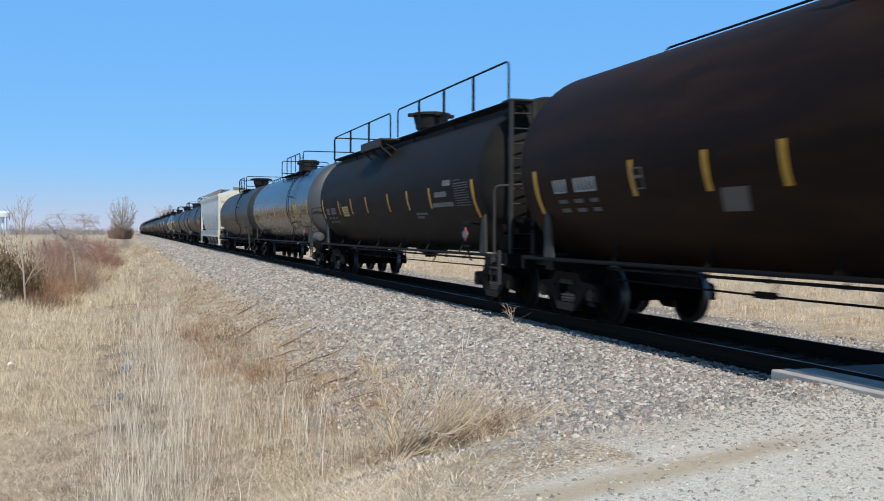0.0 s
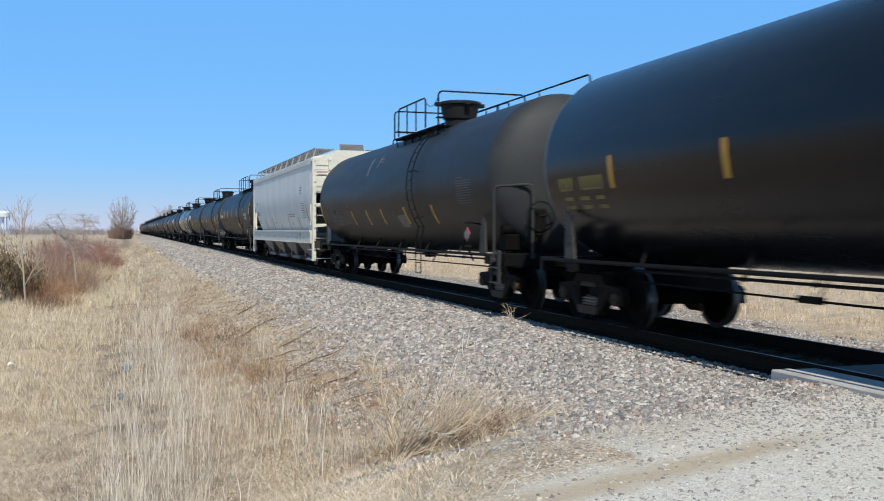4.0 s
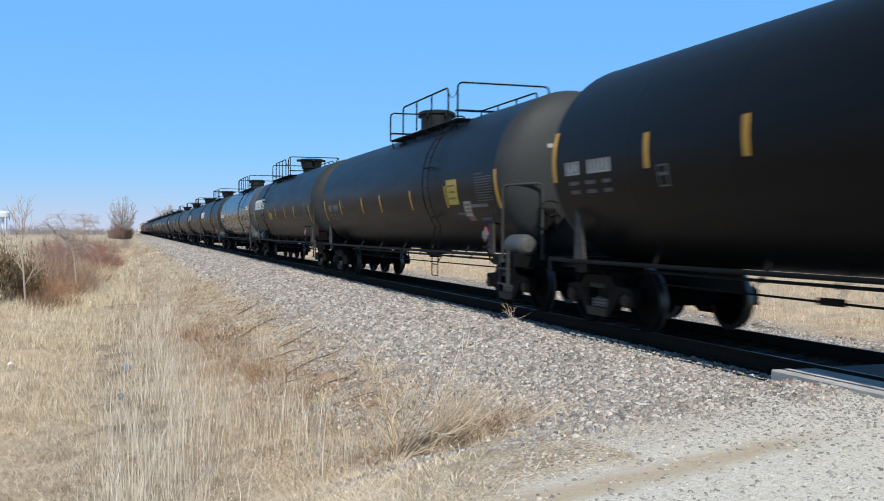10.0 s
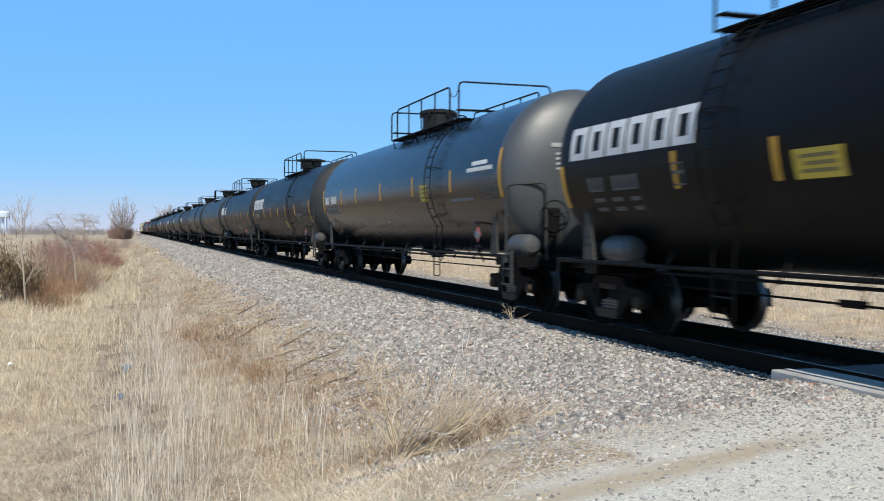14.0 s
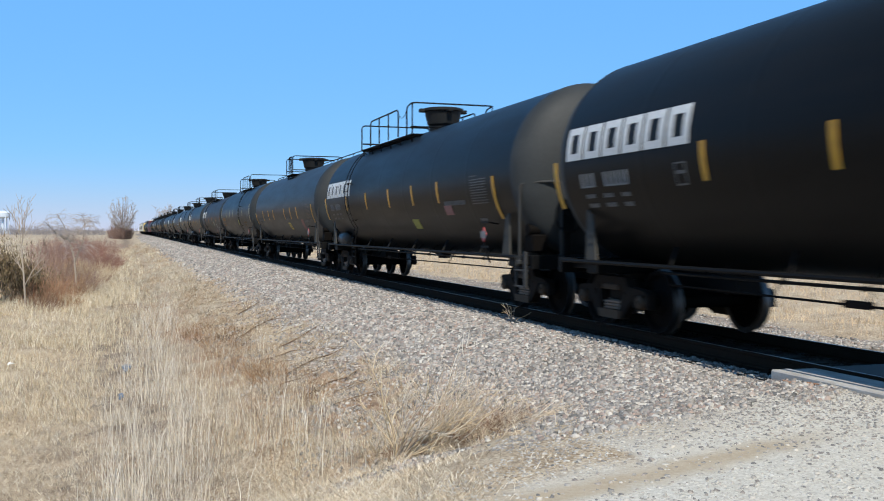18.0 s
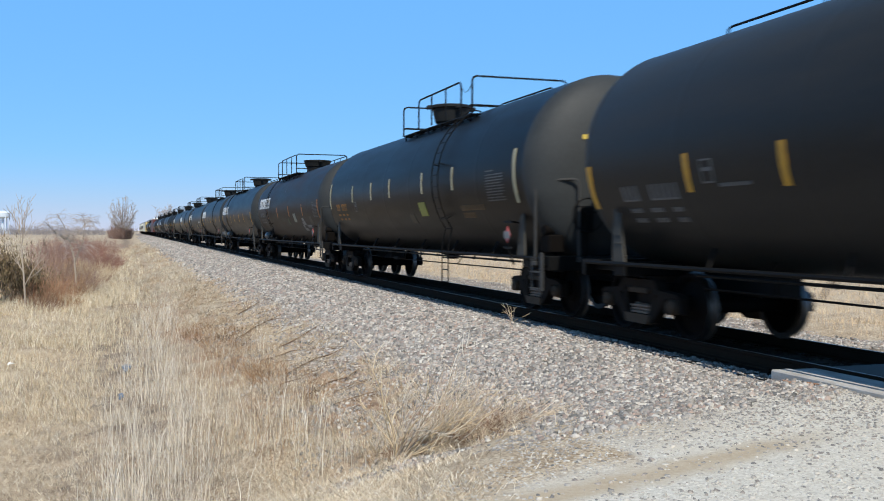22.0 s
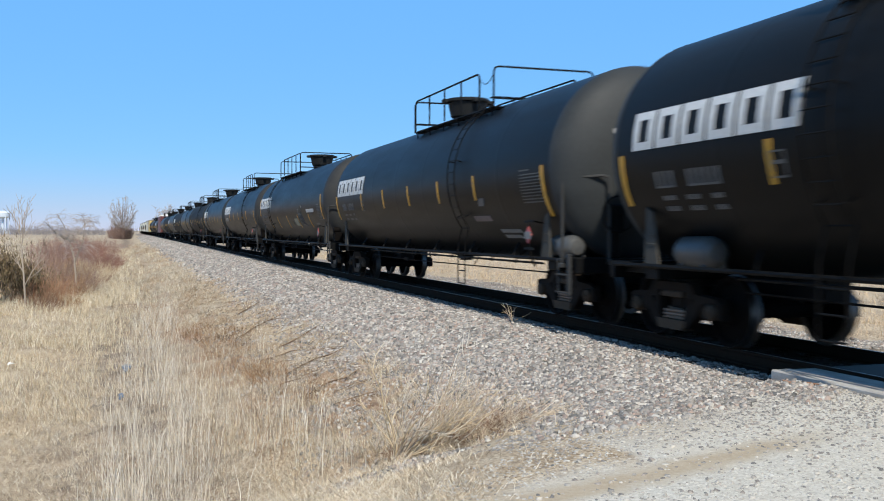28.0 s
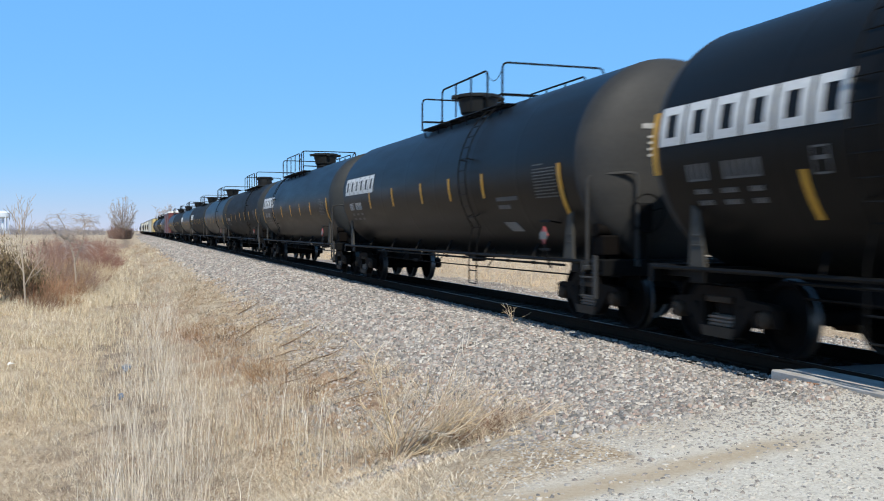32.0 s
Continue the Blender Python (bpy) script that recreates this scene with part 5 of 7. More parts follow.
PROFILE_Z = [-0.9, -0.9, -0.85, -1.15, -1.5, -1.45, -0.98, -0.32, -0.205, -0.205, -0.42, -0.52, -0.66, -0.9]


def road_edge(x):
    return np.where(x < -1.4, 8.15 + (x + 1.4) * 0.60, np.where(x < 1.6, 8.45, 8.45 + (x - 1.6) * 0.4))


def lateral(x, y):
    """Distance from the track's centre line, also along the bend."""
    bent = CURVE_R - np.hypot(CURVE_R - x, np.maximum(y - CURVE_Y, 0))
    return np.where(y < CURVE_Y, x, bent)


def road_share(x, y):
    d = (y - road_edge(x)) * 0.86
    q = np.clip((d + 0.3) / np.where(np.abs(x) < 2.2, 1.2, 4.6), 0, 1)
    return 1 - q * q * (3 - 2 * q)


def ripple(x, y):
    return 0.5 * np.sin(1.7 * x + 0.6 * y + 1.3 * np.sin(0.7 * y)) + 0.3 * np.sin(2.9 * y - 1.1 * x) + 0.2 * np.sin(5.3 * x + 4.1 * y)


def patchy(x, y, size, seed=0):
    """Smooth random patches between 0 and 1."""
    u, w = np.asarray(x, float) / size, np.asarray(y, float) / size
    i, j = np.floor(u).astype(np.int64), np.floor(w).astype(np.int64)
    a, b = u - i, w - j
    a, b = a * a * (3 - 2 * a), b * b * (3 - 2 * b)
    def h(p, q):
        n = np.sin(p * 127.1 + q * 311.7 + seed * 74.7) * 43758.5453
        return n - np.floor(n)
    return (h(i, j) * (1 - a) + h(i + 1, j) * a) * (1 - b) + (h(i, j + 1) * (1 - a) + h(i + 1, j + 1) * a) * b


def ground_z(x, y):
    x, y = np.asarray(x, float), np.asarray(y, float)
    nat = np.interp(lateral(x, y), PROFILE_X, PROFILE_Z)
    nat = nat + 0.04 * ripple(x, y) * (np.abs(x) > 2.2) + 0.22 * (patchy(x, y, 0.9, 3) - 0.5) * (np.abs(x) > 4.7)
    flat = np.where(np.abs(x) < 1.5, -0.235, np.where(np.abs(x) < 2.4, -0.045 - 0.07 * np.clip(np.abs(x) - 1.5, 0, 0.9), -0.108 - 0.012 * np.clip(np.abs(x) - 2.4, 0, 8))) + 0.008 * ripple(2 * x, 2 * y)
    w = road_share(x, y)
    return nat * (1 - w) + flat * w


def grid_ground():
    xs = np.concatenate([-np.geomspace(3000, 16, 26), np.arange(-15.8, -5, 0.2), np.arange(-5, 3.0, 0.12), np.arange(3.0, 12, 0.5), np.geomspace(12, 3000, 26)])
    ys = np.concatenate([-np.geomspace(400, 5, 14), np.arange(-4, 3, 0.5), np.arange(3, 16, 0.14), np.arange(16, 40, 0.35), np.geomspace(40, 4000, 70)])
    X, Y = np.meshgrid(xs, ys, indexing="ij")
    Z = ground_z(X, Y)
    nx, ny = X.shape
    v = np.stack([X, Y, Z], -1).reshape(-1, 3)
    i, j = np.meshgrid(np.arange(nx - 1), np.arange(ny - 1), indexing="ij")
    a = (i * ny + j).ravel()
    f = np.stack([a, a + ny, a + ny + 1, a + 1], 1)
    me = bpy.data.meshes.new("ground")
    me.from_pydata(v.tolist(), [], f.tolist())
    me.shade_smooth()
    wob = 0.25 * ripple(2.3 * X, 1.9 * Y) + 0.2 * ripple(6.0 * X, 5.1 * Y)
    lat = lateral(X, Y)
    road = np.clip((road_share(X + 0.2 * wob, Y + np.interp(X, [-5.0, -4.0, -2.2], [0.4, 1.0, 0.6]) + 0.5 * wob) - np.where(X < -4.6, 0.93, 0.72)) / np.where(X < -4.6, 0.06, 0.24), 0, 1)
    stone = np.clip((np.where(lat > 0, 5.9, 3.75) - np.abs(lat + 0.35) + 0.5 * wob) / 0.5, 0, 1) * (1 - road)
    # mask for the train's shade, painted into the ground between the rails
    gauge_shade = np.clip((1.25 - np.abs(lat)) / 0.3, 0, 1) * (1 - road)
    dirt = np.clip(1.3 * patchy(X, Y, 0.8, 41) + 0.5 - np.abs(lat + 5.45 + 0.12 * (np.clip(Y, 8, 30) - 17) + 0.6 * wob) / 1.0, 0, 1) * (1 - road) * np.clip((Y - 8.5) / 3, 0, 1) * np.clip((55 - Y) / 30, 0.2, 1)
    mud_shade = np.exp(-((lat + 8.1) / 1.1) ** 2)
    for name, val in (("road", road), ("stone", stone), ("mud_shade", mud_shade), ("dirt", dirt), ("gauge_shade", gauge_shade)):
        at = me.attributes.new(name, "FLOAT", "POINT")
        at.data.foreach_set("value", val.ravel().astype(np.float32))
    return me


def ground_mat():
    mat, nt, p, L = node_mat("ground_soil_grass_gravel")
    c = coords(nt, which="Object")
    def attr(n):
        a = nt.nodes.new("ShaderNodeAttribute")
        a.attribute_name = n
        return a.outputs["Fac"]
    big, mid, fine = noise_tex(nt, c, 0.35, 4), noise_tex(nt, c, 2.6, 5), noise_tex(nt, c, 26, 5, 0.7)
    straw = mixed(nt, ramp(nt, mid, 0.35, 0.7), (0.40, 0.32, 0.225), (0.60, 0.51, 0.385))
    straw = mixed(nt, ramp(nt, fine, 0.42, 0.66), straw, (0.15, 0.10, 0.06))
    straw = mixed(nt, ramp(nt, big, 0.5, 0.75), straw, (0.46, 0.38, 0.27))
    soil = mixed(nt, ramp(nt, fine, 0.3, 0.7), (0.13, 0.09, 0.065), (0.30, 0.20, 0.13))
    # ditch mud, with the shade between the stems painted in as dark grey
    straw = mixed(nt, attr("mud_shade"), straw, mixed(nt, ramp(nt, mid, 0.3, 0.62), (0.09, 0.08, 0.075), mixed(nt, 0.5, soil, straw)))
    vor = nt.nodes.new("ShaderNodeTexVoronoi")
    vor.inputs["Scale"].default_value = 24
    L.new(c, vor.inputs["Vector"])
    sep = nt.nodes.new("ShaderNodeSeparateColor")
    L.new(vor.outputs["Color"], sep.inputs[0])
    stones = mixed(nt, sep.outputs[0], (0.12, 0.105, 0.09), (0.34, 0.30, 0.255))
    stones = mixed(nt, ramp(nt, sep.outputs[1], 0.7, 1.0), stones, (0.40, 0.28, 0.22))
    # cell edges darker: shade in the gaps between stones, put into the colour
    stones = mixed(nt, ramp(nt, vor.outputs["Distance"], 0.42, 0.85), stones, (0.16, 0.14, 0.12))
    v2 = nt.nodes.new("ShaderNodeTexVoronoi")
    v2.inputs["Scale"].default_value = 60
    L.new(c, v2.inputs["Vector"])
    sep2 = nt.nodes.new("ShaderNodeSeparateColor")
    L.new(v2.outputs["Color"], sep2.inputs[0])
    lime = mixed(nt, sep2.outputs[0], (0.39, 0.37, 0.33), (0.57, 0.55, 0.50))
    lime = mixed(nt, ramp(nt, mid, 0.5, 0.8), lime, (0.49, 0.455, 0.395))
    # clay rut left by wheels, running along the lane
    rot = nt.nodes.new("ShaderNodeMapping")
    rot.inputs["Rotation"].default_value = (0, 0, radians(-17.5))
    rot.inputs["Location"].default_value = (0, 0, 0)
    L.new(c, rot.inputs[0])
    sp = nt.nodes.new("ShaderNodeSeparateXYZ")
    L.new(rot.outputs[0], sp.inputs[0])
    ad = nt.nodes.new("ShaderNodeMath")
    ad.operation = "MULTIPLY_ADD"
    L.new(mid, ad.inputs[0])
    ad.inputs[1].default_value = 0.25
    L.new(sp.outputs[1], ad.inputs[2])
    dd = nt.nodes.new("ShaderNodeMath")
    dd.operation = "SUBTRACT"
    L.new(ad.outputs[0], dd.inputs[0])
    dd.inputs[1].default_value = RUT
    ab = nt.nodes.new("ShaderNodeMath")
    ab.operation = "ABSOLUTE"
    L.new(dd.outputs[0], ab.inputs[0])
    fade = nt.nodes.new("ShaderNodeMath")
    fade.operation = "MULTIPLY"
    L.new(ramp(nt, ab.outputs[0], 0.27, 0.06), fade.inputs[0])
    L.new(ramp(nt, sp.outputs[0], -0.6, -1.6), fade.inputs[1])
    lime = mixed(nt, fade.outputs[0], lime, mixed(nt, ramp(nt, fine, 0.3, 0.7), (0.335, 0.275, 0.20), (0.43, 0.37, 0.285)))
    straw = mixed(nt, attr("dirt"), straw, mixed(nt, ramp(nt, mid, 0.3, 0.7), (0.16, 0.10, 0.065), (0.34, 0.22, 0.14)))
    stones = mixed(nt, attr("gauge_shade"), stones, (0.035, 0.030, 0.026))
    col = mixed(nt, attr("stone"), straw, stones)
    col = mixed(nt, attr("road"), col, lime)
    L.new(col, p.inputs["Base Color"])
    p.inputs["Roughness"].default_value = 0.95
    p.inputs["Specular IOR Level"].default_value = 0.15
    h = nt.nodes.new("ShaderNodeMath")
    h.operation = "ADD"
    L.new(fine, h.inputs[0])
    L.new(sep2.outputs[0], h.inputs[1])
    bump(nt, p, h.outputs[0], 0.5, 0.02)
    return mat


RUT = 6.80
ground = new("ground", grid_ground())
ground.data.materials.append(ground_mat())
tagged(ground, "dry straw-coloured verge with ballast bank and gravel lane", "ground", kind="structure")


def island_mat(name, cols, rough=0.9, spec=0.2, trans=0.0):
    """Colour that varies from piece to piece."""
    mat, nt, p, L = node_mat(name)
    geo = nt.nodes.new("ShaderNodeNewGeometry")
    cr = nt.nodes.new("ShaderNodeValToRGB")
    el = cr.color_ramp.elements
    while len(el) < len(cols):
        el.new(0.5)
    for i, c in enumerate(cols):
        el[i].position = i / (len(cols) - 1)
        el[i].color = (*c, 1)
    L.new(geo.outputs["Random Per Island"], cr.inputs[0])
    fine = noise_tex(nt, coords(nt), 40, 3)
    L.new(mixed(nt, ramp(nt, fine, 0.3, 0.7), cr.outputs[0], mixed(nt, 0.25, cr.outputs[0], (0, 0, 0))), p.inputs["Base Color"])
    p.inputs["Roughness"].default_value = rough
    p.inputs["Specular IOR Level"].default_value = spec
    return mat


STRAW = island_mat("dry_straw", [(0.713, 0.589, 0.388), (0.583, 0.469, 0.319), (0.821, 0.72, 0.524), (0.389, 0.295, 0.193), (0.734, 0.654, 0.513), (0.886, 0.807, 0.638)])
PALE = island_mat("bleached_stems", [(0.745, 0.666, 0.554), (0.575, 0.494, 0.392), (0.851, 0.795, 0.693), (0.446, 0.376, 0.312), (0.788, 0.688, 0.531)])
GOLD = island_mat("golden_straw", [(0.714, 0.546, 0.323), (0.588, 0.43, 0.254), (0.819, 0.672, 0.439), (0.42, 0.294, 0.173)])
GREYGRASS = island_mat("weathered_straw", [(0.583, 0.523, 0.417), (0.432, 0.382, 0.307), (0.713, 0.654, 0.526), (0.302, 0.25, 0.198)])
LITTER = island_mat("dead_litter", [(0.417, 0.284, 0.181), (0.58, 0.458, 0.316), (0.254, 0.165, 0.108), (0.671, 0.569, 0.407)])
BROWNST = island_mat("brown_stems", [(0.34, 0.20, 0.11), (0.46, 0.30, 0.17), (0.24, 0.14, 0.09)])
STONES = island_mat("ballast_stone", [(0.103, 0.099, 0.093), (0.396, 0.37, 0.34), (0.241, 0.224, 0.206), (0.585, 0.555, 0.507), (0.361, 0.275, 0.232), (0.146, 0.146, 0.144), (0.464, 0.426, 0.383)], 0.85, 0.2)
STREWN = island_mat("strewn_grey_stone", [(0.40, 0.38, 0.35), (0.20, 0.195, 0.19), (0.54, 0.51, 0.46), (0.33, 0.29, 0.26), (0.15, 0.15, 0.15), (0.58, 0.54, 0.48)], 0.85, 0.15)
# near-black stones: the shade under the train is put into their colour
SHADESTONES = island_mat("shade_darkened_ballast_stone", [(0.03, 0.026, 0.022), (0.06, 0.05, 0.042), (0.02, 0.018, 0.016), (0.09, 0.075, 0.06)], 0.8, 0.15)
PINKSTRAW = island_mat("pinkish_straw", [(0.74, 0.56, 0.37), (0.62, 0.46, 0.30), (0.82, 0.66, 0.45), (0.48, 0.34, 0.22)])
DARKREED = island_mat("grey_brown_dead_stems", [(0.30, 0.24, 0.18), (0.40, 0.33, 0.26), (0.20, 0.155, 0.12)])
MATTED = island_mat("matted_dry_grass", [(0.648, 0.523, 0.357), (0.864, 0.764, 0.598), (0.324, 0.229, 0.149), (0.756, 0.632, 0.448), (0.216, 0.153, 0.104), (0.92, 0.85, 0.713), (0.518, 0.393, 0.265)])
LIMES = island_mat("limestone_chip", [(0.45, 0.43, 0.39), (0.57, 0.555, 0.52), (0.33, 0.315, 0.295), (0.50, 0.465, 0.41), (0.26, 0.255, 0.245)], 0.9, 0.1)


def raw_mesh(name, v, f, mat):
    """Quick mesh from arrays of vertices and faces of one size."""
    me = bpy.data.meshes.new(name)
    n, k = f.shape
    me.vertices.add(len(v))
    me.vertices.foreach_set("co", np.ascontiguousarray(v, np.float32).ravel())
    me.loops.add(n * k)
    me.loops.foreach_set("vertex_index", np.ascontiguousarray(f, np.int32).ravel())
    me.polygons.add(n)
    me.polygons.foreach_set("loop_start", np.arange(0, n * k, k, dtype=np.int32))
    me.update(calc_edges=True)
    me.materials.append(mat)
    return me


def stones_at(name, pts, size, mat, rng, label, flat=0.7):
    """Angular stones lying on the ground, one object."""
    n = len(pts)
    base = np.array([(-1, -1, -1), (1, -1, -1), (1, 1, -1), (-1, 1, -1), (-1, -1, 1), (1, -1, 1), (1, 1, 1), (-1, 1, 1)], float) * 0.5
    v = base[None] * (1 + rng.uniform(-0.45, 0.35, (n, 8, 3)))
    v[:, 4:, :2] *= rng.uniform(0.45, 0.9, (n, 1, 1))
    v *= (size[:, None] * np.stack([rng.uniform(0.8, 1.4, n), rng.uniform(0.6, 1.0, n), flat * rng.uniform(0.6, 1.1, n)], 1))[:, None, :]
    a, t = rng.uniform(0, 6.28, n), rng.uniform(-0.5, 0.5, n)
    x, y, z = v[..., 0], v[..., 1], v[..., 2]
    x, z = x * np.cos(t)[:, None] - z * np.sin(t)[:, None], x * np.sin(t)[:, None] + z * np.cos(t)[:, None]
    x, y = x * np.cos(a)[:, None] - y * np.sin(a)[:, None], x * np.sin(a)[:, None] + y * np.cos(a)[:, None]
    v = np.stack([x, y, z], -1) + pts[:, None, :]
    q = np.array([(4, 5, 6, 7), (0, 1, 5, 4), (1, 2, 6, 5), (2, 3, 7, 6), (3, 0, 4, 7)])
    f = (q[None] + 8 * np.arange(n)[:, None, None]).reshape(-1, 4)
    ob = new(name, raw_mesh(name, v.reshape(-1, 3), f, mat))
    return tagged(ob, label, "stones", kind="stuff")


def blades_at(name, pts, height, width, lean, mat, rng, label, curl=0.5, heading=None):
    """Grass blades as bent tapering strips with a fold, one object."""
    n = len(pts)
    a = rng.uniform(0, 6.28, n) if heading is None else heading
    b = rng.uniform(0, 6.28, n)
    d = np.stack([np.cos(a), np.sin(a), np.zeros(n)], 1)
    s = np.stack([np.cos(b), np.sin(b), np.zeros(n)], 1) * width[:, None]
    up = np.array([0, 0, 1.0])
    rise = np.sqrt(np.maximum(0.02, 1 - (lean * curl) ** 2))
    p1 = pts + up * (height * (0.32 + 0.25 * rise))[:, None] + d * (lean * height * 0.22)[:, None]
    p2 = pts + up * (height * rise)[:, None] + d * (lean * height * 0.75)[:, None]
    v = np.stack([pts - s, pts + s, p1 - s * 0.7, p1 + s * 0.7, p2], 1).reshape(-1, 3)
    o = 5 * np.arange(n)[:, None]
    f = np.concatenate([o + np.array([[0, 1, 3]]), o + np.array([[0, 3, 2]]), o + np.array([[2, 3, 4]])], 0)
    ob = new(name, raw_mesh(name, v, f, mat))
    return tagged(ob, label, "grass", kind="stuff")


def scatter(rng, n, x0, x1, y0, y1, keep):
    x, y = rng.uniform(x0, x1, n), y0 * (y1 / y0) ** rng.uniform(0, 1, n)
    k = rng.uniform(0, 1, n) < keep(x, y)
    x, y = x[k], y[k]
    return np.stack([x, y, ground_z(x, y)], 1)


def make_stones():
    rng = np.random.default_rng(3)
    def keep(x, y):
        w = 0.25 * ripple(2.3 * x, 1.9 * y)
        return np.clip((4.7 + 1.0 * (patchy(x, y, 0.6, 31) - 0.5) + x) / 1.2, 0, 1) ** 1.5 * (road_share(x, y + 0.55) < 0.9 + 0.08 * ripple(4 * x, 3 * y))
    p = scatter(rng, 88000, -5.0, -0.95, 7.0, 90, keep)
    size = rng.uniform(0.034, 0.086, len(p)) * np.clip(p[:, 1] / 15, 0.72, 1) * (1 + np.clip(p[:, 1] - 20, 0, 60) / 60)
    p[:, 2] += 0.1 * size
    stones_at("ballast", p, size, STONES, rng, "angular grey and pinkish ballast stones", 0.85)
    p = scatter(rng, 17000, -6.3, -4.0, 8.6, 30, lambda x, y: np.clip((x + 6.4) / 1.6, 0, 1) * (road_share(x, y) < 0.8) * np.clip((patchy(x, y, 0.5, 36) - 0.2) * 2, 0, 1))
    p[:, 2] += 0.012
    stones_at("ballast", p, rng.uniform(0.022, 0.056, len(p)), STONES, rng, "stray ballast stones among brown stems", 0.75)
    p = scatter(rng, 15000, -5.2, -0.95, 88, 330, lambda x, y: np.clip((5.0 + x) / 1.7, 0, 1))
    stones_at("ballast", p, rng.uniform(0.07, 0.16, len(p)) * (1 + p[:, 1] / 300), STONES, rng, "distant grey ballast bank")
    p = scatter(rng, 15000, 1.0, 5.6, 7.0, 50, lambda x, y: np.ones_like(x))
    stones_at("ballast", p, rng.uniform(0.03, 0.06, len(p)), STONES, rng, "angular grey ballast stones beyond the rails")
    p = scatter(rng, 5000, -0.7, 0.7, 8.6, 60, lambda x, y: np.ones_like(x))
    stones_at("ballast", p, rng.uniform(0.03, 0.06, len(p)), SHADESTONES, rng, "ballast between the rails, shade under the train in its colour")
    p = scatter(rng, 20000, -8.5, -1.5, 3.0, 9.0, lambda x, y: (road_share(x, y) > 0.86 + 0.1 * ripple(4 * x, 3 * y)) * np.clip((np.abs(0.954 * y - 0.301 * x - 6.67) - 0.12) / 0.25, 0.06, 1))
    stones_at("lane_gravel", p, rng.uniform(0.006, 0.024, len(p)), LIMES, rng, "pale crushed limestone of the lane", 0.6)
    p = scatter(rng, 3600, -7.5, -1.5, 3.5, 8.5, lambda x, y: (road_share(x, y) > 0.9) * 1.0)
    stones_at("lane_gravel", p, 0.011 + 0.032 * rng.uniform(0, 1, len(p)) ** 2, STREWN, rng, "larger loose stones on the lane", 0.6)
    p = scatter(rng, 16000, -5.2, -1.2, 5.4, 9.0, lambda x, y: np.clip((road_share(x, y) - 0.55) / 0.2, 0, 1) * np.clip((y - 4.9 + 0.45 * (x + 3.2)) / 2.6, 0, 1) ** 2)
    stones_at("lane_gravel", p, rng.uniform(0.010, 0.034, len(p)), STREWN, rng, "grey stones strewn between bank and lane", 0.6)


def make_grass():
    rng = np.random.default_rng(11)
    def left(x, y):
        edge = -4.55 + 1.1 * (patchy(x, y, 0.7, 5) - 0.5) - 0.75 * np.clip(1.6 - (y - 8.0) / 1.5, 0, 1)
        lane = np.where(x < -5.0, 0.985, 0.93)
        bare = 1 - 0.6 * np.clip(1.25 - np.abs(x + 5.55 + 0.13 * (y - 17)) / 0.9, 0, 1) * np.clip((y - 10.8) / 1.5, 0, 1) * np.clip((30 - y) / 8, 0, 1) * np.clip((patchy(x, y, 0.9, 44) - 0.25) * 3, 0, 1)
        ditch = 1 - 0.65 * np.clip(1.3 - np.abs(x + 7.6) / 0.7, 0, 1) * np.clip((y - 7.5) / 1.5, 0, 1) * np.clip((24 - y) / 8, 0, 1) * np.clip((patchy(x, y, 0.5, 45) - 0.3) * 4, 0, 1)
        return bare * ditch * np.clip((edge - x) / 0.7, 0, 1) * np.clip((lane - road_share(x, y + 0.35) + 0.08 * (patchy(x, y, 0.4, 8) - 0.5)) / 0.05, 0, 1)
    # low matted grass, mostly lying
    p = scatter(rng, 305000, -26, -3.2, 4.3, 60, lambda x, y: left(x, y) * (0.2 + 0.8 * patchy(x, y, 0.35, 2)) * (0.25 + 0.75 * (patchy(x, y, 0.16, 99) > 0.3)))
    n = len(p)
    far = np.clip(p[:, 1] / 14, 1, 4)
    lush = 0.4 + 0.9 * patchy(p[:, 0], p[:, 1], 0.9, 4)
    h = rng.uniform(0.05, 0.20, n) * lush * np.clip(1.15 - road_share(p[:, 0], p[:, 1]), 0.28, 1) * far ** 0.6
    wide = rng.uniform(0.0011, 0.0026, n) * far ** 0.8
    h *= np.where((p[:, 0] > -6.4) & (p[:, 1] < 10.6), 0.35, 1.0)
    lying = rng.uniform(0, 1, n) < 0.6 + 0.4 * patchy(p[:, 0], p[:, 1], 1.1, 71)
    lean = np.where(lying, rng.uniform(1.5, 2.6, n), rng.uniform(0.3, 1.4, n))
    swirl = 6.28 * patchy(p[:, 0], p[:, 1], 0.8, 77) + rng.normal(0, 1.1, n)
    zone = patchy(p[:, 0], p[:, 1], 1.3, 61) + 0.35 * np.clip((-8.8 - p[:, 0]) / 1.5, -1, 1) + rng.normal(0, 0.16, n) - 0.42 * np.clip((p[:, 0] + 7.7) / 0.5, 0, 1) * np.clip((p[:, 1] - 12) / 5, 0, 1)
    for pick, mat, label in ((zone > 0.76, GOLD, "low golden matted grass"), (zone < 0.28, GREYGRASS, "low grey weathered grass"), ((zone <= 0.76) & (zone >= 0.52), STRAW, "low straw-coloured grass"), ((zone < 0.52) & (zone >= 0.28), MATTED, "matted lying dry grass")):
        blades_at("dry_grass", p[pick], h[pick], wide[pick], lean[pick], mat, rng, label, curl=0.37, heading=swirl[pick])
    p = scatter(rng, 140000, -12.5, -4.0, 5.0, 19, lambda x, y: left(x, y) * np.where((x > -6.2) & (y < 10.5), 0.5, 1.0))
    p[:, 2] += rng.uniform(0.0, 0.05, len(p))
    n = len(p)
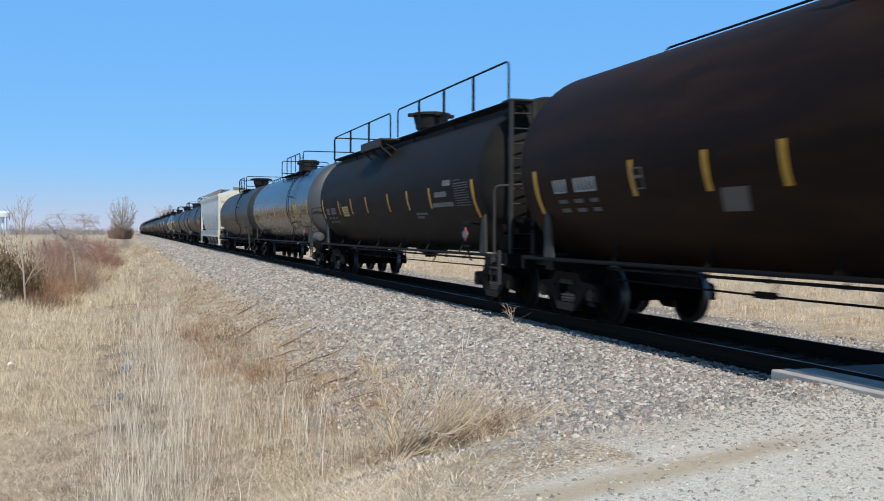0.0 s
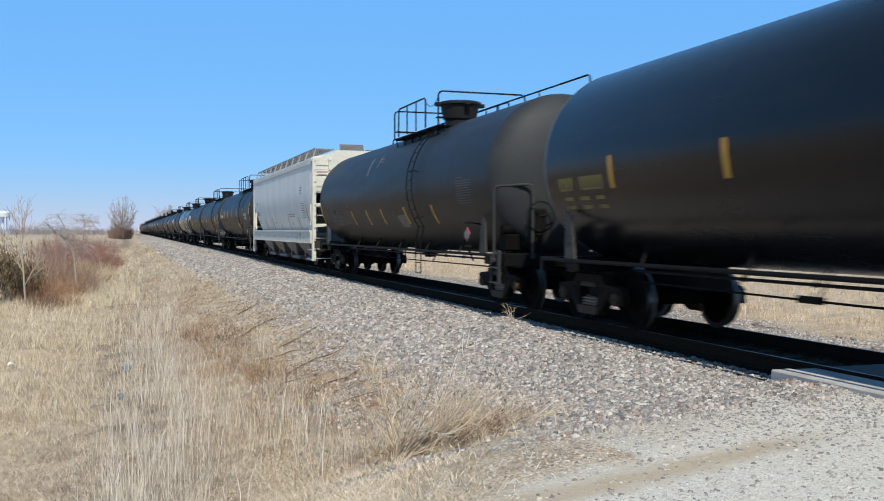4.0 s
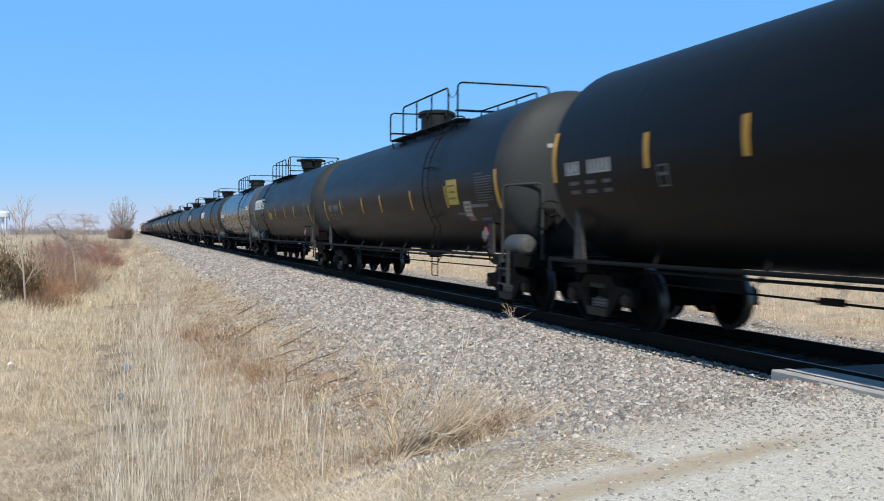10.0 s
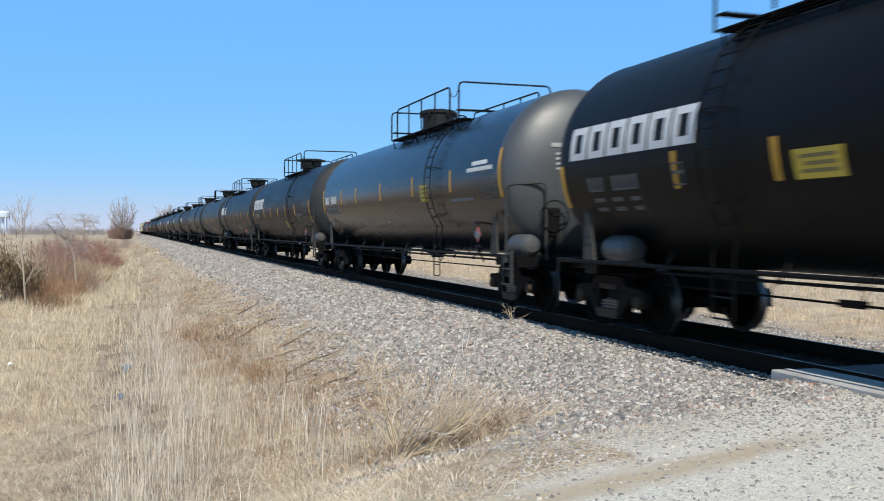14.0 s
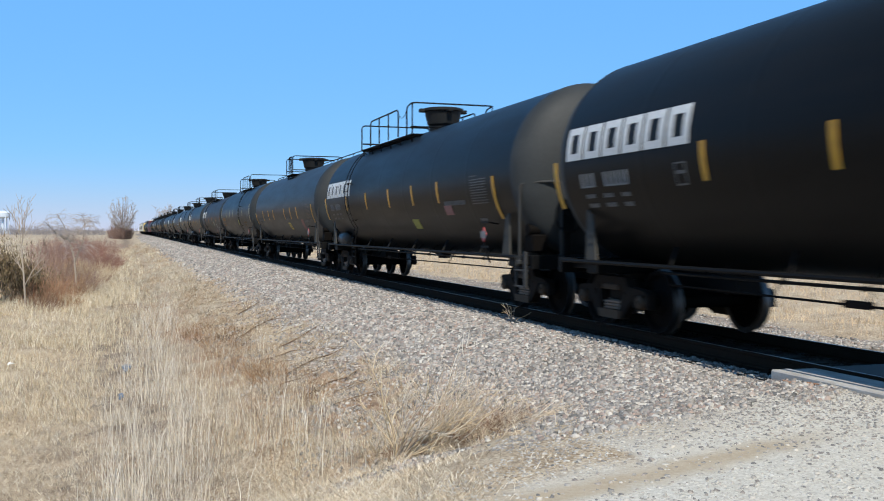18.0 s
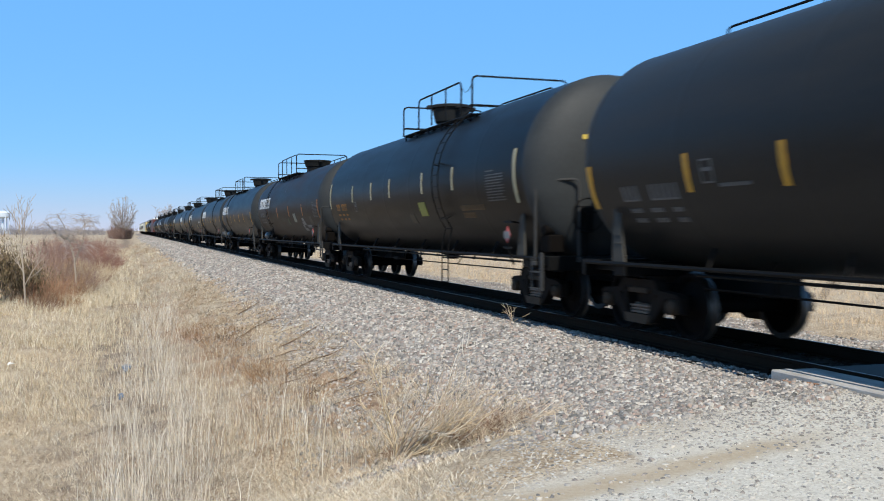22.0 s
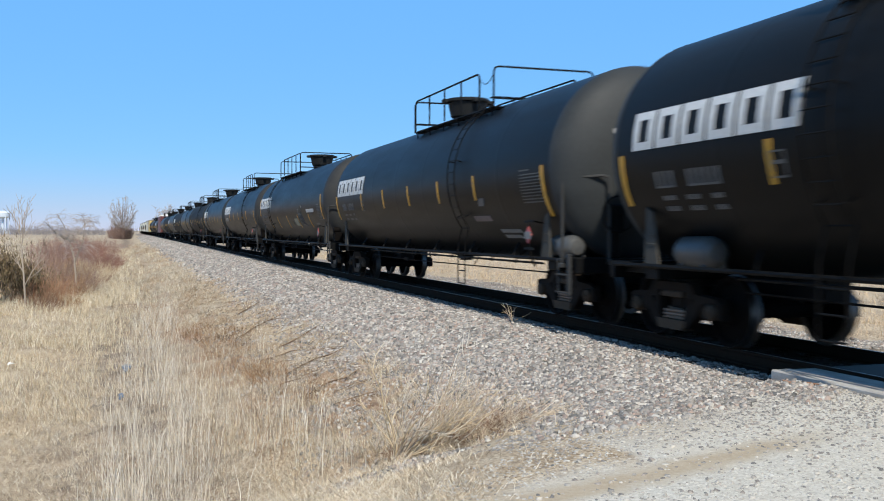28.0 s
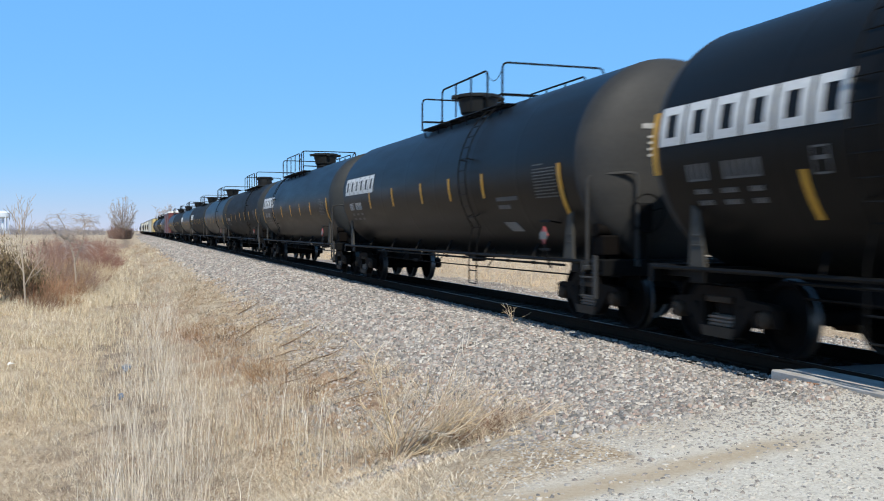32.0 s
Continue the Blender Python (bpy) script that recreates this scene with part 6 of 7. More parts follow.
    blades_at("dry_grass", p, rng.uniform(0.03, 0.13, n), rng.uniform(0.0012, 0.0026, n), rng.uniform(1.7, 2.6, n), MATTED, rng, "bleached litter of broken lying grass", curl=0.38)
    # tall bleached stems in the ditch
    def tall(x, y):
        return np.clip(1.4 - np.abs(x + 7.75 - 0.03 * (y - 12)) / 0.6, 0, 1) * np.clip((0.75 - road_share(x, y)) / 0.3, 0, 1) * np.clip((patchy(x, y, 0.45, 9) - 0.30) * 3, 0, 1)
    p = scatter(rng, 30000, -10.0, -5.8, 6.5, 34, tall)
    far = np.clip(p[:, 1] / 14, 1, 3)
    tallness = 0.35 + 1.1 * patchy(p[:, 0], p[:, 1], 0.7, 12)
    blades_at("dry_reed", p, rng.uniform(0.2, 0.85, len(p)) * tallness, rng.uniform(0.0014, 0.0030, len(p)) * far ** 0.8, np.abs(rng.normal(0, 0.75, len(p))), PALE, rng, "tall bleached ditch grass in thin clumps")
    p = scatter(rng, 3400, -8.6, -6.5, 7.6, 17, lambda x, y: tall(x, y) * np.clip((patchy(x, y, 0.35, 29) - 0.35) * 3, 0, 1))
    blades_at("dry_reed", p, rng.uniform(0.35, 0.95, len(p)) * (0.5 + 0.7 * patchy(p[:, 0], p[:, 1], 0.6, 13)), rng.uniform(0.003, 0.0055, len(p)), np.abs(rng.normal(0, 0.55, len(p))), PALE, rng, "stout bleached stalks standing in the ditch")
    p = scatter(rng, 260, -6.6, -5.6, 9.8, 14, lambda x, y: np.clip((patchy(x, y, 0.5, 39) - 0.45) * 4, 0, 1))
    blades_at("dry_reed", p, rng.uniform(0.3, 0.8, len(p)), rng.uniform(0.003, 0.005, len(p)), np.abs(rng.normal(0, 0.5, len(p))), PALE, rng, "pale stalks at the bank's foot")
    p = scatter(rng, 950, -7.6, -5.2, 11.6, 24, lambda x, y: np.clip((patchy(x, y, 0.7, 27) - 0.28) * 2.5, 0, 1) * np.clip((-4.8 - x) / 1.2, 0.1, 1))
    n = len(p)
    blades_at("dry_reed", p, rng.uniform(0.25, 0.75, n) * (0.5 + 0.7 * patchy(p[:, 0], p[:, 1], 0.8, 28)), rng.uniform(0.0022, 0.0045, n), np.abs(rng.normal(0.35, 0.7, n)), PALE, rng, "scattered pale stems leaning over the bank's foot", heading=rng.normal(0.6, 1.0, n))
    p = scatter(rng, 1500, -7.9, -5.4, 9.9, 22, lambda x, y: np.clip((patchy(x, y, 0.6, 37) - 0.3) * 2.5, 0, 1))
    n = len(p)
    blades_at("dry_reed", p, rng.uniform(0.2, 0.7, n), rng.uniform(0.002, 0.004, n), np.abs(rng.normal(0.2, 0.7, n)), DARKREED, rng, "grey-brown dead stems in the ditch")
    p = scatter(rng, 700, -7.0, -5.4, 10.5, 20, lambda x, y: np.clip((patchy(x, y, 0.6, 19) - 0.5) * 4, 0, 1))
    blades_at("dry_reed", p, rng.uniform(0.2, 0.6, len(p)), rng.uniform(0.0018, 0.0034, len(p)), np.abs(rng.normal(0, 0.45, len(p))), STRAW, rng, "tan standing stalks by the bank")
    p = scatter(rng, 24000, -16, -8.6, 14, 34, lambda x, y: np.clip((patchy(x, y, 0.7, 63) - 0.15) * 2, 0, 1))
    n = len(p)
    gold = rng.uniform(0, 1, n) < 0.45
    h, w, ln = rng.uniform(0.10, 0.36, n) * (0.5 + 0.8 * patchy(p[:, 0], p[:, 1], 1.2, 64)), rng.uniform(0.0018, 0.0036, n) * np.clip(p[:, 1] / 16, 1, 2), rng.uniform(0.3, 1.9, n)
    for pick, mat, label in ((gold, STRAW, "straw tufts on the verge beyond the ditch"), (~gold, MATTED, "leaning dry grass on the verge beyond the ditch")):
        blades_at("dry_grass", p[pick], h[pick], w[pick], ln[pick], mat, rng, label)
    # golden strip farther off
    def strip(x, y):
        return np.clip((1.2 - np.abs(x + 10.2) / 2.9) * 1.6, 0, 1) * np.clip((y - 15) / 12, 0, 1) * np.clip((patchy(x, y, 1.6, 14) - 0.2) * 2.5, 0, 1)
    p = scatter(rng, 72000, -14, -6.0, 16, 150, strip)
    far = np.clip(p[:, 1] / 14, 1, 7)
    blades_at("dry_grass", p, rng.uniform(0.20, 0.62, len(p)) * (0.4 + 0.9 * patchy(p[:, 0], p[:, 1], 2.0, 15)), rng.uniform(0.0012, 0.0026, len(p)) * far, rng.uniform(0.2, 1.7, len(p)), STRAW, rng, "tall golden dry grass along the ditch")
    # brown litter and lying stems on the foot of the bank
    def foot(x, y):
        return np.clip((-3.5 - x) / 0.8, 0, 1) * np.clip((x + 6.6) / 0.8, 0, 1) * np.clip((0.9 - road_share(x, y)) / 0.3, 0, 1) * np.clip((patchy(x, y, 0.4, 51) - 0.3) * 2.2, 0, 1) * np.clip((y - 8.3) / 1.5, 0.1, 1)
    p = scatter(rng, 80000, -6.7, -3.4, 6.5, 45, foot)
    p[:, 2] += 0.015
    far = np.clip(p[:, 1] / 14, 1, 3)
    brown = rng.uniform(0, 1, len(p)) < np.clip((p[:, 1] - 12) / 8, 0.1, 0.75)
    h, w, ln = rng.uniform(0.05, 0.20, len(p)), rng.uniform(0.0013, 0.003, len(p)) * far ** 0.8, rng.uniform(1.5, 2.5, len(p))
    for pick, mat, label in ((brown, LITTER, "brown dead stems lying on the bank's foot"), (~brown, MATTED, "tan litter of lying grass over stones")):
        blades_at("dead_litter", p[pick], h[pick], w[pick], ln[pick], mat, rng, label, curl=0.39)
    p = scatter(rng, 26000, -7.6, -4.1, 26, 190, lambda x, y: np.clip((-4.2 - x) / 0.8, 0, 1) * np.clip((patchy(x, y / 3, 0.8, 57) - 0.2) * 2.5, 0, 1))
    far = np.clip(p[:, 1] / 14, 1, 9)
    shade = patchy(p[:, 0], p[:, 1] / 4, 1.1, 58) + rng.normal(0, 0.12, len(p))
    h, w, ln = rng.uniform(0.06, 0.30, len(p)), rng.uniform(0.0012, 0.0028, len(p)) * far, rng.uniform(0.4, 2.2, len(p))
    for pick, mat, label in ((shade > 0.80, STRAW, "straw tufts along the distant bank's foot"), (shade < 0.48, LITTER, "brown weeds along the distant bank's foot"), ((shade <= 0.80) & (shade >= 0.48), GREYGRASS, "grey grass along the distant bank's foot")):
        blades_at("dry_grass", p[pick], h[pick], w[pick], ln[pick], mat, rng, label)
    # beyond the line
    p = scatter(rng, 52000, 3.4, 22, 7, 90, lambda x, y: np.clip((x - 5.2 + 0.3 * ripple(x, y)) / 0.8, 0, 1) * (0.3 + 0.7 * patchy(x, y, 1.0, 21)))
    far = np.clip(p[:, 1] / 12, 1, 5)
    blades_at("dry_grass", p, rng.uniform(0.08, 0.34, len(p)), rng.uniform(0.002, 0.004, len(p)) * far ** 0.8, rng.uniform(0.3, 1.8, len(p)), PINKSTRAW, rng, "dry pinkish grass verge beyond the railway")
    # far field tufts
    p = scatter(rng, 16000, -90, -14, 20, 300, lambda x, y: np.ones_like(x))
    far = np.clip(p[:, 1] / 14, 1, 12)
    blades_at("field_stubble", p, rng.uniform(0.1, 0.3, len(p)), rng.uniform(0.004, 0.008, len(p)) * far, rng.uniform(0.2, 1.0, len(p)), STRAW, rng, "pale stubble of the field")


# ---- track ----
WOOD = paint("creosoted_tie_timber", (0.032, 0.025, 0.020), 0.85, (0.09, 0.075, 0.06), 0.4, spec=0.15)
RAILRUST = paint("rusty_rail_side", (0.024, 0.015, 0.010), 0.9, (0.045, 0.028, 0.018), 0.4, spec=0.06)
CONCRETE = paint("weathered_concrete", (0.46, 0.44, 0.41), 0.85, (0.20, 0.17, 0.14), 0.8, grain=(3.0, 1.2, 3.0))
RUBBER = paint("asphalt_crossing", (0.055, 0.055, 0.058), 0.8, (0.16, 0.14, 0.12), 0.5)


def make_track():
    track = tagged(empty("railway_track"), "single line of steel rails on timber ties", "railway track", kind="structure")
    prof = [(-0.075, -0.175), (0.075, -0.175), (0.07, -0.155), (0.012, -0.14), (0.010, -0.045), (0.034, -0.035), (0.036, -0.006), (0.028, 0.0), (-0.028, 0.0), (-0.036, -0.006), (-0.034, -0.035), (-0.010, -0.045), (-0.012, -0.14), (-0.07, -0.155)]
    head = [(0.014, 0.0015), (-0.018, 0.0015), (-0.021, -0.0005), (0.017, -0.0005)]
    ss = [-120, -20, 0, 8.6, 20, 60, 150, 300, CURVE_Y] + [CURVE_Y + 25 * k for k in range(1, 18)]
    for off in (-0.7525, 0.7525):
        for name, pr, mat in (("rail", prof, RAILRUST), ("rail_head", head, TREAD)):
            b, n = Build(), len(pr)
            vs, fs = [], []
            for s in ss:
                for px, pz in pr:
                    q, _ = on_line(s, off + px)
                    vs.append((q.x, q.y, pz))
            for i in range(len(ss) - 1):
                for k in range(n):
                    a, c = i * n + k, i * n + (k + 1) % n
                    fs.append((a, c, c + n, a + n))
            fs += [tuple(range(n)), tuple(range((len(ss) - 1) * n, len(ss) * n))]
            b.add(vs, fs)
            r = part(name, (name, off), b, mat, track, "worn shiny running surface" if name == "rail_head" else "", smooth=20)
    tie = Build().box(-1.30, 1.30, -0.115, 0.115, -0.36, -0.185, 0.012)
    plate = Build()
    for s in (-1, 1):
        plate.box(s * 0.7525 - 0.17, s * 0.7525 + 0.17, -0.09, 0.09, -0.185, -0.172, 0.003)
        for q in (-0.1, 0.1):
            plate.box(s * 0.7525 + q - 0.012, s * 0.7525 + q + 0.012, -0.05, -0.02, -0.175, -0.145, 0.003)
    for k in range(120):
        y = 8.9 + 0.53 * k
        tob = part("tie", "tie", tie, WOOD, track, "", pose(0.02 * math.sin(k * 7.3), y, 0.004 * math.sin(k * 3.1)))
        part("tie_plate", "tplate", plate, RAILRUST, tob)
    b = Build()
    for k in range(690):
        s = 8.9 + 0.53 * 120 + 0.53 * k
        q, a = on_line(s)
        b.box(-1.30, 1.30, -0.115, 0.115, -0.36, -0.185, 0.012, Matrix.Translation(q) @ Matrix.Rotation(a, 4, "Z"))
    tagged(part("tie_run", "ties", b, WOOD, track), kind="stuff")
    cross = tagged(empty("level_crossing"), "concrete crossing panels beside and between the rails", "level crossing", kind="structure")
    for k in range(4):
        y1 = 8.58 - 2.44 * k
        b = Build()
        b.box(-1.44, -1.18, y1 - 2.42, y1, -0.25, -0.012, 0.015)
        b.box(-1.165, -0.87, y1 - 2.42, y1 - 0.02, -0.25, -0.018, 0.012)
        part("edge_panel", ("epan", k), b, CONCRETE, cross, "pale concrete edge panel")
        part("edge_panel", ("fpan", k), Build().box(0.87, 1.44, y1 - 2.42, y1, -0.25, -0.012, 0.015), CONCRETE, cross)
        part("gauge_panel", ("gpan", k), Build().box(-0.66, 0.66, y1 - 2.42, y1, -0.25, -0.014, 0.015), RUBBER, cross, "dark asphalt panel between the rails")


def make_splinters():
    """Broken orange-brown wood beside the crossing's edge."""
    for i, (x, y, L, a) in enumerate(((-1.62, 8.05, 0.42, 1.25), (-1.70, 8.28, 0.26, 0.8), (-1.58, 7.75, 0.30, 1.5))):
        b = Build().slab([(-L / 2, -0.018), (L * 0.3, -0.026), (L / 2, 0.004), (L * 0.2, 0.024), (-L * 0.45, 0.016)], "z", 0.0, 0.022)
        ob = part("wood_splinter", ("splinter", i), b, SPLINTER, None)
        ob.matrix_basis = pose(x, y, float(ground_z(x, y)) + 0.002, 0, 3, math.degrees(a))
        tagged(ob, "broken orange-brown wood splinter beside the crossing", "wood")


SPLINTER = paint("raw_split_wood", (0.34, 0.17, 0.09), 0.85, (0.22, 0.15, 0.10), 0.4)

# ---- plants ----
BARK = paint("grey_bark", (0.20, 0.165, 0.14), 0.9, (0.3, 0.25, 0.2), 0.3)
PALEBARK = paint("grey_weathered_bark", (0.30, 0.26, 0.235), 0.9, (0.36, 0.31, 0.27), 0.3)
PALETWIG = island_mat("pale_grey_twigs", [(0.40, 0.345, 0.31), (0.48, 0.42, 0.38), (0.34, 0.29, 0.26)])
THICKET = island_mat("brown_thicket_twigs", [(0.30, 0.19, 0.155), (0.37, 0.26, 0.21), (0.25, 0.17, 0.145)])
GOLDSTEM = island_mat("golden_dead_stems", [(0.52, 0.42, 0.30), (0.66, 0.555, 0.42), (0.42, 0.31, 0.21), (0.72, 0.63, 0.50)])
BARKPALE = paint("pale_dead_bark", (0.34, 0.28, 0.22), 0.9, (0.45, 0.38, 0.3), 0.3)
REDTWIG = island_mat("red_brown_twigs", [(0.30, 0.125, 0.095), (0.36, 0.20, 0.155), (0.24, 0.13, 0.11), (0.42, 0.27, 0.20)])
TANTWIG = island_mat("tan_twigs", [(0.58, 0.44, 0.28), (0.72, 0.58, 0.40), (0.42, 0.30, 0.18), (0.80, 0.68, 0.48)])
GREYTWIG = island_mat("grey_twigs", [(0.27, 0.21, 0.18), (0.36, 0.29, 0.25), (0.22, 0.17, 0.15)])
DARKSTICK = island_mat("weathered_sticks", [(0.12, 0.08, 0.055), (0.22, 0.15, 0.10), (0.10, 0.07, 0.05)])
CEDAR = island_mat("bronzed_cedar", [(0.14, 0.11, 0.06), (0.26, 0.19, 0.11), (0.09, 0.07, 0.05), (0.34, 0.24, 0.15), (0.17, 0.14, 0.07), (0.40, 0.30, 0.19)])
RUSTTWIG = island_mat("rusty_orange_twigs", [(0.42, 0.22, 0.13), (0.50, 0.30, 0.19), (0.34, 0.17, 0.10), (0.56, 0.40, 0.27)])
BROWNDARK = island_mat("dark_brown_stems", [(0.24, 0.14, 0.09), (0.33, 0.20, 0.13), (0.17, 0.10, 0.07)])
DULLRED = island_mat("dull_red_twigs", [(0.33, 0.20, 0.165), (0.40, 0.27, 0.215), (0.26, 0.165, 0.14), (0.46, 0.33, 0.255)])
# distance haze painted into the twigs as a pale grey tint
HAZE = island_mat("haze_tinted_distant_twigs", [(0.28, 0.255, 0.26), (0.34, 0.31, 0.305), (0.25, 0.22, 0.22)])


def limb_tree(rng, height, spread, levels, r0, first=2, forks=3, droop=0.0):
    """Trunk and limbs: polylines with radii, splitting level by level."""
    thick, thin = [], []
    def grow(p, d, length, r, lev):
        pts, rad = [p.copy()], [r]
        n = 5
        for i in range(n):
            d = (d + Vector(rng.normal(0, 0.09 if lev else 0.05, 3)) + Vector((0, 0, 0.05 - droop * lev))).normalized()
            p = p + d * (length / n)
            pts.append(p.copy())
            rad.append(r * (1 - 0.55 * (i + 1) / n))
        (thick if lev < 2 else thin).append((pts, rad))
        if lev >= levels:
            return
        for k in range(forks + (2 if lev else 3)):
            i = int(rng.integers(1 if lev else first, n + 1))
            q = Vector(rng.normal(0, 1, 3))
            q = (q - d * q.dot(d)).normalized()
            grow(pts[i], (d * (1 - spread) + q * spread + Vector((0, 0, 0.15))).normalized(), length * rng.uniform(0.45, 0.68), rad[i] * 0.6, lev + 1)
    grow(Vector((0, 0, -0.15)), Vector((0.05, 0, 1)), height * 0.55, r0, 0)
    return thick, thin


def bare_tree(name, label, at, height, seed, spread=0.6, levels=3, r0=0.1, mats=(BARK, GREYTWIG), forks=2, minr=0.012, first=2):
    rng = np.random.default_rng(seed)
    thick, thin = limb_tree(rng, height, spread, levels, r0, forks=forks, first=first)
    k = height / max(q.z for pts, _ in thick + thin for q in pts)
    thick, thin = ([([q * k for q in pts], rad) for pts, rad in group] for group in (thick, thin))
    tree = tagged(empty(name, pose(*at)), label, "tree")
    b = Build()
    for pts, rad in thick:
        b.tube(pts, [max(q, minr) for q in rad], 6)
    part("trunk", ("trunk", name, seed), b, mats[0], tree)
    b = Build()
    for pts, rad in thin:
        b.tube(pts, [max(q, minr * 0.8) for q in rad], 4)
    part("crown", ("crown", name, seed), b, mats[1], tree, "leafless twigs", smooth=0)
    return tree


def shrub(name, label, at, height, width, count, mat, seed, thick=0.006, lean=0.5, forks=3, depth=None, cat="shrub"):
    """A clump of thin forked stems from one root."""
    rng = np.random.default_rng(seed)
    b = Build()
    for _ in range(count):
        a, q = rng.uniform(0, 6.28), math.sqrt(rng.uniform(0, 1))
        p = Vector((math.cos(a) * q * width * 0.5, math.sin(a) * q * (depth or width) * 0.5, -0.08))
        d = Vector((math.cos(a) * q * lean, math.sin(a) * q * lean, 1)).normalized()
        L = height * rng.uniform(0.55, 1.0) * (1 - 0.35 * q)
        pts = [p]
        for i in range(3):
            d = (d + Vector(rng.normal(0, 0.12, 3))).normalized()
            pts.append(pts[-1] + d * L / 3)
        b.tube(pts, [thick, thick * 0.8, thick * 0.6, thick * 0.35], 3)
        for k in range(forks):
            i = int(rng.integers(1, 3))
            e = (d + Vector(rng.normal(0, 0.5, 3))).normalized()
            o = pts[i]
            b.tube([o, o + e * L * 0.22, o + (e + Vector(rng.normal(0, 0.2, 3))) * L * 0.4], [thick * 0.6, thick * 0.45, thick * 0.25], 3)
    ob = part(name, (name, seed), b, mat, None, smooth=0)
    ob.matrix_basis = pose(*at)
    return tagged(ob, label, cat)


def at_ground(x, y, lift=0.0):
    return (x, y, float(ground_z(x, y)) + lift)


def view_place(px, py_ground, dist):
    """A spot seen in the direction of a picture column, at a distance ahead."""
    q = (px - 784.0) / 1681.3
    right = Vector((math.cos(YAW), -math.sin(YAW), 0))
    ahead = Vector((math.sin(YAW), math.cos(YAW), 0))
    p = EYE + (ahead + right * q) * dist
    return at_ground(p.x, p.y)


def umbrella_tree():
    """Small leaning tree whose thin twigs arch out and hang."""
    rng = np.random.default_rng(23)
    right = Vector((math.cos(YAW), -math.sin(YAW), 0))
    ahead = Vector((math.sin(YAW), math.cos(YAW), 0))
    tree = tagged(empty("small_tree", pose(*view_place(136, 0, 44))), "small leafless tree with an arching crown", "tree")
    limbs = [
        [(0, -0.2, 0), (-0.05, 0.7, 0), (-0.10, 1.25, 0.02), (-0.30, 1.9, 0.1), (-0.52, 2.5, 0.12), (-0.74, 2.95, 0.0)],
        [(-0.08, 1.15, 0), (0.12, 1.5, -0.15), (0.34, 1.9, -0.3), (0.48, 2.5, -0.45), (0.42, 2.9, -0.5)],
        [(-0.30, 1.9, 0.1), (-0.05, 2.3, 0.5), (0.1, 2.75, 0.8)],
        [(-0.30, 1.9, 0.1), (-0.62, 2.2, -0.35), (-0.92, 2.65, -0.7)],
    ]
    wood, twigs = Build(), Build()
    for i, limb in enumerate(limbs):
        pts = [(right * x + ahead * y + Vector((0, 0, z))) * 1.24 for x, z, y in limb]
        r0 = 0.05 if i == 0 else 0.03
        wood.tube(pts, [r0 * (1 - 0.75 * k / (len(pts) - 1)) for k in range(len(pts))], 6)
        for _ in range(64):
            k = int(rng.integers(max(1, len(pts) - 3), len(pts)))
            p = pts[k - 1].lerp(pts[k], rng.uniform(0, 1))
            a = rng.uniform(0, 6.28)
            d = Vector((math.cos(a), math.sin(a), rng.uniform(0.1, 0.9))).normalized()
            q, step, path = p.copy(), rng.uniform(0.08, 0.20), [p.copy()]
            for _ in range(5):
                d = (d + Vector((0, 0, -0.17)) + Vector(rng.normal(0, 0.14, 3))).normalized()
                q = q + d * step
                path.append(q.copy())
            twigs.tube(path, [0.009, 0.008, 0.007, 0.006, 0.005, 0.004], 4)
            o = path[3]
            e = (d + Vector(rng.normal(0, 0.6, 3))).normalized()
            twigs.tube([o, o + e * step, o + e * step * 1.8 + Vector((0, 0, -0.05))], [0.007, 0.006, 0.004], 3)
    part("trunk", "umbrella_trunk", wood, BARKPALE, tree)
    part("crown", "umbrella_crown", twigs, PALETWIG, tree, "thin arching leafless twigs", smooth=0)


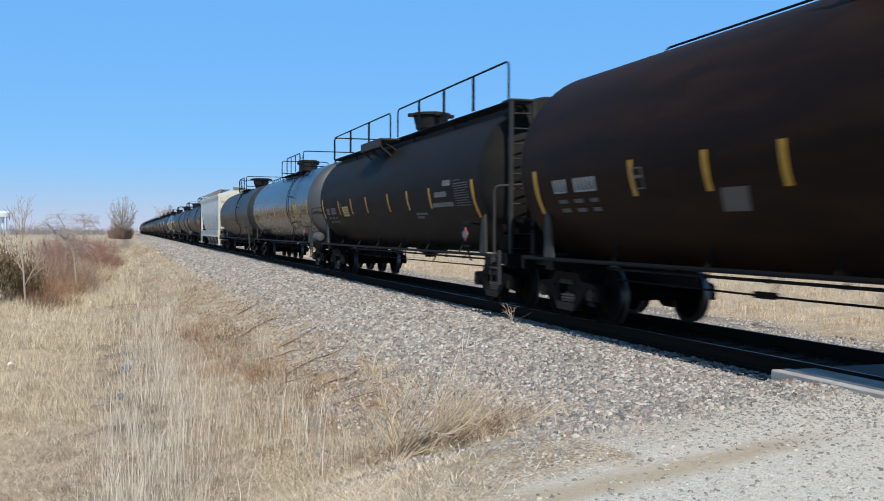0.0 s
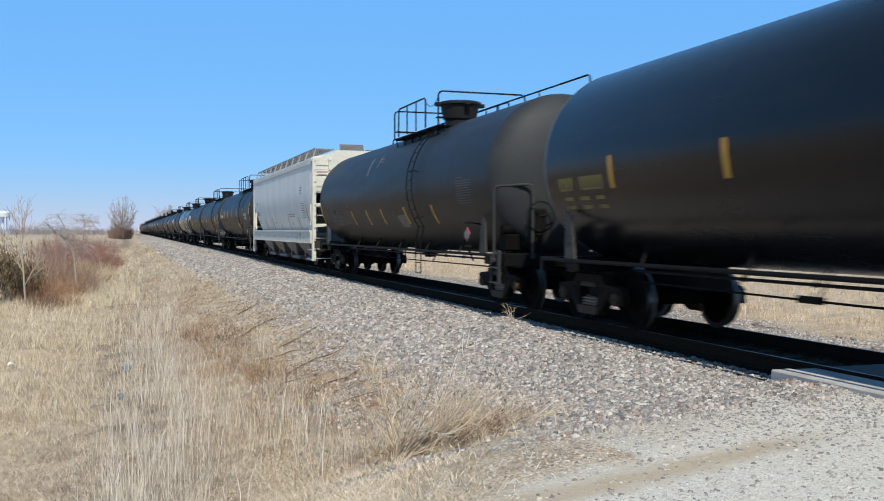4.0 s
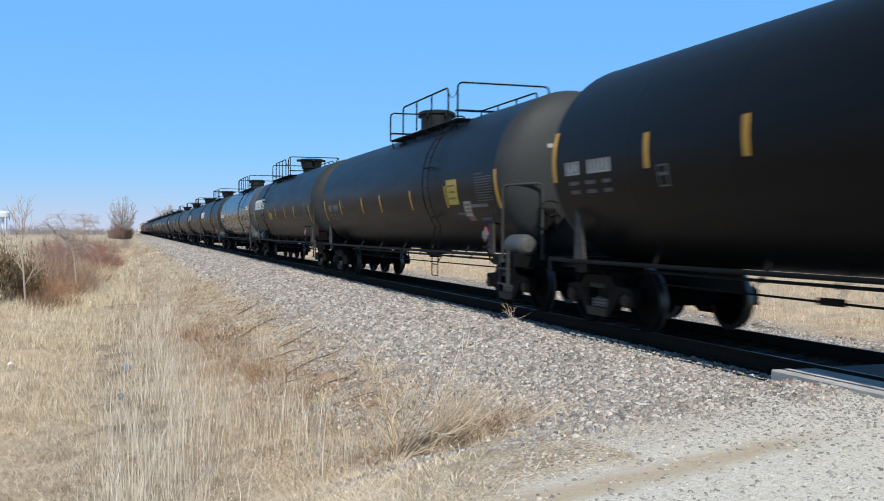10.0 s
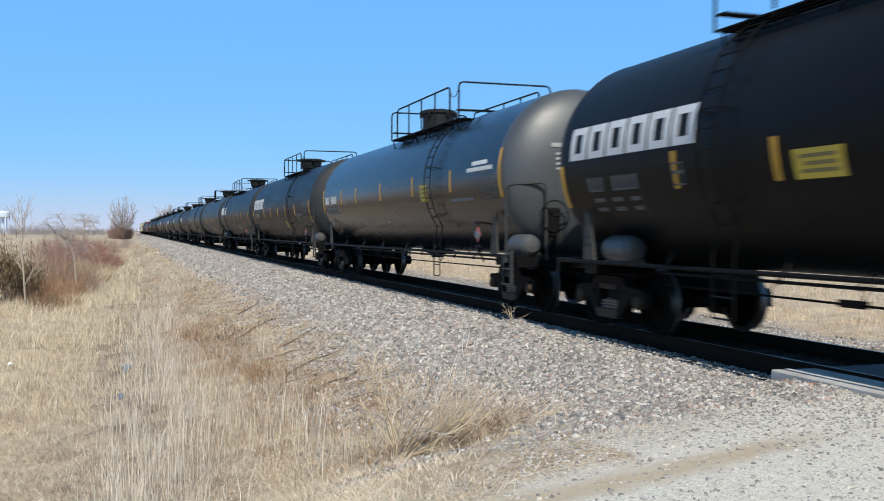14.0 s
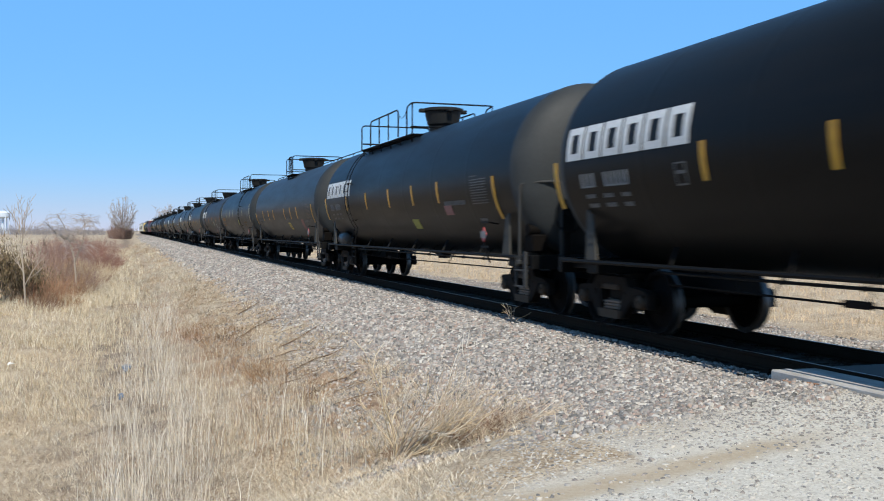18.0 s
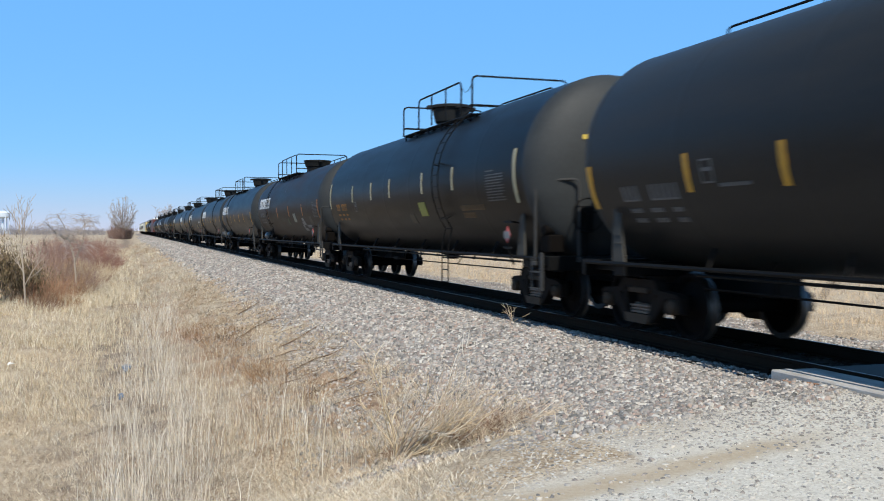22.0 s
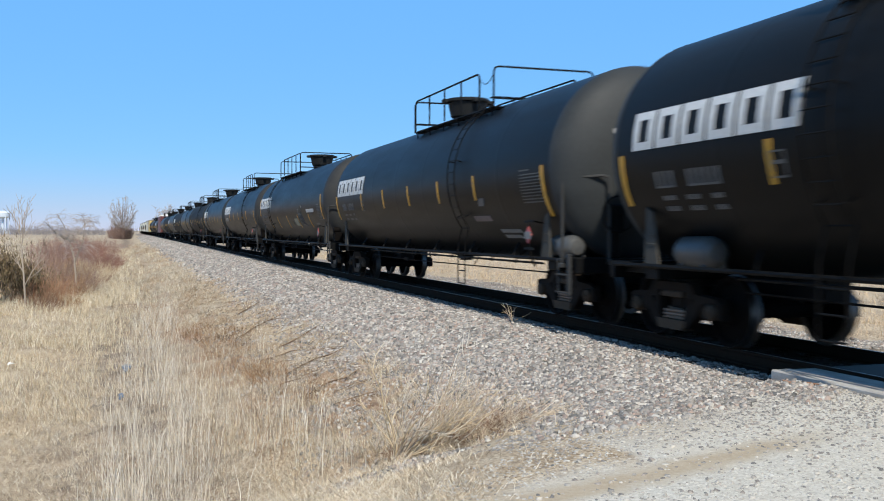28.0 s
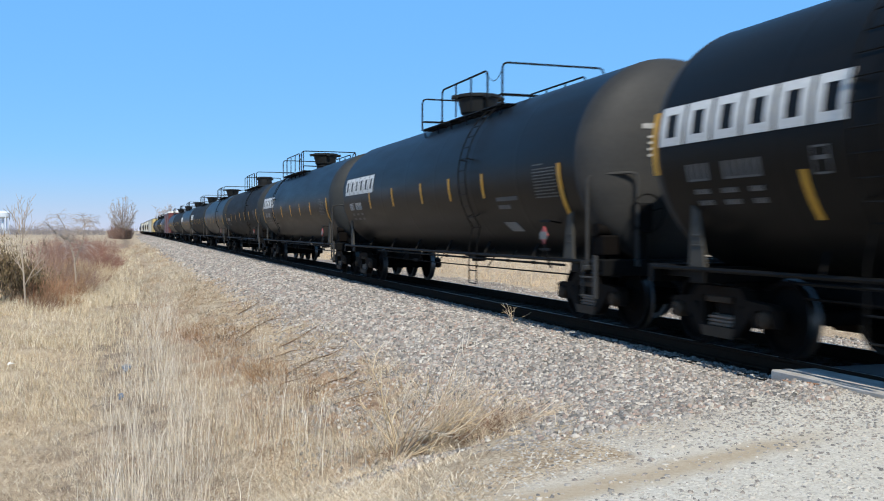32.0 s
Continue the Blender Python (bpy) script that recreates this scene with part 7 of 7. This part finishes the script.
def crown_tree(name, label, at, height, half, seed):
    """A leafless tree whose limbs rise and fan into an egg-shaped crown."""
    rng = np.random.default_rng(seed)
    tree = tagged(empty(name, pose(*at)), label, "tree")
    wood, twigs = Build(), Build()
    mid = height * 0.63
    wood.tube([(0, 0, -0.3), (0.1, 0, height * 0.14), (0.0, 0.1, height * 0.3), (0.15, 0, height * 0.55), (0.1, 0, height * 0.8)], [0.34, 0.28, 0.22, 0.13, 0.05], 7)
    for i in range(30):
        a, q = i * 2.4, 1 - 2 * (i + 0.5) / 30
        q = max(q, -0.72)
        ring = math.sqrt(1 - q * q) * rng.uniform(0.8, 1.05)
        tip = Vector((math.cos(a) * ring * half, math.sin(a) * ring * half, mid + q * height * 0.37 * rng.uniform(0.85, 1.0)))
        root = Vector((0.05, 0.05, max(height * 0.16, tip.z * rng.uniform(0.30, 0.45))))
        bow = root.lerp(tip, 0.5) + Vector((tip.x * 0.16, tip.y * 0.16, -0.25))
        path = [root, root.lerp(bow, 0.5) + Vector(rng.normal(0, 0.08, 3)), bow, bow.lerp(tip, 0.5) + Vector(rng.normal(0, 0.12, 3)), tip]
        wood.tube(path, [0.085, 0.07, 0.05, 0.035, 0.015], 5)
        for j in range(42):
            k = int(rng.integers(2, 5))
            o = path[k - 1].lerp(path[k], rng.uniform(0, 1))
            d = ((tip - root).normalized() + Vector(rng.normal(0, 0.55, 3)) + Vector((0, 0, 0.12))).normalized()
            l = rng.uniform(0.5, 1.5)
            e = (d + Vector(rng.normal(0, 0.3, 3)) + Vector((0, 0, 0.1))).normalized()
            m = o + d * l * 0.5
            twigs.tube([o, m, m + e * l * 0.5], [0.026, 0.019, 0.010], 3)
            for _ in range(3):
                f = (e + Vector(rng.normal(0, 0.6, 3))).normalized()
                twigs.tube([m, m + f * l * 0.45], [0.02, 0.010], 3)
    part("trunk", ("trunk", name, seed), wood, PALEBARK, tree)
    part("crown", ("crown", name, seed), twigs, PALETWIG, tree, "fine leafless twigs", smooth=0)


def make_plants():
    # bushes by the ditch
    for i, (px, d, h, w) in enumerate(((90, 56, 1.9, 2.6), (114, 60, 2.0, 2.8), (138, 62, 1.9, 2.6), (172, 66, 2.2, 2.6), (154, 70, 2.1, 2.8), (104, 66, 2.1, 3.0), (186, 74, 2.2, 2.4))):
        shrub("dogwood_shrub", "leafless red-brown shrub thicket beside the ditch", view_place(px, 0, d), h * (0.85 + 0.2 * (i % 3)), w, 150, DULLRED if i in (0, 1, 5) else REDTWIG, 40 + i, 0.010, 0.5, 5)
    for i, (px, d, h) in enumerate(((96, 82, 2.6), (118, 90, 2.8), (142, 96, 2.6), (166, 104, 2.8), (186, 112, 2.6))):
        shrub("dogwood_shrub", "distant leafless reddish shrubs in the field edge", view_place(px, 0, d), h, 4.5, 110, DULLRED if i % 2 else REDTWIG, 400 + i, 0.014, 0.4, 4)
    for i, (px, d, h) in enumerate(((10, 34, 2.1), (-24, 33, 2.3), (48, 35, 1.7))):
        rng = np.random.default_rng(70 + i)
        at = view_place(px, 0, d)
        cedar = tagged(empty("cedar_bush", pose(*at)), "dark bronzed evergreen bush in dry grass", "bush")
        b = Build()
        for k in range(9):
            a = k * 0.7
            b.tube([(0, 0, -0.1), (0.25 * math.cos(a), 0.25 * math.sin(a), h * 0.4), (0.5 * math.cos(a), 0.5 * math.sin(a), h * 0.75)], [0.03, 0.02, 0.008], 5)
        part("trunk", ("cstem", i), b, BARK, cedar)
        n = 3000
        q = rng.normal(0, 1, (n, 3))
        q /= np.linalg.norm(q, axis=1)[:, None]
        r = rng.uniform(0.2, 1.15, n) * (0.75 + 0.45 * np.sin(3 * q[:, 0] * 2 + i) * np.sin(5 * q[:, 1]))
        pts = q * r[:, None] * np.array([0.95, 0.95, h * 0.55]) + np.array([0, 0, h * 0.52])
        me = blades_at("crown", pts, rng.uniform(0.06, 0.2, n), rng.uniform(0.008, 0.02, n), rng.uniform(0.3, 1.4, n), CEDAR, rng, "")
        me.parent = cedar
        for key in ("category", "kind"):
            if key in me:
                del me[key]
        me["label"] = "dense scaly foliage"
    for i, (px, d, h, w) in enumerate(((75, 37, 1.7, 2.0), (98, 40, 1.8, 2.2), (122, 44, 1.8, 2.2), (142, 49, 1.7, 2.2), (60, 35, 1.5, 1.6), (108, 48, 1.9, 2.4), (86, 45, 1.9, 2.4), (160, 56, 1.7, 2.4))):
        shrub("brown_shrub", "orange-brown stems of a leafless shrub", view_place(px, 0, d), h * (0.85 + 0.15 * (i % 3)), w, 120, (RUSTTWIG, BROWNST, DULLRED, TANTWIG)[i % 4], 60 + i, 0.006, 0.6, 6)
    for i, (px, d, h, w) in enumerate(((62, 37, 1.0, 1.8), (88, 40, 1.1, 2.2), (118, 44, 1.2, 2.2), (148, 50, 1.2, 2.4), (172, 62, 1.3, 2.4), (70, 33, 0.9, 1.4), (100, 35, 0.8, 1.4))):
        shrub("brown_shrub", "dark brown lower stems of a leafless shrub", view_place(px, 0, d), h, w, 80, BROWNDARK if i % 2 else BROWNST, 360 + i, 0.007, 0.7, 4)
    # trees
    bare_tree("sapling", "thin pale leafless sapling in the ditch", view_place(42, 0, 33), 4.0, 14, 0.36, 3, 0.045, (BARKPALE, BARKPALE), 2, 0.008, 1)
    umbrella_tree()
    crown_tree("tall_tree", "tall leafless tree with a full rounded crown", view_place(217, 0, 300), 13.9, 4.6, 44)
    for i, (px, h, w) in enumerate(((202, 5.4, 3.4), (210, 6.6, 3.2), (218, 7.2, 3.0), (226, 5.6, 2.6), (206, 4.4, 4.0))):
        shrub("thicket", "brown leafless thicket round the tall tree", view_place(px, 0, 296 + 3 * i), h, w, 130, THICKET, 91 + i, 0.026, 0.22, 4)
    bare_tree("distant_tree", "distant leafless tree behind the railway", view_place(292, 0, 330), 11.6, 17, 0.6, 4, 0.2, (PALEBARK, PALETWIG), 3, 0.03)
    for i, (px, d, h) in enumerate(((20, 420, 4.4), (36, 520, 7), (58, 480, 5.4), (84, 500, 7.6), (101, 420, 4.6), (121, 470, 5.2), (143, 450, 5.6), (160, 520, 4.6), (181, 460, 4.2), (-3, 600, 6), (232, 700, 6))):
        shrub("distant_woodland", "leafless woodland on the horizon, haze put into its colour", view_place(px, 0, d), h, 20, 75, HAZE, 120 + i, 0.06, 0.3, 4, cat="trees")
    # dry weed heap at the lane's edge
    rng = np.random.default_rng(141)
    heap = ((-5.20, 9.85, 40, 1.15, 1.6), (-5.02, 9.65, 56, 1.1, 1.2), (-4.85, 9.45, 64, 1.0, 0.9), (-4.62, 9.25, 60, 0.9, 0.5), (-4.36, 9.0, 44, 0.8, 0.2), (-4.05, 8.7, 34, 0.7, 0.1), (-4.45, 8.5, 24, 0.6, 0.1))
    for i, (x, y, n, L, up) in enumerate(heap):
        b = Build()
        for _ in range(n):
            p = Vector((rng.normal(0, 0.10), rng.normal(0, 0.12), -0.05))
            a = rng.normal(-0.2, 0.7)
            d = Vector((math.cos(a), math.sin(a), up * rng.uniform(0.15, 1.9))).normalized()
            l, pts = L * rng.uniform(0.4, 1.15), [p]
            for k in range(5):
                d = (d + Vector((0.02, 0.0, -0.05)) + Vector(rng.normal(0, 0.13, 3))).normalized()
                q = pts[-1] + d * l / 5
                q.z = max(q.z, 0.02)
                pts.append(q)
            r = rng.uniform(0.002, 0.0052)
            b.tube(pts, [r, r * 0.9, r * 0.8, r * 0.65, r * 0.5, r * 0.3], 4)
            for k in range(6):
                o = pts[int(rng.integers(1, 5))]
                e = (d + Vector(rng.normal(0, 0.8, 3))).normalized()
                b.tube([o, o + e * l * 0.12, o + (e + Vector(rng.normal(0, 0.4, 3))) * l * 0.25], [r * 0.6, r * 0.45, r * 0.25], 3)
        fan = []
        for k in range(22 if i < 2 else 8):
            a, r, l = rng.normal(-0.25, 0.5), rng.uniform(0.004, 0.0085), L * rng.uniform(0.6, 1.05)
            d = Vector((math.cos(a), math.sin(a), rng.uniform(0.25, 1.5) * min(1, up))).normalized()
            q, pts = Vector((rng.normal(0, 0.05), rng.normal(-0.12, 0.05), -0.05)), []
            for j in range(6):
                pts.append(q.copy())
                d = (d + Vector(rng.normal(0, 0.07, 3))).normalized()
                q = q + d * l / 5
            fan.append(Build().tube(pts, [r, r * 0.9, r * 0.75, r * 0.6, r * 0.45, r * 0.25], 5))
        ob = part("dry_weed", ("weed", i), b, GOLDSTEM, None, smooth=0)
        ob.matrix_basis = pose(*at_ground(x, y))
        tagged(ob, "tangled tan dry weed arching at the lane's edge", "weed")
        for k, stem in enumerate(fan):
            part("stem", ("weedfan", i, k), stem, (GOLDSTEM, PALE, TANTWIG)[k % 3], ob)
        # added dark stems stand in for the shade beneath the heap
        if i < 5:
            shrub("weed_shade_stems", "dark brown stems added as shade under the weed", at_ground(x + 0.18, y + 0.05), 0.34, 0.6, 90, BROWNDARK, 300 + i, 0.004, 1.1, 3, cat="weed")
    # the largest weed: thick pale branches fanning out from one root
    weed = part("dry_weed", "weedroot", Build().lathe([(-0.1, 0.03), (0.04, 0.035), (0.09, 0.02)], (0, 0, 0), "z", 8), PALE, None)
    weed.matrix_basis = pose(*at_ground(-5.38, 9.50, 0.04))
    tagged(weed, "large pale dry weed with branches fanning from its root", "weed")
    side = Vector((math.cos(YAW), -math.sin(YAW), 0))
    ahead = Vector((math.sin(YAW), math.cos(YAW), 0))
    for k in range(26):
        el = 98 - 3.0 * k + rng.normal(0, 5)
        l = (0.80 + 0.42 * min(1, k / 7)) * rng.uniform(0.75, 1.1)
        d, q, pts = side * math.cos(radians(el)) + ahead * rng.normal(-0.05, 0.28) + Vector((0, 0, math.sin(radians(max(el, 6))))), Vector(rng.normal(0, 0.025, 3)), []
        d.normalize()
        q.z = 0.02
        for j in range(7):
            pts.append(q.copy())
            d = (d + Vector(rng.normal(0, 0.13, 3)) + Vector((0, 0, 0.03 if el < 45 else -0.04))).normalized()
            q = q + d * l / 6
        r = rng.uniform(0.0055, 0.0105)
        mat = (PALE, TANTWIG, GOLDSTEM)[k % 3]
        branch = part("branch", ("weedbranch", k), Build().tube(pts, [r, r * 0.95, r * 0.85, r * 0.7, r * 0.55, r * 0.4, r * 0.2], 5), mat, weed)
        for j in range(8):
            o = pts[int(rng.integers(2, 7))]
            e = (d + Vector(rng.normal(0, 0.6, 3)) + Vector((0, 0, 0.2))).normalized()
            f = (e + Vector(rng.normal(0, 0.35, 3))).normalized()
            twig = Build().tube([o, o + e * l * 0.12, o + e * l * 0.12 + f * l * 0.13], [r * 0.5, r * 0.38, r * 0.2], 4)
            part("twig", ("weedtwig", k, j), twig, mat, branch)
    # a tall pale stalk rising from the heap
    stems = (
        ((0, -0.05), (0.10, 0.28), (0.22, 0.58), (0.34, 0.86)),
        ((0.34, 0.86), (0.40, 0.94), (0.49, 1.02), (0.52, 1.07)),
        ((0.34, 0.86), (0.44, 0.88), (0.53, 0.92)),
        ((0.30, 0.76), (0.29, 0.90), (0.31, 1.05)),
        ((0.34, 0.86), (0.37, 0.98), (0.38, 1.08)),
        ((0.27, 0.68), (0.38, 0.74), (0.50, 0.80), (0.55, 0.82)),
        ((0.40, 0.94), (0.46, 0.93), (0.55, 0.98)),
        ((0.02, -0.05), (0.09, 0.30), (0.17, 0.60), (0.24, 0.80), (0.27, 0.92)),
        ((-0.05, -0.05), (-0.02, 0.25), (0.05, 0.55), (0.07, 0.68)),
    )
    root = part("dry_stalk", "stalkroot", Build().lathe([(-0.08, 0.02), (0.03, 0.022), (0.06, 0.012)], (0, 0, 0), "z", 8), PALE, None)
    root.matrix_basis = pose(*at_ground(-4.30, 11.35))
    tagged(root, "forked pale dead stalk standing above the weed heap", "weed")
    for k, stem in enumerate(stems):
        pts = [side * u + ahead * (0.05 * math.sin(9 * u + k)) + Vector((0, 0, z)) for u, z in stem]
        r = 0.008 if stem[0][1] < 0 else 0.0055
        part("branch", ("stalkbranch", k), Build().tube(pts, [r * (1 - 0.55 * j / (len(pts) - 1)) for j in range(len(pts))], 5), PALE, root)
    rng = np.random.default_rng(155)
    tuft = part("dry_weed", "railweedroot", Build().lathe([(-0.06, 0.015), (0.02, 0.016), (0.05, 0.008)], (0, 0, 0), "z", 7), PALE, None)
    tuft.matrix_basis = pose(*at_ground(-1.40, 15.9, 0.02))
    tagged(tuft, "small pale forked weed growing at the rail's foot", "weed")
    for k in range(7):
        d = (side * rng.uniform(-0.6, 1.0) + Vector((0, 0, 1)) + ahead * rng.normal(0, 0.3)).normalized()
        q, pts = Vector((0, 0, 0)), []
        for j in range(5):
            pts.append(q.copy())
            d = (d + Vector(rng.normal(0, 0.12, 3))).normalized()
            q = q + d * rng.uniform(0.05, 0.10)
        branch = part("branch", ("railweed", k), Build().tube(pts, [0.0055, 0.005, 0.004, 0.003, 0.002], 5), GREYTWIG if k % 2 else TANTWIG, tuft)
        for j in range(3):
            o = pts[int(rng.integers(2, 5))]
            e = (d + Vector(rng.normal(0, 0.6, 3))).normalized()
            part("twig", ("railtwig", k, j), Build().tube([o, o + e * 0.06, o + e * 0.11], [0.003, 0.0025, 0.0015], 4), TANTWIG, branch)
    rng = np.random.default_rng(160)
    for i in range(44):
        x, y = rng.uniform(-7.0, -5.2), 9.5 * 2.7 ** rng.uniform(0, 1)
        shrub("dry_stalk", "thin brown stalks among the ditch grass", at_ground(x, y), rng.uniform(0.5, 0.95), 0.3, 7, BROWNST if i % 2 else TANTWIG, 170 + i, 0.0035, 0.6, 3, cat="weed")
    for i in range(16):
        x, y = rng.uniform(-6.3, -5.3), 16 * 2.1 ** rng.uniform(0, 1)
        shrub("brown_brush", "dark brown dead brush on the bank", at_ground(x, y), rng.uniform(0.25, 0.5), 0.9, 60, BROWNST if i % 3 else DARKSTICK, 230 + i, 0.005, 1.2, 3, cat="weed")
    # long dark sticks lying along the edge of the stones
    for i, (x, y, L, a) in enumerate(((-4.75, 17.2, 1.7, 0.75), (-4.45, 20.6, 2.0, 0.9), (-4.95, 15.0, 1.5, 0.55), (-5.0, 24.0, 2.2, 1.0), (-4.6, 29.0, 2.4, 1.1), (-5.2, 19.0, 1.3, 0.4))):
        pts = []
        for k in range(5):
            q = (k / 4 - 0.5) * L
            u, w = x + math.cos(a) * q, y + math.sin(a) * q + 0.04 * math.sin(3 * k + i)
            pts.append((u - x, w - y, float(ground_z(u, w)) + 0.05))
        ob = part("stick", ("longstick", i), Build().tube(pts, [0.008, 0.016, 0.017, 0.013, 0.005], 6), DARKSTICK, None)
        ob.matrix_basis = pose(x, y, 0)
        tagged(ob, "long dark stick lying along the edge of the stones", "stick", "sticks on the bank")
    # grey sticks washed against the bank
    for i in range(60):
        x, y, a = rng.uniform(-5.7, -4.1), 13 * 3.2 ** rng.uniform(0, 1), rng.uniform(-1.5, 1.6)
        L = rng.uniform(0.3, 0.8) * (1 if y < 20 else 1.6)
        z0, z1 = (float(ground_z(x + q * math.cos(a) * L / 2, y + q * math.sin(a) * L / 2)) + 0.03 for q in (-1, 1))
        b = Build().tube([(-math.cos(a) * L / 2, -math.sin(a) * L / 2, z0), (0.02, 0.03, (z0 + z1) / 2 + 0.01), (math.cos(a) * L / 2, math.sin(a) * L / 2, z1)], [0.005, 0.008, 0.003], 5)
        ob = part("stick", ("stick", i), b, DARKSTICK, None)
        ob.matrix_basis = pose(x, y, 0)
        tagged(ob, "dead brown stick lying on the bank", "stick", "sticks on the bank")
    for i, (x, y) in enumerate(((-10.27, 20.9), (-7.6, 6.95))):
        b = Build().add([(-0.07, -0.05, 0.0), (0.06, -0.06, 0.03), (0.08, 0.05, 0.01), (-0.05, 0.06, 0.04), (-0.07, -0.05, -0.004), (0.06, -0.06, 0.026), (0.08, 0.05, 0.006), (-0.05, 0.06, 0.036)], [(0, 1, 2, 3), (7, 6, 5, 4), (0, 1, 5, 4), (1, 2, 6, 5), (2, 3, 7, 6), (3, 0, 4, 7)])
        ob = part("paper_scrap", ("scrap", i), b, WHITEROOF, None)
        ob.matrix_basis = pose(*at_ground(x, y, 0.10 if i == 0 else 0.05))
        tagged(ob, "crumpled white paper scrap in the grass", "litter")
    # ditch water
    mat, nt, p, L = node_mat("ditch_water")
    p.inputs["Base Color"].default_value = (0.03, 0.035, 0.04, 1)
    p.inputs["Roughness"].default_value = 0.06
    bump(nt, p, noise_tex(nt, coords(nt), 6, 3), 0.05, 0.02)
    for i, (x, y, rx, ry) in enumerate(((-8.05, 20.8, 0.09, 0.55), (-8.15, 17.4, 0.05, 0.35))):
        poly = [(rx * math.cos(a) * (1 + 0.25 * math.sin(3 * a + i)), ry * math.sin(a) * (1 + 0.2 * math.sin(2 * a))) for a in np.linspace(0, 2 * math.pi, 26)[:-1]]
        ob = part("puddle", ("puddle", i), Build().slab(poly, "z", -0.06, 0.0), mat, None)
        ob.matrix_basis = pose(x, y, float(ground_z(x, y)) + 0.03)
        tagged(ob, "still dark water pooled in the ditch", "water", kind="structure")


def make_water_tower():
    x, y, z = view_place(5, 0, 560)
    tower = tagged(empty("water_tower", pose(x, y, z - 0.9)), "white elevated water tank on tall legs", "water tower")
    # white paint with the blue of distance haze put into its colour
    m = paint("haze_tinted_white_tower_paint", (0.60, 0.67, 0.74), 0.6, (0.5, 0.55, 0.6), dusty=0.2)
    b = Build().lathe([(10.0, 1.0), (10.3, 3.2), (11.0, 4.0), (13.2, 4.2), (13.9, 3.6), (14.4, 2.0), (14.6, 0.2)], (0, 0, 0), "z", 28)
    part("tank", "wt_tank", b, m, tower)
    for k in range(6):
        a = k * math.pi / 3
        part("leg", ("wt_leg", k), Build().tube([(3.8 * math.cos(a), 3.8 * math.sin(a), -0.5), (3.7 * math.cos(a), 3.7 * math.sin(a), 11.2)], 0.28, 8), m, tower)
    part("riser", "wt_riser", Build().lathe([(-0.5, 0.7), (10.2, 0.7)], (0, 0, 0), "z", 14), m, tower)
    part("brace_ring", "wt_ring", Build().tube([(3.75 * math.cos(a), 3.75 * math.sin(a), 5.6) for a in np.linspace(0, 2 * math.pi, 13)], 0.12, 5), m, tower)


def motions():
    """The train rolls by at a steady speed and every wheel turns."""
    times = [2.0 * k for k in range(17)]
    for car, s0 in MOVERS:
        rows = []
        for t in times:
            p, a = on_line(s0 - run(t))
            rows.append((t, Matrix.Translation(p) @ Matrix.Rotation(a, 4, "Z")))
        walk(car, rows)
    for q, sets in WHEELSETS.items():
        rows = [(k / 15, Matrix.Translation((0, q * 0.889, 0.457)) @ Matrix.Rotation(run(k / 15) / 0.457, 4, "X")) for k in range(481)]
        walk(sets[0], rows)
        keys = sets[0].animation_data
        for w in sets[1:]:
            w.rotation_mode = "QUATERNION"
            own = w.animation_data_create()
            own.action = keys.action
            own.action_slot = keys.action_slot


make_train()
make_track()
make_splinters()
make_plants()
make_water_tower()
make_grass()
make_stones()
motions()
